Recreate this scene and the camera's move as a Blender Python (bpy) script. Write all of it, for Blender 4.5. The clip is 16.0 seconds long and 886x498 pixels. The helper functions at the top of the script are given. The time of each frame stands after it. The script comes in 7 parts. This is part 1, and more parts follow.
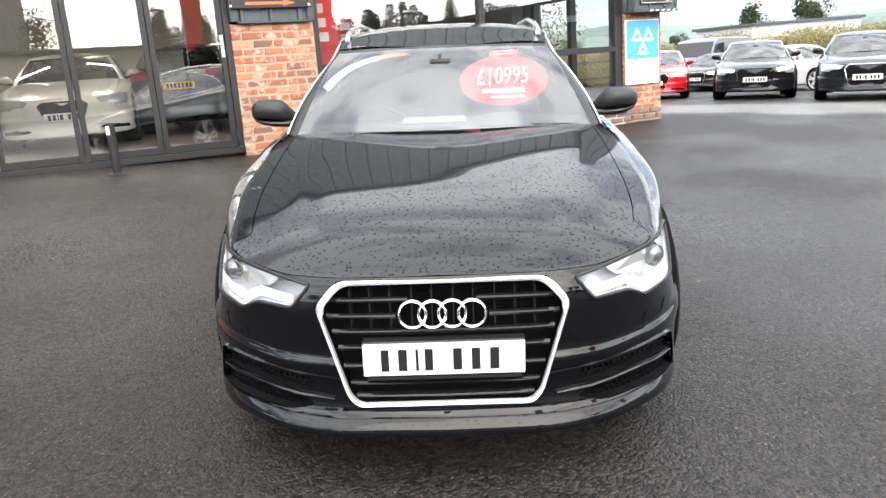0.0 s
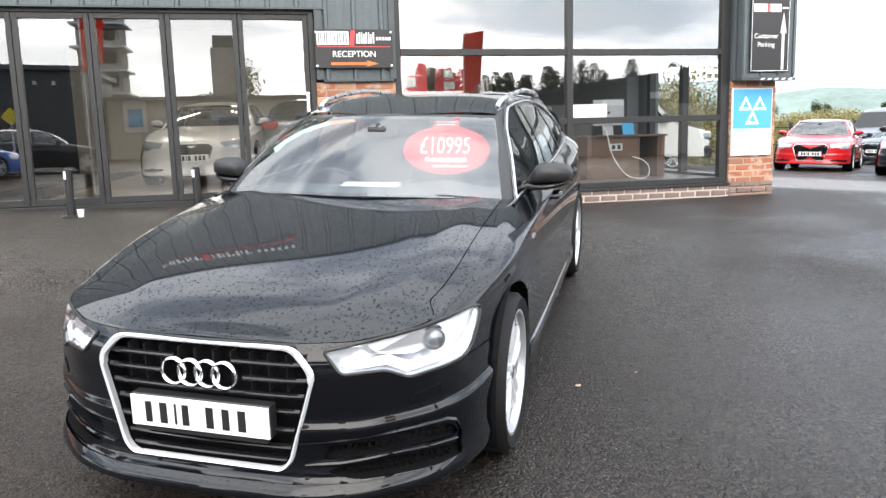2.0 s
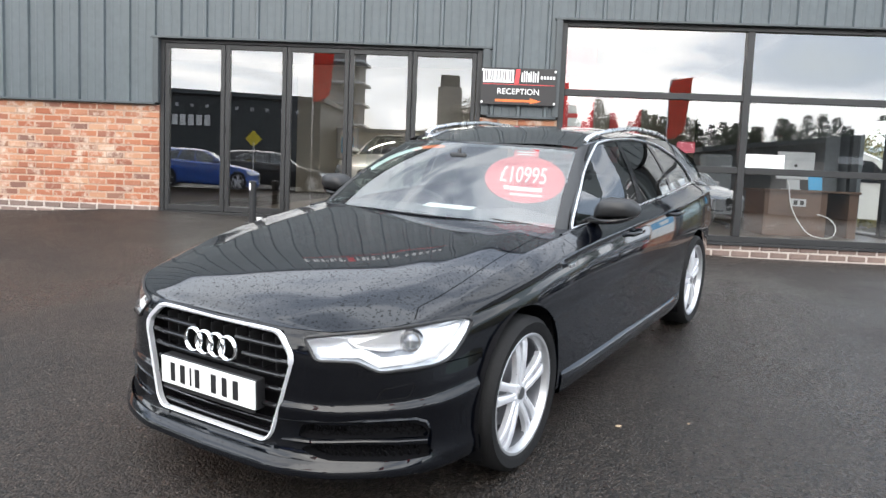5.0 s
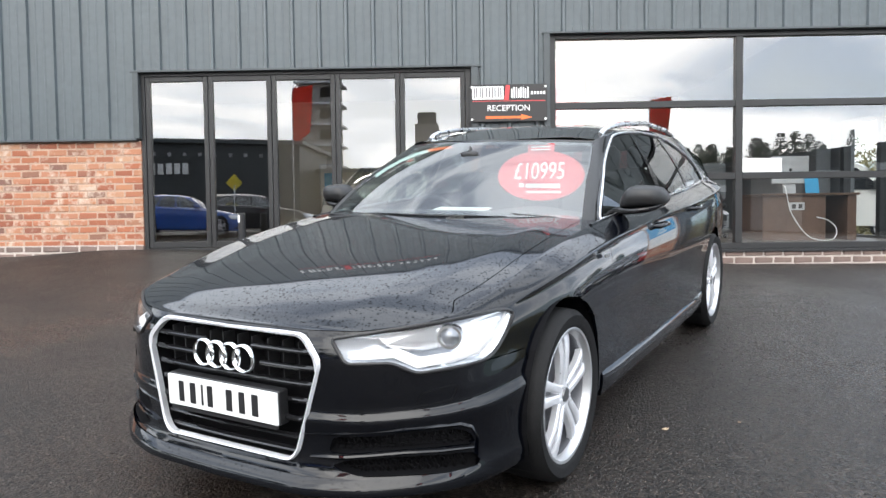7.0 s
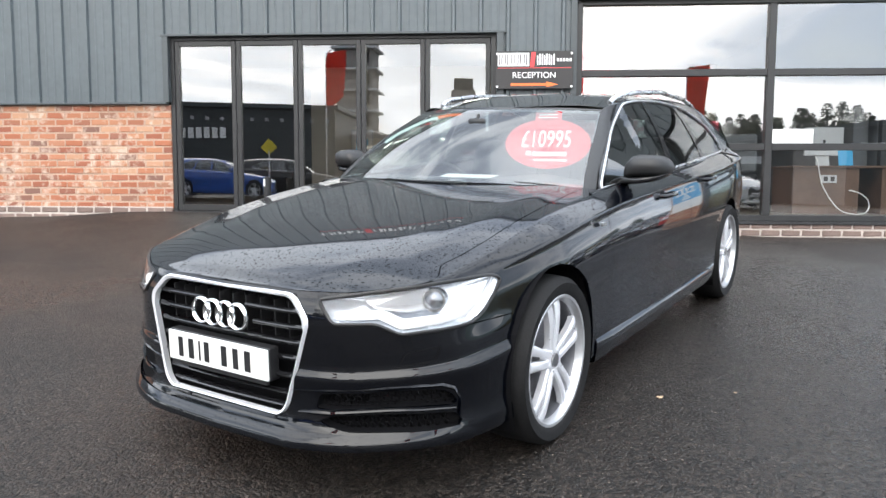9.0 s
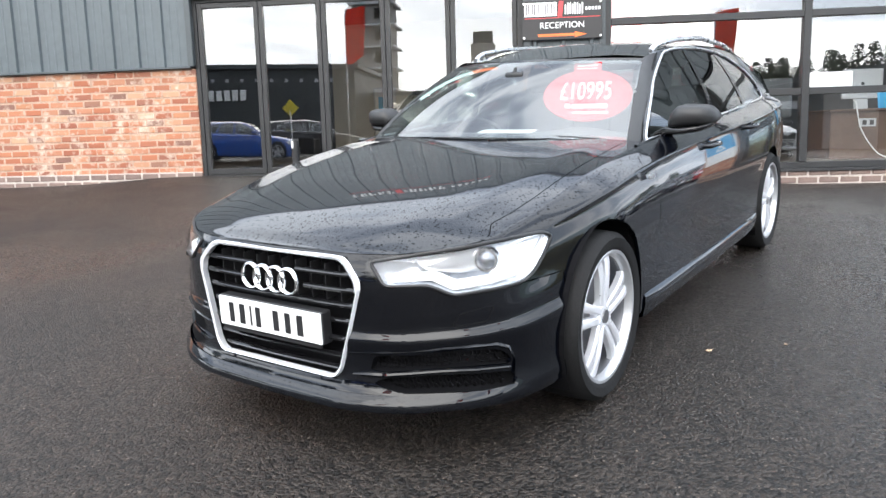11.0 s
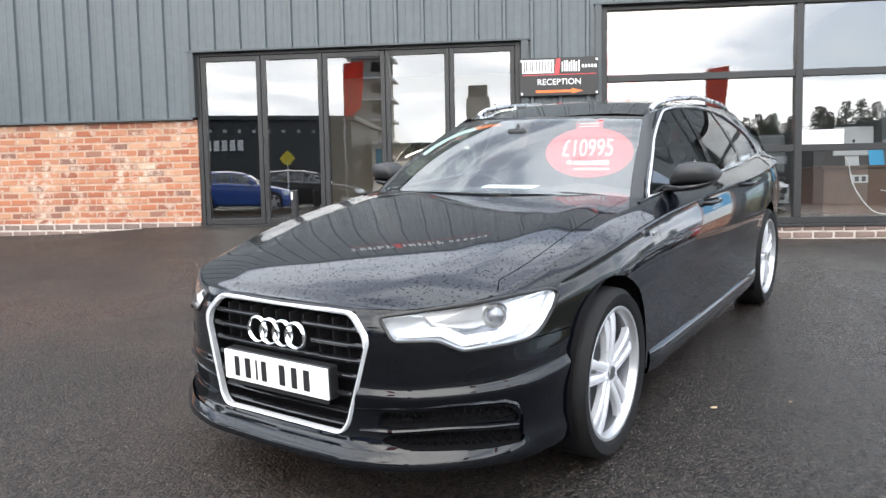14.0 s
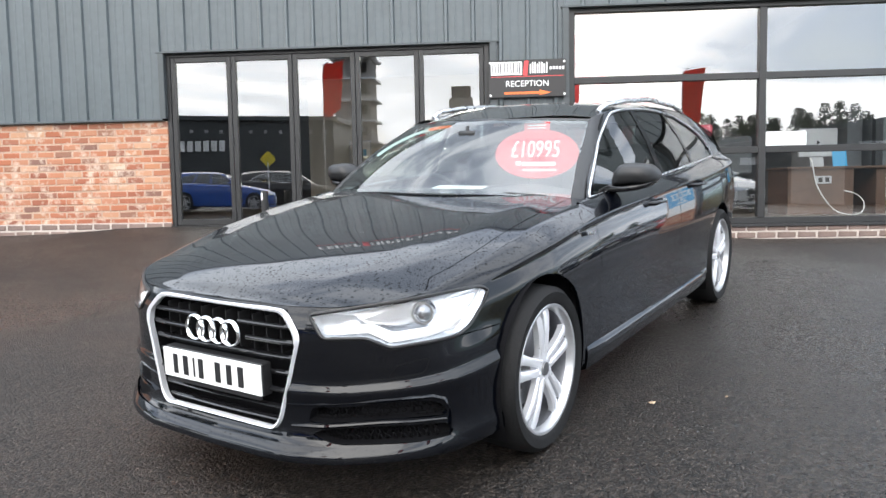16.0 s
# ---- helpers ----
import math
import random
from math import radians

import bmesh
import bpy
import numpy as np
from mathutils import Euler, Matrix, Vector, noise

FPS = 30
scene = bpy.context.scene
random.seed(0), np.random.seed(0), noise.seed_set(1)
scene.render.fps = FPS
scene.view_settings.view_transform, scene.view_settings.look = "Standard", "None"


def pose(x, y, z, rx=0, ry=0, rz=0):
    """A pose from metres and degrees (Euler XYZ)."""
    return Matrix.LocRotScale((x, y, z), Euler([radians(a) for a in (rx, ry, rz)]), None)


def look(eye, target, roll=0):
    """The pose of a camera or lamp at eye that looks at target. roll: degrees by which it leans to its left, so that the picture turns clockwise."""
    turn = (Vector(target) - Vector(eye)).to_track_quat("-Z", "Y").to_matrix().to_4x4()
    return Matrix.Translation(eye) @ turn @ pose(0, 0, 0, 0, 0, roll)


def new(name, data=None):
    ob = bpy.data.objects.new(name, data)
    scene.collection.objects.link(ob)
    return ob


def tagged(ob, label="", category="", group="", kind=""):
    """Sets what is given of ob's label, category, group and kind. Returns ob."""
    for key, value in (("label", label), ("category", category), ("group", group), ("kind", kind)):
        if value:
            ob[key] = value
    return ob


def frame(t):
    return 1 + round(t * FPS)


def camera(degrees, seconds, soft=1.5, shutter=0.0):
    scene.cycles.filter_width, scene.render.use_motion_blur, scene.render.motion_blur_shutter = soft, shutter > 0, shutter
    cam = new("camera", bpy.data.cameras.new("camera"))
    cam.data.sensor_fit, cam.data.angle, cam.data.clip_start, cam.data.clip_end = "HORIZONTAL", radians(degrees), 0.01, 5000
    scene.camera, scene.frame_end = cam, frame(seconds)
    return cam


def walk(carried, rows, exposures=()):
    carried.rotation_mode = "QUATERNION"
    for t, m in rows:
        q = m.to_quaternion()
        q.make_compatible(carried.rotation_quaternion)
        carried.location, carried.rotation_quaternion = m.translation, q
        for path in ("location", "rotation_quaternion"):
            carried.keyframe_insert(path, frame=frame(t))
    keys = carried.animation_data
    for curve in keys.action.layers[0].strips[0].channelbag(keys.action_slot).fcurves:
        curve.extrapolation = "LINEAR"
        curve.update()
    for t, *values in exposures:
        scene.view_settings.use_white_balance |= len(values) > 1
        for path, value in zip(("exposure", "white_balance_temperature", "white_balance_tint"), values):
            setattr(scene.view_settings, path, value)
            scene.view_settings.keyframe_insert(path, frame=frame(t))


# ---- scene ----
cam = camera(61.2, 16.0)
PATH = [
    (0, (-5.14, -8.634, 1.331), (-4.268, -6.893, 0.873), -4.2),
    (0.5, (-4.873, -8.859, 1.352), (-4.119, -7.057, 0.927), -3.1),
    (1, (-4.552, -8.988, 1.304), (-3.903, -7.136, 0.922), -0.5),
    (1.5, (-4.247, -9.065, 1.345), (-3.572, -7.218, 0.983), 1.2),
    (2, (-3.887, -9.131, 1.347), (-3.435, -7.206, 1.047), -1.6),
    (2.5, (-3.67, -9.08, 1.323), (-3.403, -7.111, 1.093), 1.4),
    (3, (-3.477, -9.091, 1.336), (-3.378, -7.102, 1.153), 1.1),
    (3.5, (-3.343, -9.188, 1.331), (-3.381, -7.194, 1.179), 2.6),
    (4, (-3.319, -9.334, 1.32), (-3.305, -7.341, 1.153), 2.5),
    (4.5, (-3.183, -9.378, 1.303), (-3.209, -7.388, 1.111), 2.9),
    (4.7, (-3.103, -9.387, 1.292), (-3.194, -7.399, 1.091), 3.1),
    (6.8, (-3.309, -9.135, 1.067), (-3.361, -7.137, 0.982), -0.8),
    (7, (-3.303, -9.131, 1.063), (-3.363, -7.134, 0.97), -0.7),
    (7.5, (-3.264, -9.151, 1.068), (-3.354, -7.157, 0.941), -0.3),
    (8, (-3.218, -9.165, 1.069), (-3.331, -7.174, 0.921), 0.6),
    (8.5, (-3.181, -9.174, 1.074), (-3.311, -7.185, 0.915), 0.4),
    (9, (-3.136, -9.175, 1.058), (-3.291, -7.189, 0.879), 0.2),
    (9.2, (-3.117, -9.17, 1.052), (-3.285, -7.187, 0.857), 0.4),
    (11.3, (-3.272, -9.138, 1.065), (-3.497, -7.172, 0.77), -1.9),
    (11.5, (-3.303, -9.124, 1.065), (-3.537, -7.159, 0.778), -1.8),
    (12, (-3.385, -9.104, 1.062), (-3.626, -7.136, 0.803), -1.1),
    (12.5, (-3.437, -9.091, 1.061), (-3.656, -7.116, 0.831), -1.7),
    (13, (-3.436, -9.107, 1.066), (-3.635, -7.127, 0.867), -1.0),
    (13.5, (-3.376, -9.142, 1.08), (-3.57, -7.16, 0.9), -0.1),
    (14, (-3.28, -9.164, 1.085), (-3.478, -7.18, 0.925), -1.1),
    (14.5, (-3.186, -9.187, 1.097), (-3.38, -7.202, 0.944), -0.3),
    (15, (-3.106, -9.209, 1.097), (-3.29, -7.222, 0.955), -0.1),
    (15.5, (-3.069, -9.223, 1.094), (-3.238, -7.235, 0.954), -0.2),
    (16, (-3.082, -9.214, 1.081), (-3.242, -7.226, 0.922), -1.1),
]
walk(cam, [(t, look(eye, target, roll)) for t, eye, target, roll in PATH], ((0.0, 0.15, 6950, 11), (1.5, 0.08, 6850, 11), (2.5, -0.06, 6600, 10), (4.0, -0.14, 6550, 10), (7.5, -0.2, 6500, 10), (9.0, -0.1, 6500, 10), (11.5, 0.12, 6450, 10), (12.5, 0.04, 6450, 10), (14.0, -0.05, 6500, 10), (16.0, -0.08, 6500, 10)))
SUN_DIR = (-0.18, -0.79, 0.585)


# ---------------------------------------------------------------- world and light
def make_world():
    w = bpy.data.worlds.new("overcast_sky")
    scene.world = w
    w.use_nodes = True
    nt = w.node_tree
    nt.nodes.clear()
    out = nt.nodes.new("ShaderNodeOutputWorld")
    bg = nt.nodes.new("ShaderNodeBackground")
    sky = nt.nodes.new("ShaderNodeTexSky")
    sky.sky_type = "NISHITA"
    sky.sun_disc = False
    sky.sun_elevation = math.asin(SUN_DIR[2])
    sky.sun_rotation = math.atan2(SUN_DIR[0], SUN_DIR[1])
    sky.air_density, sky.dust_density = 1.2, 2.0
    hsv = nt.nodes.new("ShaderNodeHueSaturation")
    hsv.inputs["Saturation"].default_value = 0.75
    hsv.inputs["Value"].default_value = 0.10
    nt.links.new(sky.outputs[0], hsv.inputs["Color"])
    tc = nt.nodes.new("ShaderNodeTexCoord")
    mp = nt.nodes.new("ShaderNodeMapping")
    mp.inputs["Scale"].default_value = (1.0, 1.0, 3.2)
    nt.links.new(tc.outputs["Generated"], mp.inputs["Vector"])
    n1 = nt.nodes.new("ShaderNodeTexNoise")
    n1.inputs["Scale"].default_value, n1.inputs["Detail"].default_value = 2.6, 7.0
    n1.inputs["Roughness"].default_value, n1.inputs["Distortion"].default_value = 0.55, 0.5
    nt.links.new(mp.outputs[0], n1.inputs["Vector"])
    cover = nt.nodes.new("ShaderNodeValToRGB")
    cover.color_ramp.elements[0].position, cover.color_ramp.elements[0].color = 0.36, (0.45, 0.45, 0.45, 1)
    cover.color_ramp.elements[1].position, cover.color_ramp.elements[1].color = 0.50, (1, 1, 1, 1)
    nt.links.new(n1.outputs["Fac"], cover.inputs[0])
    shade = nt.nodes.new("ShaderNodeValToRGB")
    shade.color_ramp.elements[0].position, shade.color_ramp.elements[0].color = 0.42, (0.58, 0.66, 0.78, 1)
    shade.color_ramp.elements[1].position, shade.color_ramp.elements[1].color = 0.57, (1.34, 1.33, 1.30, 1)
    nt.links.new(n1.outputs["Fac"], shade.inputs[0])
    mix = nt.nodes.new("ShaderNodeMix")
    mix.data_type = "RGBA"
    nt.links.new(cover.outputs[0], mix.inputs["Factor"])
    nt.links.new(hsv.outputs[0], mix.inputs["A"])
    # the cloud deck is more even overhead than towards the horizon
    up = nt.nodes.new("ShaderNodeSeparateXYZ")
    nt.links.new(tc.outputs["Generated"], up.inputs[0])
    lid = nt.nodes.new("ShaderNodeMapRange")
    lid.interpolation_type = "SMOOTHSTEP"
    lid.inputs["From Min"].default_value, lid.inputs["From Max"].default_value = 0.22, 0.55
    lid.inputs["To Max"].default_value = 0.72
    nt.links.new(up.outputs["Z"], lid.inputs["Value"])
    even = nt.nodes.new("ShaderNodeMix")
    even.data_type = "RGBA"
    even.inputs["B"].default_value = (0.93, 0.955, 0.99, 1)
    nt.links.new(lid.outputs[0], even.inputs["Factor"])
    nt.links.new(shade.outputs[0], even.inputs["A"])
    nt.links.new(even.outputs["Result"], mix.inputs["B"])
    # brighter round the veiled sun, bluer and darker away from it
    toward = nt.nodes.new("ShaderNodeVectorMath")
    toward.operation = "DOT_PRODUCT"
    toward.inputs[1].default_value = SUN_DIR
    nt.links.new(tc.outputs["Generated"], toward.inputs[0])
    veil = nt.nodes.new("ShaderNodeValToRGB")
    veil.color_ramp.elements[0].position, veil.color_ramp.elements[0].color = 0.15, (0.42, 0.45, 0.51, 1)
    veil.color_ramp.elements[1].position, veil.color_ramp.elements[1].color = 0.96, (1.08, 1.07, 1.05, 1)
    for p, c in ((0.50, (0.62, 0.65, 0.69)), (0.80, (0.90, 0.95, 1.01)), (0.90, (0.99, 1.0, 1.02))):
        veil.color_ramp.elements.new(p).color = (*c, 1)
    half = nt.nodes.new("ShaderNodeMath")
    half.operation = "MULTIPLY_ADD"
    half.inputs[1].default_value, half.inputs[2].default_value = 0.5, 0.5
    nt.links.new(toward.outputs["Value"], half.inputs[0])
    nt.links.new(half.outputs[0], veil.inputs[0])
    glow = nt.nodes.new("ShaderNodeMix")
    glow.data_type, glow.blend_type = "RGBA", "MULTIPLY"
    # the low sky stays bright all round
    sepz = nt.nodes.new("ShaderNodeSeparateXYZ")
    nt.links.new(tc.outputs["Generated"], sepz.inputs[0])
    high = nt.nodes.new("ShaderNodeMapRange")
    high.interpolation_type = "SMOOTHSTEP"
    high.inputs["From Min"].default_value, high.inputs["From Max"].default_value = 0.05, 0.45
    high.inputs["To Min"].default_value, high.inputs["To Max"].default_value = 0.75, 1.0
    nt.links.new(sepz.outputs["Z"], high.inputs["Value"])
    nt.links.new(high.outputs[0], glow.inputs["Factor"])
    nt.links.new(mix.outputs["Result"], glow.inputs["A"])
    nt.links.new(veil.outputs[0], glow.inputs["B"])
    nt.links.new(glow.outputs["Result"], bg.inputs[0])
    bg.inputs[1].default_value = 4.2
    nt.links.new(bg.outputs[0], out.inputs[0])


make_world()
sun = new("sun", bpy.data.lights.new("sun", "SUN"))
sun.data.energy, sun.data.angle, sun.data.color = 1.25, radians(50), (1.0, 0.965, 0.91)
sun.matrix_world = look((0, 0, 30), (-SUN_DIR[0] * 10, -SUN_DIR[1] * 10, 30 - SUN_DIR[2] * 10))


# ---------------------------------------------------------------- materials
def nodes_of(name):
    m = bpy.data.materials.new(name)
    m.use_nodes = True
    nt = m.node_tree
    return m, nt, nt.nodes["Principled BSDF"]


def mat(name, color, rough=0.5, metal=0.0, vary=0.15, scale=6.0, bump=0.0, bump_scale=60.0, coat=0.0, rvary=0.1, spec=None, per_piece=0.0):
    """A surface with colour varied at two scales, roughness variation and fine relief."""
    m, nt, b = nodes_of(name)
    tc = nt.nodes.new("ShaderNodeTexCoord")
    n1 = nt.nodes.new("ShaderNodeTexNoise")
    n1.inputs["Scale"].default_value, n1.inputs["Detail"].default_value = scale, 4.0
    n2 = nt.nodes.new("ShaderNodeTexNoise")
    n2.inputs["Scale"].default_value, n2.inputs["Detail"].default_value = scale * 9.0, 3.0
    for n in (n1, n2):
        nt.links.new(tc.outputs["Object"], n.inputs["Vector"])
    add = nt.nodes.new("ShaderNodeMath")
    add.operation = "ADD"
    nt.links.new(n1.outputs["Fac"], add.inputs[0])
    nt.links.new(n2.outputs["Fac"], add.inputs[1])
    last = add.outputs[0]
    if per_piece:
        oi = nt.nodes.new("ShaderNodeObjectInfo")
        ma = nt.nodes.new("ShaderNodeMath")
        ma.operation = "MULTIPLY_ADD"
        ma.inputs[1].default_value = per_piece
        nt.links.new(oi.outputs["Random"], ma.inputs[0])
        nt.links.new(last, ma.inputs[2])
        last = ma.outputs[0]
    ramp = nt.nodes.new("ShaderNodeValToRGB")
    lo = tuple(max(0.0, c * (1 - vary)) for c in color)
    hi = tuple(min(1.0, c * (1 + vary)) for c in color)
    ramp.color_ramp.elements[0].position, ramp.color_ramp.elements[0].color = 0.35, (*lo, 1)
    ramp.color_ramp.elements[1].position, ramp.color_ramp.elements[1].color = 0.68, (*hi, 1)
    half = nt.nodes.new("ShaderNodeMath")
    half.operation = "MULTIPLY"
    half.inputs[1].default_value = 0.5 if not per_piece else 1.0 / (2.0 + per_piece)
    nt.links.new(last, half.inputs[0])
    nt.links.new(half.outputs[0], ramp.inputs[0])
    nt.links.new(ramp.outputs[0], b.inputs["Base Color"])
    mr = nt.nodes.new("ShaderNodeMapRange")
    mr.inputs["To Min"].default_value = max(0.0, rough - rvary)
    mr.inputs["To Max"].default_value = min(1.0, rough + rvary)
    nt.links.new(n1.outputs["Fac"], mr.inputs["Value"])
    nt.links.new(mr.outputs[0], b.inputs["Roughness"])
    b.inputs["Metallic"].default_value = metal
    if spec is not None:
        b.inputs["Specular IOR Level"].default_value = spec
    if coat:
        b.inputs["Coat Weight"].default_value = coat
        b.inputs["Coat Roughness"].default_value = 0.03
    if bump:
        nb = nt.nodes.new("ShaderNodeTexNoise")
        nb.inputs["Scale"].default_value, nb.inputs["Detail"].default_value = bump_scale, 3.0
        nt.links.new(tc.outputs["Object"], nb.inputs["Vector"])
        bp = nt.nodes.new("ShaderNodeBump")
        bp.inputs["Strength"].default_value = bump
        bp.inputs["Distance"].default_value = 0.01
        nt.links.new(nb.outputs["Fac"], bp.inputs["Height"])
        nt.links.new(bp.outputs[0], b.inputs["Normal"])
    return m


def glass_mat(name, tint=(1, 1, 1), rough=0.0, ior=1.5, clear=0.86, boost=1.0):
    """A thin pane: clear with Fresnel gloss."""
    m, nt, b = nodes_of(name)
    out = nt.nodes["Material Output"]
    nt.nodes.remove(b)
    tr = nt.nodes.new("ShaderNodeBsdfTransparent")
    tr.inputs[0].default_value = (*[c * clear for c in tint], 1)
    gl = nt.nodes.new("ShaderNodeBsdfGlossy")
    gl.inputs["Roughness"].default_value = rough
    fr = nt.nodes.new("ShaderNodeLayerWeight")
    fr.inputs["Blend"].default_value = 0.5
    p5 = nt.nodes.new("ShaderNodeMath")
    p5.operation = "POWER"
    p5.inputs[1].default_value = 5.0
    nt.links.new(fr.outputs["Facing"], p5.inputs[0])
    f0 = min(0.9, boost * ((ior - 1) / (ior + 1)) ** 2)
    mu = nt.nodes.new("ShaderNodeMath")
    mu.operation, mu.use_clamp = "MULTIPLY_ADD", True
    mu.inputs[1].default_value, mu.inputs[2].default_value = 1.0 - f0, f0
    nt.links.new(p5.outputs[0], mu.inputs[0])
    mx = nt.nodes.new("ShaderNodeMixShader")
    nt.links.new(mu.outputs[0], mx.inputs[0])
    nt.links.new(tr.outputs[0], mx.inputs[1])
    nt.links.new(gl.outputs[0], mx.inputs[2])
    nt.links.new(mx.outputs[0], out.inputs["Surface"])
    return m


def paint_mat(name, color, drops=0.0, metal=0.0, rough=0.25):
    """Car lacquer under a clear coat, with dried rain spots where drops is set."""
    m, nt, b = nodes_of(name)
    tc = nt.nodes.new("ShaderNodeTexCoord")
    b.inputs["Base Color"].default_value = (*color, 1)
    b.inputs["Metallic"].default_value = metal
    b.inputs["Roughness"].default_value = rough
    b.inputs["Coat Weight"].default_value = 1.0
    b.inputs["Coat Roughness"].default_value = 0.02
    b.inputs["Coat IOR"].default_value = 1.46
    if max(color) < 0.05:
        b.inputs["Coat Tint"].default_value = (0.93, 0.96, 1.0, 1)
    b.inputs["Specular IOR Level"].default_value = 0.06 if max(color) < 0.05 else 0.4
    n = nt.nodes.new("ShaderNodeTexNoise")
    n.inputs["Scale"].default_value, n.inputs["Detail"].default_value = 3.0, 5.0
    nt.links.new(tc.outputs["Object"], n.inputs["Vector"])
    if drops:
        v = nt.nodes.new("ShaderNodeTexVoronoi")
        v.inputs["Scale"].default_value = 92.0
        v.inputs["Randomness"].default_value = 1.0
        nt.links.new(tc.outputs["Object"], v.inputs["Vector"])
        size = nt.nodes.new("ShaderNodeMapRange")
        size.inputs["From Min"].default_value, size.inputs["From Max"].default_value = 0.15, 1.0
        size.inputs["To Min"].default_value, size.inputs["To Max"].default_value = 0.0, 0.56
        nt.links.new(v.outputs["Color"], size.inputs["Value"])
        less = nt.nodes.new("ShaderNodeMath")
        less.operation = "SUBTRACT"
        nt.links.new(size.outputs[0], less.inputs[0])
        nt.links.new(v.outputs["Distance"], less.inputs[1])
        dome = nt.nodes.new("ShaderNodeMapRange")
        dome.inputs["From Min"].default_value, dome.inputs["From Max"].default_value = 0.0, 0.12
        nt.links.new(less.outputs[0], dome.inputs["Value"])
        geo = nt.nodes.new("ShaderNodeNewGeometry")
        sep = nt.nodes.new("ShaderNodeSeparateXYZ")
        nt.links.new(geo.outputs["Normal"], sep.inputs[0])
        up = nt.nodes.new("ShaderNodeMapRange")
        up.inputs["From Min"].default_value, up.inputs["From Max"].default_value = 0.35, 0.8
        nt.links.new(sep.outputs["Z"], up.inputs["Value"])
        dm = nt.nodes.new("ShaderNodeMath")
        dm.operation = "MULTIPLY"
        nt.links.new(dome.outputs[0], dm.inputs[0])
        nt.links.new(up.outputs[0], dm.inputs[1])
        inv = nt.nodes.new("ShaderNodeMath")
        inv.operation = "MULTIPLY_ADD"
        inv.inputs[1].default_value, inv.inputs[2].default_value = -drops, 1.0
        nt.links.new(dm.outputs[0], inv.inputs[0])
        nt.links.new(inv.outputs[0], b.inputs["Coat Weight"])
    rr = nt.nodes.new("ShaderNodeMapRange")
    rr.inputs["To Min"].default_value, rr.inputs["To Max"].default_value = 0.01, 0.05
    nt.links.new(n.outputs["Fac"], rr.inputs["Value"])
    nt.links.new(rr.outputs[0], b.inputs["Coat Roughness"])
    return m


def asphalt_mat():
    m, nt, b = nodes_of("wet_asphalt")
    tc = nt.nodes.new("ShaderNodeTexCoord")
    def noise_node(scale, detail=4.0):
        n = nt.nodes.new("ShaderNodeTexNoise")
        n.inputs["Scale"].default_value, n.inputs["Detail"].default_value = scale, detail
        nt.links.new(tc.outputs["Object"], n.inputs["Vector"])
        return n
    big, mid, fine, blot = noise_node(0.45, 6), noise_node(15.0, 6), noise_node(190.0, 2), noise_node(55.0, 3)
    v = nt.nodes.new("ShaderNodeTexVoronoi")
    v.inputs["Scale"].default_value = 76.0
    nt.links.new(tc.outputs["Object"], v.inputs["Vector"])
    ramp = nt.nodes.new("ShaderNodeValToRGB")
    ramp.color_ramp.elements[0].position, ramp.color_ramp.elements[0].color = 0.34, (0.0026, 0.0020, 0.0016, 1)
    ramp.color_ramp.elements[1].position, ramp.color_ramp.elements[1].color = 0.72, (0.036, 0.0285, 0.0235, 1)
    a = nt.nodes.new("ShaderNodeMix")
    a.data_type = "FLOAT"
    a.inputs["Factor"].default_value = 0.72
    nt.links.new(mid.outputs["Fac"], a.inputs["A"])
    nt.links.new(v.outputs["Color"], a.inputs["B"])
    nt.links.new(a.outputs["Result"], ramp.inputs[0])
    # pale chippings strewn through the dark binder
    chip = nt.nodes.new("ShaderNodeTexVoronoi")
    chip.inputs["Scale"].default_value = 70.0
    nt.links.new(tc.outputs["Object"], chip.inputs["Vector"])
    few = nt.nodes.new("ShaderNodeMapRange")
    few.inputs["From Min"].default_value, few.inputs["From Max"].default_value = 0.62, 1.0
    few.inputs["To Min"].default_value, few.inputs["To Max"].default_value = 0.0, 0.42
    nt.links.new(chip.outputs["Color"], few.inputs["Value"])
    inside = nt.nodes.new("ShaderNodeMath")
    inside.operation = "GREATER_THAN"
    nt.links.new(few.outputs[0], inside.inputs[0])
    nt.links.new(chip.outputs["Distance"], inside.inputs[1])
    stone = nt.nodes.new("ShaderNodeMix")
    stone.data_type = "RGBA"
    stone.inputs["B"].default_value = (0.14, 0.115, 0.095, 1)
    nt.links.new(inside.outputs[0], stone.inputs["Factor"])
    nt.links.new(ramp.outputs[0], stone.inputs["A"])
    # paler stretch before the parked row: wet-ground sky sheen put into the colour
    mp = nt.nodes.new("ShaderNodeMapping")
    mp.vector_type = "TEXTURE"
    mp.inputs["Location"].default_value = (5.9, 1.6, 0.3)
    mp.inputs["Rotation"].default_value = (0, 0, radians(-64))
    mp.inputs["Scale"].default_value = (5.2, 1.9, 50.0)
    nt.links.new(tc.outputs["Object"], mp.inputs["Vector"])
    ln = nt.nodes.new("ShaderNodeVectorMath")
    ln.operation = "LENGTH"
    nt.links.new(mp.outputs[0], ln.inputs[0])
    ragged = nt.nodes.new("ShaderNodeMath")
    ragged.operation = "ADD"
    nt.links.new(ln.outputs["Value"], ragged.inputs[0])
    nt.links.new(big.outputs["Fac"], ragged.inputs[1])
    sheen_patch = nt.nodes.new("ShaderNodeMapRange")
    sheen_patch.inputs["From Min"].default_value, sheen_patch.inputs["From Max"].default_value = 1.55, 1.2
    nt.links.new(ragged.outputs[0], sheen_patch.inputs["Value"])
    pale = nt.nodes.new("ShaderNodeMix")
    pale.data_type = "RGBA"
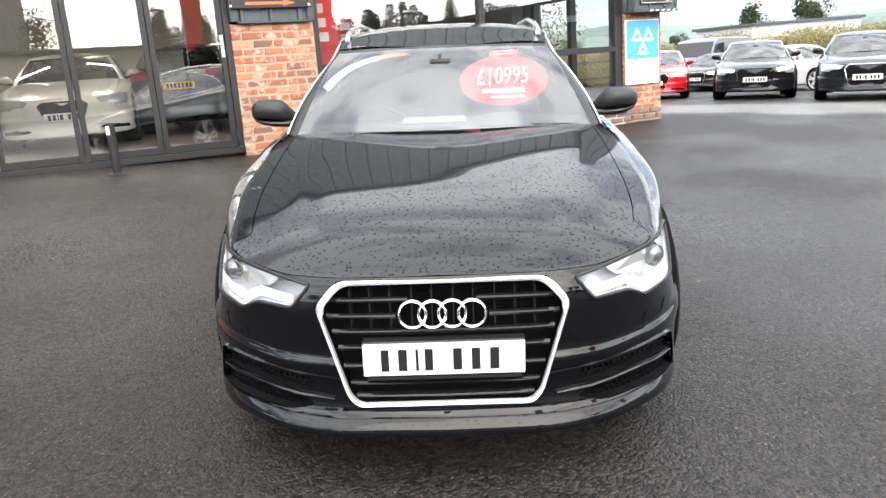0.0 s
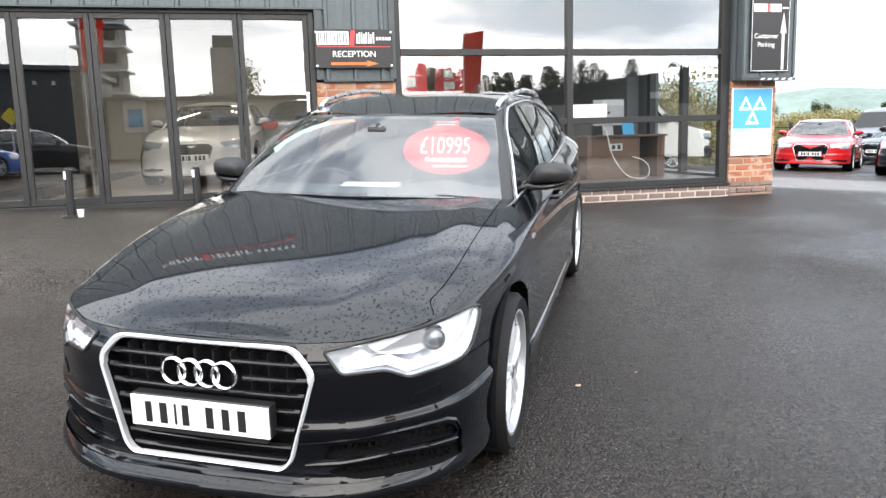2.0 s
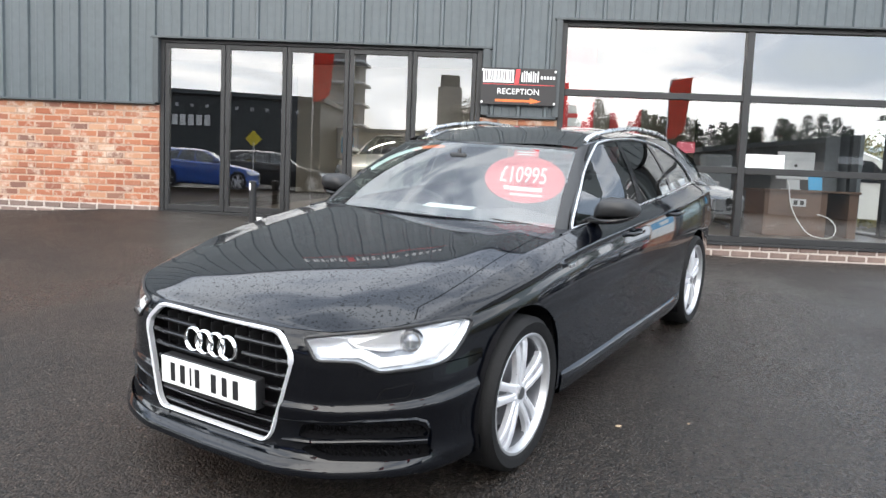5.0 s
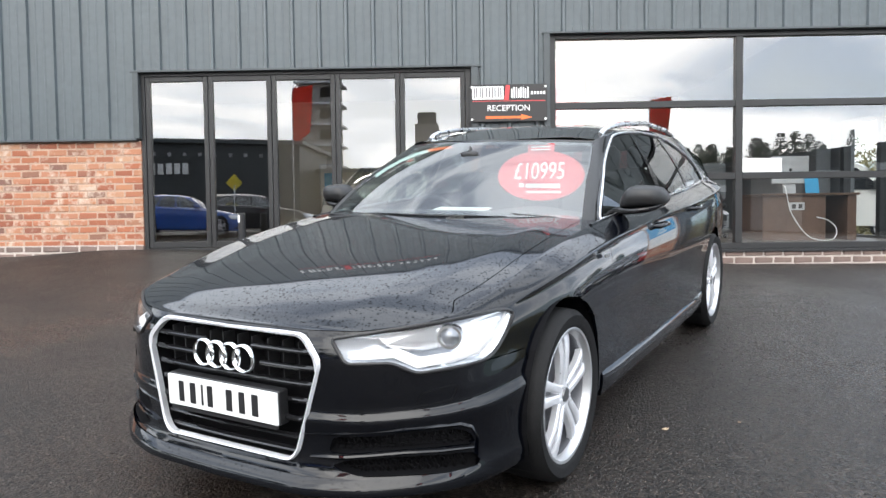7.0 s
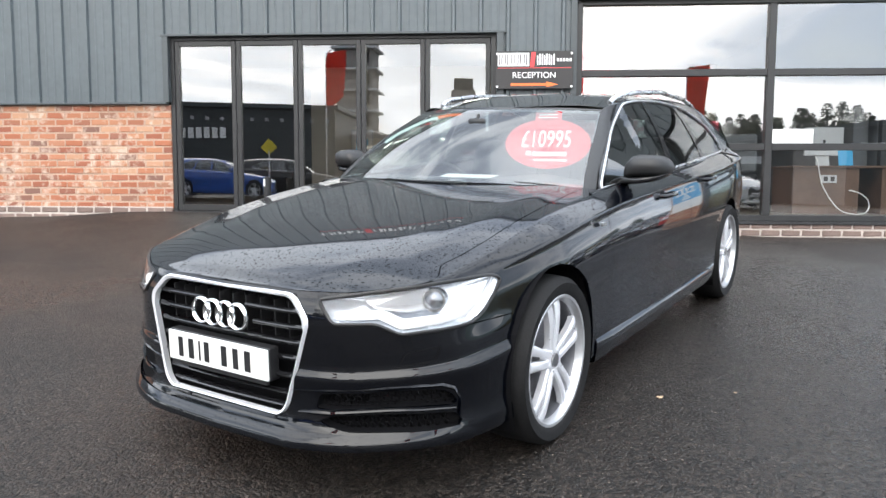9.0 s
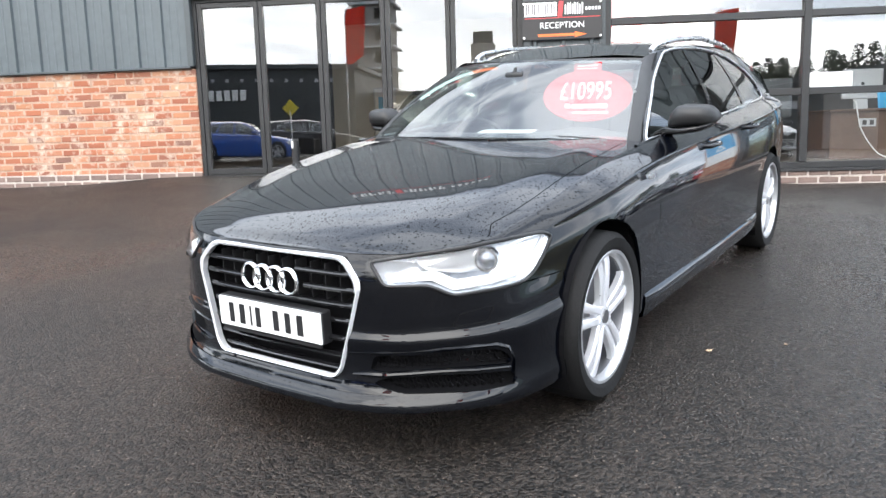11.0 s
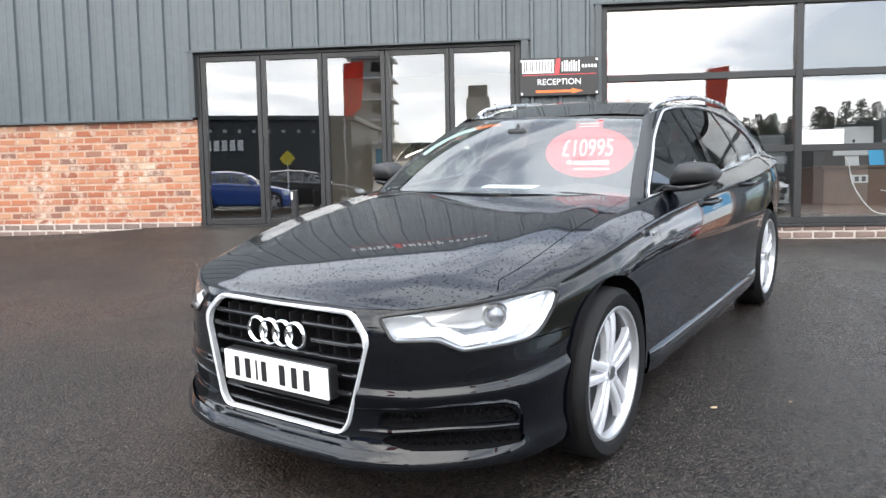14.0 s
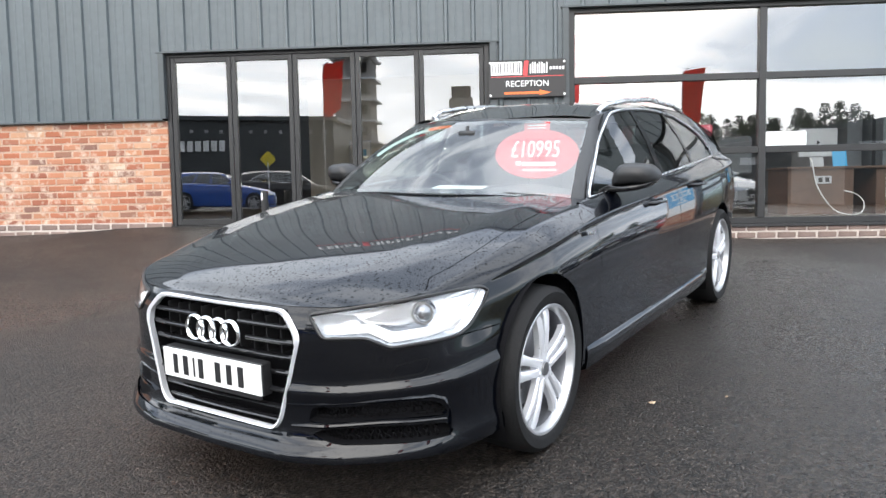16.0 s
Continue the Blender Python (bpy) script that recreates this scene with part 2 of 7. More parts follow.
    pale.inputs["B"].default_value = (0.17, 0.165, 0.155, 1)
    nt.links.new(sheen_patch.outputs[0], pale.inputs["Factor"])
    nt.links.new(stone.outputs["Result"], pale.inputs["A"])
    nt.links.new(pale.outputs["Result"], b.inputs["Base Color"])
    rr = nt.nodes.new("ShaderNodeMapRange")
    rr.inputs["From Min"].default_value, rr.inputs["From Max"].default_value = 0.42, 0.58
    rr.inputs["To Min"].default_value, rr.inputs["To Max"].default_value = 0.26, 0.56
    damp = nt.nodes.new("ShaderNodeMix")
    damp.data_type = "FLOAT"
    damp.inputs["Factor"].default_value = 0.40
    nt.links.new(big.outputs["Fac"], damp.inputs["A"])
    nt.links.new(blot.outputs["Fac"], damp.inputs["B"])
    nt.links.new(damp.outputs["Result"], rr.inputs["Value"])
    nt.links.new(rr.outputs[0], b.inputs["Roughness"])
    h = nt.nodes.new("ShaderNodeMath")
    h.operation = "SUBTRACT"
    nt.links.new(fine.outputs["Fac"], h.inputs[0])
    nt.links.new(v.outputs["Distance"], h.inputs[1])
    bp = nt.nodes.new("ShaderNodeBump")
    bp.inputs["Strength"].default_value, bp.inputs["Distance"].default_value = 0.62, 0.016
    nt.links.new(h.outputs[0], bp.inputs["Height"])
    nt.links.new(bp.outputs[0], b.inputs["Normal"])
    b.inputs["Specular IOR Level"].default_value = 0.34
    return m


def brick_mat():
    """Reclaimed red brick: every piece its own red, orange or brown, with lime smears."""
    m, nt, b = nodes_of("reclaimed_brick")
    oi = nt.nodes.new("ShaderNodeObjectInfo")
    gi = nt.nodes.new("ShaderNodeNewGeometry")
    rnd = nt.nodes.new("ShaderNodeMath")
    rnd.operation = "ADD"
    nt.links.new(oi.outputs["Random"], rnd.inputs[0])
    nt.links.new(gi.outputs["Random Per Island"], rnd.inputs[1])
    fr = nt.nodes.new("ShaderNodeMath")
    fr.operation = "FRACT"
    nt.links.new(rnd.outputs[0], fr.inputs[0])
    ramp = nt.nodes.new("ShaderNodeValToRGB")
    cr = ramp.color_ramp
    cr.elements[0].position, cr.elements[0].color = 0.0, (0.255, 0.088, 0.052, 1)
    cr.elements[1].position, cr.elements[1].color = 1.0, (0.390, 0.175, 0.105, 1)
    for p, c in ((0.12, (0.345, 0.120, 0.062)), (0.26, (0.390, 0.155, 0.082)), (0.38, (0.235, 0.090, 0.058)), (0.50, (0.405, 0.168, 0.092)), (0.62, (0.47, 0.275, 0.17)), (0.70, (0.350, 0.125, 0.068)), (0.80, (0.19, 0.100, 0.075)), (0.90, (0.42, 0.190, 0.100))):
        e = cr.elements.new(p)
        e.color = (*c, 1)
    nt.links.new(fr.outputs[0], ramp.inputs[0])
    tc = nt.nodes.new("ShaderNodeTexCoord")
    geo = nt.nodes.new("ShaderNodeNewGeometry")
    def noise_node(scale, detail):
        n = nt.nodes.new("ShaderNodeTexNoise")
        n.inputs["Scale"].default_value, n.inputs["Detail"].default_value = scale, detail
        nt.links.new(geo.outputs["Position"], n.inputs["Vector"])
        return n
    smear, grain, daub = noise_node(2.6, 6), noise_node(38, 4), noise_node(11, 5)
    sm = nt.nodes.new("ShaderNodeMath")
    sm.operation = "MULTIPLY"
    nt.links.new(smear.outputs["Fac"], sm.inputs[0])
    nt.links.new(daub.outputs["Fac"], sm.inputs[1])
    mr = nt.nodes.new("ShaderNodeMapRange")
    mr.inputs["From Min"].default_value, mr.inputs["From Max"].default_value = 0.255, 0.37
    mr.inputs["To Max"].default_value = 0.85
    nt.links.new(sm.outputs[0], mr.inputs["Value"])
    mx = nt.nodes.new("ShaderNodeMix")
    mx.data_type = "RGBA"
    mx.inputs["B"].default_value = (0.56, 0.44, 0.35, 1)
    nt.links.new(mr.outputs[0], mx.inputs["Factor"])
    nt.links.new(ramp.outputs[0], mx.inputs["A"])
    nt.links.new(mx.outputs["Result"], b.inputs["Base Color"])
    b.inputs["Roughness"].default_value = 0.85
    bp = nt.nodes.new("ShaderNodeBump")
    bp.inputs["Strength"].default_value, bp.inputs["Distance"].default_value = 0.5, 0.006
    nt.links.new(grain.outputs["Fac"], bp.inputs["Height"])
    nt.links.new(bp.outputs[0], b.inputs["Normal"])
    return m


M = {
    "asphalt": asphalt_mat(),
    "brick": brick_mat(),
    "mortar": mat("lime_mortar", (0.43, 0.295, 0.22), 0.95, vary=0.25, scale=5, bump=0.5, bump_scale=120),
    "blue_brick": mat("red_brown_plinth_brick", (0.185, 0.130, 0.110), 0.7, vary=0.25, scale=8, bump=0.3, per_piece=0.4),
    "mortar_pale": mat("pale_mortar", (0.46, 0.40, 0.36), 0.95, vary=0.2, scale=6),
    "clad": mat("grey_metal_cladding", (0.084, 0.101, 0.110), 0.42, vary=0.10, scale=1.6, rvary=0.08),
    "clad_edge": mat("grey_metal_flashing", (0.055, 0.065, 0.07), 0.45, vary=0.1, scale=2),
    "frame": mat("dark_grey_aluminium", (0.017, 0.017, 0.018), 0.42, vary=0.12, scale=3),
    "glass": glass_mat("window_glass", (0.97, 0.99, 0.98), clear=0.95, ior=2.0, boost=2.4),
    "glass_plain": glass_mat("plain_end_glazing", (0.97, 0.99, 0.98), clear=0.96, ior=1.5, boost=1.2),
    # alloy darkened in colour for the shade behind the spokes
    "barrel": mat("shaded_alloy_barrel", (0.15, 0.155, 0.17), 0.4, 0.6, vary=0.15, scale=20),
    "car_glass": glass_mat("windscreen_glass", (0.86, 0.95, 0.92), clear=0.88, ior=1.75, boost=2.7),
    "car_glass_side": glass_mat("clear_side_glass", (0.62, 0.72, 0.70), clear=0.75, ior=1.75, boost=2.2),
    "car_glass_dark": glass_mat("tinted_side_glass", (0.35, 0.40, 0.40), clear=0.7, ior=1.7, boost=2.6),
    "lens": glass_mat("lamp_lens", (1, 1, 1), clear=0.95, ior=1.45, boost=1.0),
    "black_paint": paint_mat("black_lacquer", (0.0010, 0.0014, 0.0028), drops=0.9),
    "black_trim": mat("black_plastic_trim", (0.016, 0.016, 0.017), 0.42, vary=0.2, scale=20),
    "gloss_black": mat("gloss_black_plastic", (0.008, 0.008, 0.009), 0.12, vary=0.1, scale=10, rvary=0.05),
    # near-black stands in for the shade deep in grilles, intakes and arches
    "dark": mat("shaded_void", (0.006, 0.006, 0.007), 0.8, vary=0.2, scale=15, spec=0.08),
    "chrome": mat("bright_chrome", (0.86, 0.87, 0.88), 0.09, 1.0, vary=0.03, scale=12, rvary=0.04),
    "satin": mat("satin_silver_trim", (0.80, 0.81, 0.83), 0.28, 1.0, vary=0.04, scale=20, rvary=0.06),
    "rubber": mat("tyre_rubber", (0.010, 0.010, 0.0105), 0.7, vary=0.25, scale=15, bump=0.15, bump_scale=90, spec=0.22),
    "alloy": mat("silver_alloy", (0.80, 0.81, 0.84), 0.30, 0.45, vary=0.05, scale=14, rvary=0.07),
    "alloy_lip": mat("brushed_alloy_lip", (0.55, 0.56, 0.58), 0.32, 0.7, vary=0.08, scale=14, rvary=0.07),
    "disc": mat("brake_disc_steel", (0.30, 0.30, 0.31), 0.4, 1.0, vary=0.15, scale=20),
    "plate_white": mat("white_number_plate", (0.86, 0.86, 0.84), 0.4, vary=0.03, scale=12),
    "ink": mat("black_ink", (0.012, 0.012, 0.013), 0.5, vary=0.1),
    "white": mat("white_vinyl", (0.84, 0.84, 0.83), 0.5, vary=0.03, scale=4),
    "red_vinyl": mat("red_vinyl", (0.70, 0.055, 0.06), 0.5, vary=0.06, scale=4),
    "orange_vinyl": mat("orange_vinyl", (0.80, 0.17, 0.035), 0.5, vary=0.06, scale=4),
    "red_flag": mat("red_flag_cloth", (0.48, 0.055, 0.035), 0.8, vary=0.12, scale=3),
    "lamp_inner": mat("headlamp_reflector", (0.80, 0.84, 0.90), 0.18, 0.6, vary=0.08, scale=12),
    "projector": mat("projector_glass", (0.22, 0.23, 0.25), 0.08, 0.7, vary=0.3, scale=30, rvary=0.03),
    "sign_black": mat("black_sign_panel", (0.014, 0.013, 0.014), 0.35, vary=0.15, scale=6),
    "sign_blue": mat("blue_sign_panel", (0.07, 0.37, 0.68), 0.45, vary=0.08, scale=2),
    "seat": mat("black_seat_cloth", (0.035, 0.035, 0.037), 0.8, vary=0.2, scale=14, bump=0.2),
    "dash": mat("dark_grey_dashboard", (0.05, 0.05, 0.052), 0.7, vary=0.15, scale=10, bump=0.15),
}

# thin cloth lets daylight through
rf = M["red_flag"].node_tree
tl = rf.nodes.new("ShaderNodeBsdfTranslucent")
tl.inputs[0].default_value = (0.85, 0.12, 0.06, 1)
ms = rf.nodes.new("ShaderNodeMixShader")
ms.inputs[0].default_value = 0.55
rf.links.new(rf.nodes["Principled BSDF"].outputs[0], ms.inputs[1])
rf.links.new(tl.outputs[0], ms.inputs[2])
rf.links.new(ms.outputs[0], rf.nodes["Material Output"].inputs["Surface"])
M["dry_black"] = paint_mat("black_roof_lacquer", (0.0012, 0.0014, 0.0021))


# ---------------------------------------------------------------- mesh helpers
def link_bm(name, bm, material, parent=None, label="", smooth=None):
    me = bpy.data.meshes.new(name)
    bm.to_mesh(me)
    bm.free()
    for mt in (material if isinstance(material, (list, tuple)) else [material]):
        me.materials.append(mt)
    if smooth:
        me.polygons.foreach_set("use_smooth", [True] * len(me.polygons))
        if smooth < 180:
            me.set_sharp_from_angle(angle=radians(smooth))
    ob = new(name, me)
    if parent is not None:
        ob.parent = parent
    if label:
        tagged(ob, label=label)
    return ob


def part(name, bm, material, parent, label="", smooth=None):
    return link_bm(name, bm, material, parent, label, smooth)


def thing(name, label, category, m=None, group=""):
    """An Empty at the base of a thing, that carries its parts."""
    ob = new(name)
    ob.empty_display_size = 0.2
    if m is not None:
        ob.matrix_world = m
    return tagged(ob, label=label, category=category, group=group)


def add_box(bm, lo, hi, bevel=0.0, m=None):
    c = [(a + b) / 2 for a, b in zip(lo, hi)]
    s = [abs(b - a) for a, b in zip(lo, hi)]
    vs = bmesh.ops.create_cube(bm, size=1.0, matrix=Matrix.Translation(c) @ Matrix.Diagonal((*s, 1)))["verts"]
    if bevel:
        es = list({e for v in vs for e in v.link_edges})
        r = bmesh.ops.bevel(bm, geom=es, offset=bevel, segments=1, affect="EDGES", profile=0.5)
        vs = list({v for f in r["faces"] for v in f.verts} | {v for v in vs if v.is_valid})
    if m is not None:
        bmesh.ops.transform(bm, matrix=m, verts=vs)
    return vs


def box(lo, hi, bevel=0.0, m=None):
    bm = bmesh.new()
    add_box(bm, lo, hi, bevel, m)
    return bm


def add_cyl(bm, a, b, r1, r2=None, seg=16, caps=True):
    a, b = Vector(a), Vector(b)
    r2 = r1 if r2 is None else r2
    q = (b - a).to_track_quat("Z", "Y").to_matrix().to_4x4()
    return bmesh.ops.create_cone(bm, cap_ends=caps, segments=seg, radius1=r1, radius2=r2, depth=(b - a).length,
                                 matrix=Matrix.Translation((a + b) / 2) @ q)["verts"]


def add_tube(bm, pts, r, seg=8, closed=False):
    """A round bar along points."""
    pts = [Vector(p) for p in pts]
    n = len(pts)
    rings = []
    for i, p in enumerate(pts):
        a = pts[(i - 1) % n] if closed or i else p
        b = pts[(i + 1) % n] if closed or i < n - 1 else p
        t = (b - a).normalized()
        side = t.cross(Vector((0.13, 0.21, 0.97)))
        side = side.normalized() if side.length > 1e-4 else Vector((1, 0, 0))
        up = side.cross(t)
        rings.append([bm.verts.new(p + (side * math.cos(k * math.tau / seg) + up * math.sin(k * math.tau / seg)) * r) for k in range(seg)])
    for i in range(n if closed else n - 1):
        r0, r1 = rings[i], rings[(i + 1) % n]
        for k in range(seg):
            bm.faces.new((r0[k], r0[(k + 1) % seg], r1[(k + 1) % seg], r1[k]))
    if not closed:
        bm.faces.new(rings[0][::-1])
        bm.faces.new(rings[-1])


def add_grid(bm, rows, closed=False):
    """Faces over rows of points; returns the rows of vertices."""
    vv = [[bm.verts.new(p) for p in r] for r in rows]
    for i in range(len(vv) - 1):
        for j in range(len(vv[i]) - (0 if closed else 1)):
            k = (j + 1) % len(vv[i])
            try:
                bm.faces.new((vv[i][j], vv[i][k], vv[i + 1][k], vv[i + 1][j]))
            except ValueError:
                pass
    return vv


def add_prism(bm, outline, lo, hi, axis="y"):
    """A flat outline, given as (a, b) pairs, with depth along an axis."""
    def at(a, b, c):
        return {"y": (a, c, b), "x": (c, a, b), "z": (a, b, c)}[axis]
    v0 = [bm.verts.new(at(a, b, lo)) for a, b in outline]
    v1 = [bm.verts.new(at(a, b, hi)) for a, b in outline]
    n = len(outline)
    bm.faces.new(v0)
    bm.faces.new(v1[::-1])
    for i in range(n):
        bm.faces.new((v0[i], v1[i], v1[(i + 1) % n], v0[(i + 1) % n]))
    bmesh.ops.recalc_face_normals(bm, faces=bm.faces)
    return v0 + v1


def text_bm(body, size, m, depth=0.002, shear=0.0):
    """Letters of the built-in font as a mesh, centred, in the plane x, z, facing -y."""
    cu = bpy.data.curves.new("letters", "FONT")
    cu.body, cu.size, cu.extrude, cu.shear = body, size, depth, shear
    cu.align_x, cu.align_y = "CENTER", "CENTER"
    ob = new("letters", cu)
    me = bpy.data.meshes.new_from_object(ob.evaluated_get(bpy.context.evaluated_depsgraph_get()))
    bpy.data.objects.remove(ob)
    bpy.data.curves.remove(cu)
    bm = bmesh.new()
    bm.from_mesh(me)
    bpy.data.meshes.remove(me)
    bm.transform(m @ pose(0, 0, 0, 90, 0, 0))
    return bm


def curve(pairs):
    """A smooth curve through (t, value) pairs."""
    t = np.array([p[0] for p in pairs], float)
    v = np.array([p[1] for p in pairs], float)
    d = np.diff(v) / np.diff(t)
    s = np.zeros(len(t))
    s[1:-1] = np.where(d[:-1] * d[1:] > 0, 2 * d[:-1] * d[1:] / np.where(np.abs(d[:-1] + d[1:]) > 1e-9, d[:-1] + d[1:], 1), 0)
    s[0], s[-1] = d[0], d[-1]
    def f(x):
        x = np.clip(x, t[0], t[-1])
        i = np.clip(np.searchsorted(t, x) - 1, 0, len(t) - 2)
        h = t[i + 1] - t[i]
        u = (x - t[i]) / h
        return ((2 * u**3 - 3 * u**2 + 1) * v[i] + (u**3 - 2 * u**2 + u) * h * s[i]
                + (-2 * u**3 + 3 * u**2) * v[i + 1] + (u**3 - u**2) * h * s[i + 1])
    return f


def smooth01(x):
    x = min(1.0, max(0.0, x))
    return x * x * (3 - 2 * x)


# ---------------------------------------------------------------- ground
SLOPE_X, SLOPE_Y = -0.0247, 0.0925


def ground_z(x, y):
    """The forecourt: a ramp that climbs to the showroom, level beyond it."""
    base = 0.495 + SLOPE_X * max(-14.0, min(x, 3.0)) - 0.034 * (min(max(x, 3.0), 16.0) - 3.0)
    d = max(-11.0, min(y, 0.0))
    # lower along the wall than at the doors, and rising again to the road behind
    dip = float(np.interp(x, (-14, -9.9, -8.8, -7.8, -7.3, -3.3, -2.2, 0.0, 1.0, 2.1, 3.0), (-0.22, -0.16, -0.11, -0.02, 0, 0, -0.05, -0.075, -0.055, -0.033, 0)))
    k = max(0.0, min(1.0, (y + 2.6) / 2.6))
    r = max(0.0, min(1.0, (-12.5 - y) / 5.0))
    k = k * k * (3 - 2 * k)
    # the cross fall levels out away from the wall
    flat = (1 - k) * (0.030 * (max(-7.5, min(x, 1.0)) + 3.02) + 0.004 + 0.0126 * max(0.0, -4.5 - d) - 0.0126 * max(0.0, min(1.9, d + 4.5)))
    return base + SLOPE_Y * d + dip * k + flat + 0.65 * r * r * (3 - 2 * r)


def make_ground():
    xs = sorted({-900, -400, -200, -100, -60, -40, -30, -24, -18, -9.9, -8.8, -7.8, -7.3, -3.3, -2.2, 2.1, *range(-14, 17), 20, 26, 34, 45, 60, 90, 140, 240, 450, 900})
    ys = sorted({-900, -400, -200, -100, -60, -40, -28, -20, -17.5, -16, -15, -14, -13, *[-12 + 0.5 * k for k in range(25)], 1, 2, 4, 6, 9, 13, 18, 25, 35, 50, 80, 140, 240, 450, 900})
    bm = bmesh.new()
    add_grid(bm, [[(x, y, ground_z(x, y)) for y in ys] for x in xs])
    bmesh.ops.recalc_face_normals(bm, faces=bm.faces)
    if sum(f.normal.z for f in bm.faces) < 0:
        bmesh.ops.reverse_faces(bm, faces=bm.faces)
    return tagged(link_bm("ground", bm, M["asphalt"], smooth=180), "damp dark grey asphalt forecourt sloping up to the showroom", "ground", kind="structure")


make_ground()

# ---------------------------------------------------------------- showroom building
TOP = 5.1
DOOR_X0, DOOR_X1, DOOR_TOP = -7.27, -3.22, 2.84
WIN_X0, WIN_X1, WIN_TOP, WIN_BOT = -2.27, 2.31, 3.205, 0.60
PIL_X1 = 3.01
BRICK_TOP = 2.02
FLOOR_Z = 0.66


def clad_rows(x0, x1, phase=-7.0, pitch=0.3265, depth=0.034):
    """The section of ribbed sheet from x0 to x1: pairs of (x, outward depth)."""
    pts = [(x0, 0.0)]
    k = math.floor((x0 - phase) / pitch)
    while phase + k * pitch < x1 + pitch:
        c = phase + k * pitch
        for dx, d in ((-0.030, 0), (-0.016, depth), (0.016, depth), (0.030, 0), (0.100, 0), (0.106, 0.004), (0.122, 0.004), (0.128, 0), (0.198, 0), (0.204, 0.004), (0.220, 0.004), (0.226, 0)):
            if x0 < c + dx < x1:
                pts.append((c + dx, d))
        k += 1
    pts.append((x1, 0.0))
    return pts


def cladding_sheet(name, x0, x1, z0, z1, parent, y=-0.02):
    bm = bmesh.new()
    sec = clad_rows(x0, x1)
    back = y + 0.06
    front = [[(x, y - d, z) for x, d in sec] for z in (z0, z1)]
    add_grid(bm, front)
    add_grid(bm, [[(x, y - d, z0) for x, d in sec], [(x, back, z0) for x, d in sec]])
    add_grid(bm, [[(x0, y, z0), (x0, back, z0)], [(x0, y, z1), (x0, back, z1)]])
    add_grid(bm, [[(x1, y, z0), (x1, back, z0)], [(x1, y, z1), (x1, back, z1)]])
    ob = part(name, bm, M["clad"], parent)
    return ob


facade = tagged(new("wall_front"), "grey ribbed metal cladding over red brick showroom front", "wall", kind="structure")
cladding_sheet("cladding_panel", -24.0, -7.30, 2.03, DOOR_TOP + 0.012, facade)
cladding_sheet("cladding_panel", -24.0, -2.30, DOOR_TOP + 0.012, WIN_TOP + 0.02, facade)
cladding_sheet("cladding_panel", -3.135, -2.30, 2.03, DOOR_TOP + 0.012, facade)
cladding_sheet("cladding_panel", -24.0, PIL_X1, WIN_TOP + 0.02, TOP, facade)
cladding_sheet("cladding_panel", WIN_X1, PIL_X1, 1.99, WIN_TOP + 0.02, facade)
for x0, x1, z in ((-24.0, -7.30, 2.03), (-3.135, -2.30, 2.03), (-7.36, -3.10, DOOR_TOP + 0.012), (-2.36, PIL_X1 + 0.02, WIN_TOP + 0.02), (WIN_X1, PIL_X1, 1.99)):
    part("drip_flashing", box((x0, -0.062, z - 0.026), (x1, 0.03, z - 0.001), 0.004), M["clad_edge"], facade, "folded grey metal drip flashing")
# cover strips at the jambs of the openings
for x0, x1, z0, z1 in ((-7.335, -7.262, 2.03, DOOR_TOP), (-3.215, -3.13, 2.03, DOOR_TOP), (-2.345, -2.268, 2.03, WIN_TOP)):
    part("corner_flashing", box((x0, -0.058, z0), (x1, 0.10, z1), 0.004), M["clad_edge"], facade)
part("parapet_capping", box((-24.0, -0.10, TOP), (PIL_X1 + 0.05, 0.30, TOP + 0.06), 0.006), M["clad_edge"], facade)
# solid core behind the cladding, open at door and window
for lo, hi in (((-24.0, 0.10, 0.2), (DOOR_X0, 0.28, TOP)), ((DOOR_X0, 0.10, DOOR_TOP), (WIN_X0, 0.28, TOP)), ((DOOR_X1, 0.10, 0.2), (WIN_X0, 0.28, DOOR_TOP)),
               ((WIN_X0, 0.10, WIN_TOP), (WIN_X1, 0.28, TOP)), ((WIN_X1, 0.10, 0.2), (PIL_X1, 0.28, TOP)), ((WIN_X0, 0.10, 0.1), (WIN_X1, 0.28, WIN_BOT - 0.07))):
    part("inner_leaf", box(lo, hi), M["frame"], facade)

# interior shell
M["room_wall"] = mat("cream_plaster", (0.62, 0.58, 0.50), 0.8, vary=0.05, scale=1.5)
M["room_grey"] = mat("grey_room_partition", (0.16, 0.17, 0.18), 0.7, vary=0.1, scale=2)
M["room_floor"] = mat("brown_floor_tiles", (0.12, 0.095, 0.075), 0.35, vary=0.15, scale=2)
# west walls darkened in colour so the room stays dim behind the doors
M["room_dark"] = mat("darkened_plaster", (0.05, 0.052, 0.056), 0.75, vary=0.1, scale=2)
M["room_ceil"] = mat("dark_ceiling", (0.10, 0.10, 0.10), 0.8, vary=0.1, scale=2)
tagged(link_bm("floor", box((-14.0, 0.10, FLOOR_Z - 0.3), (PIL_X1 - 0.02, 11.0, FLOOR_Z)), M["room_floor"]), "brown tiled showroom floor", "floor", kind="structure")
tagged(link_bm("ceiling", box((-14.0, 0.28, 4.1), (PIL_X1 - 0.02, 11.0, 4.3)), M["room_ceil"]), "dark showroom ceiling", "ceiling", kind="structure")
tagged(link_bm("wall_back", box((-8.3, 11.0, 0.2), (PIL_X1, 11.2, 4.3)), M["room_wall"]), "cream plastered showroom back wall", "wall", kind="structure")
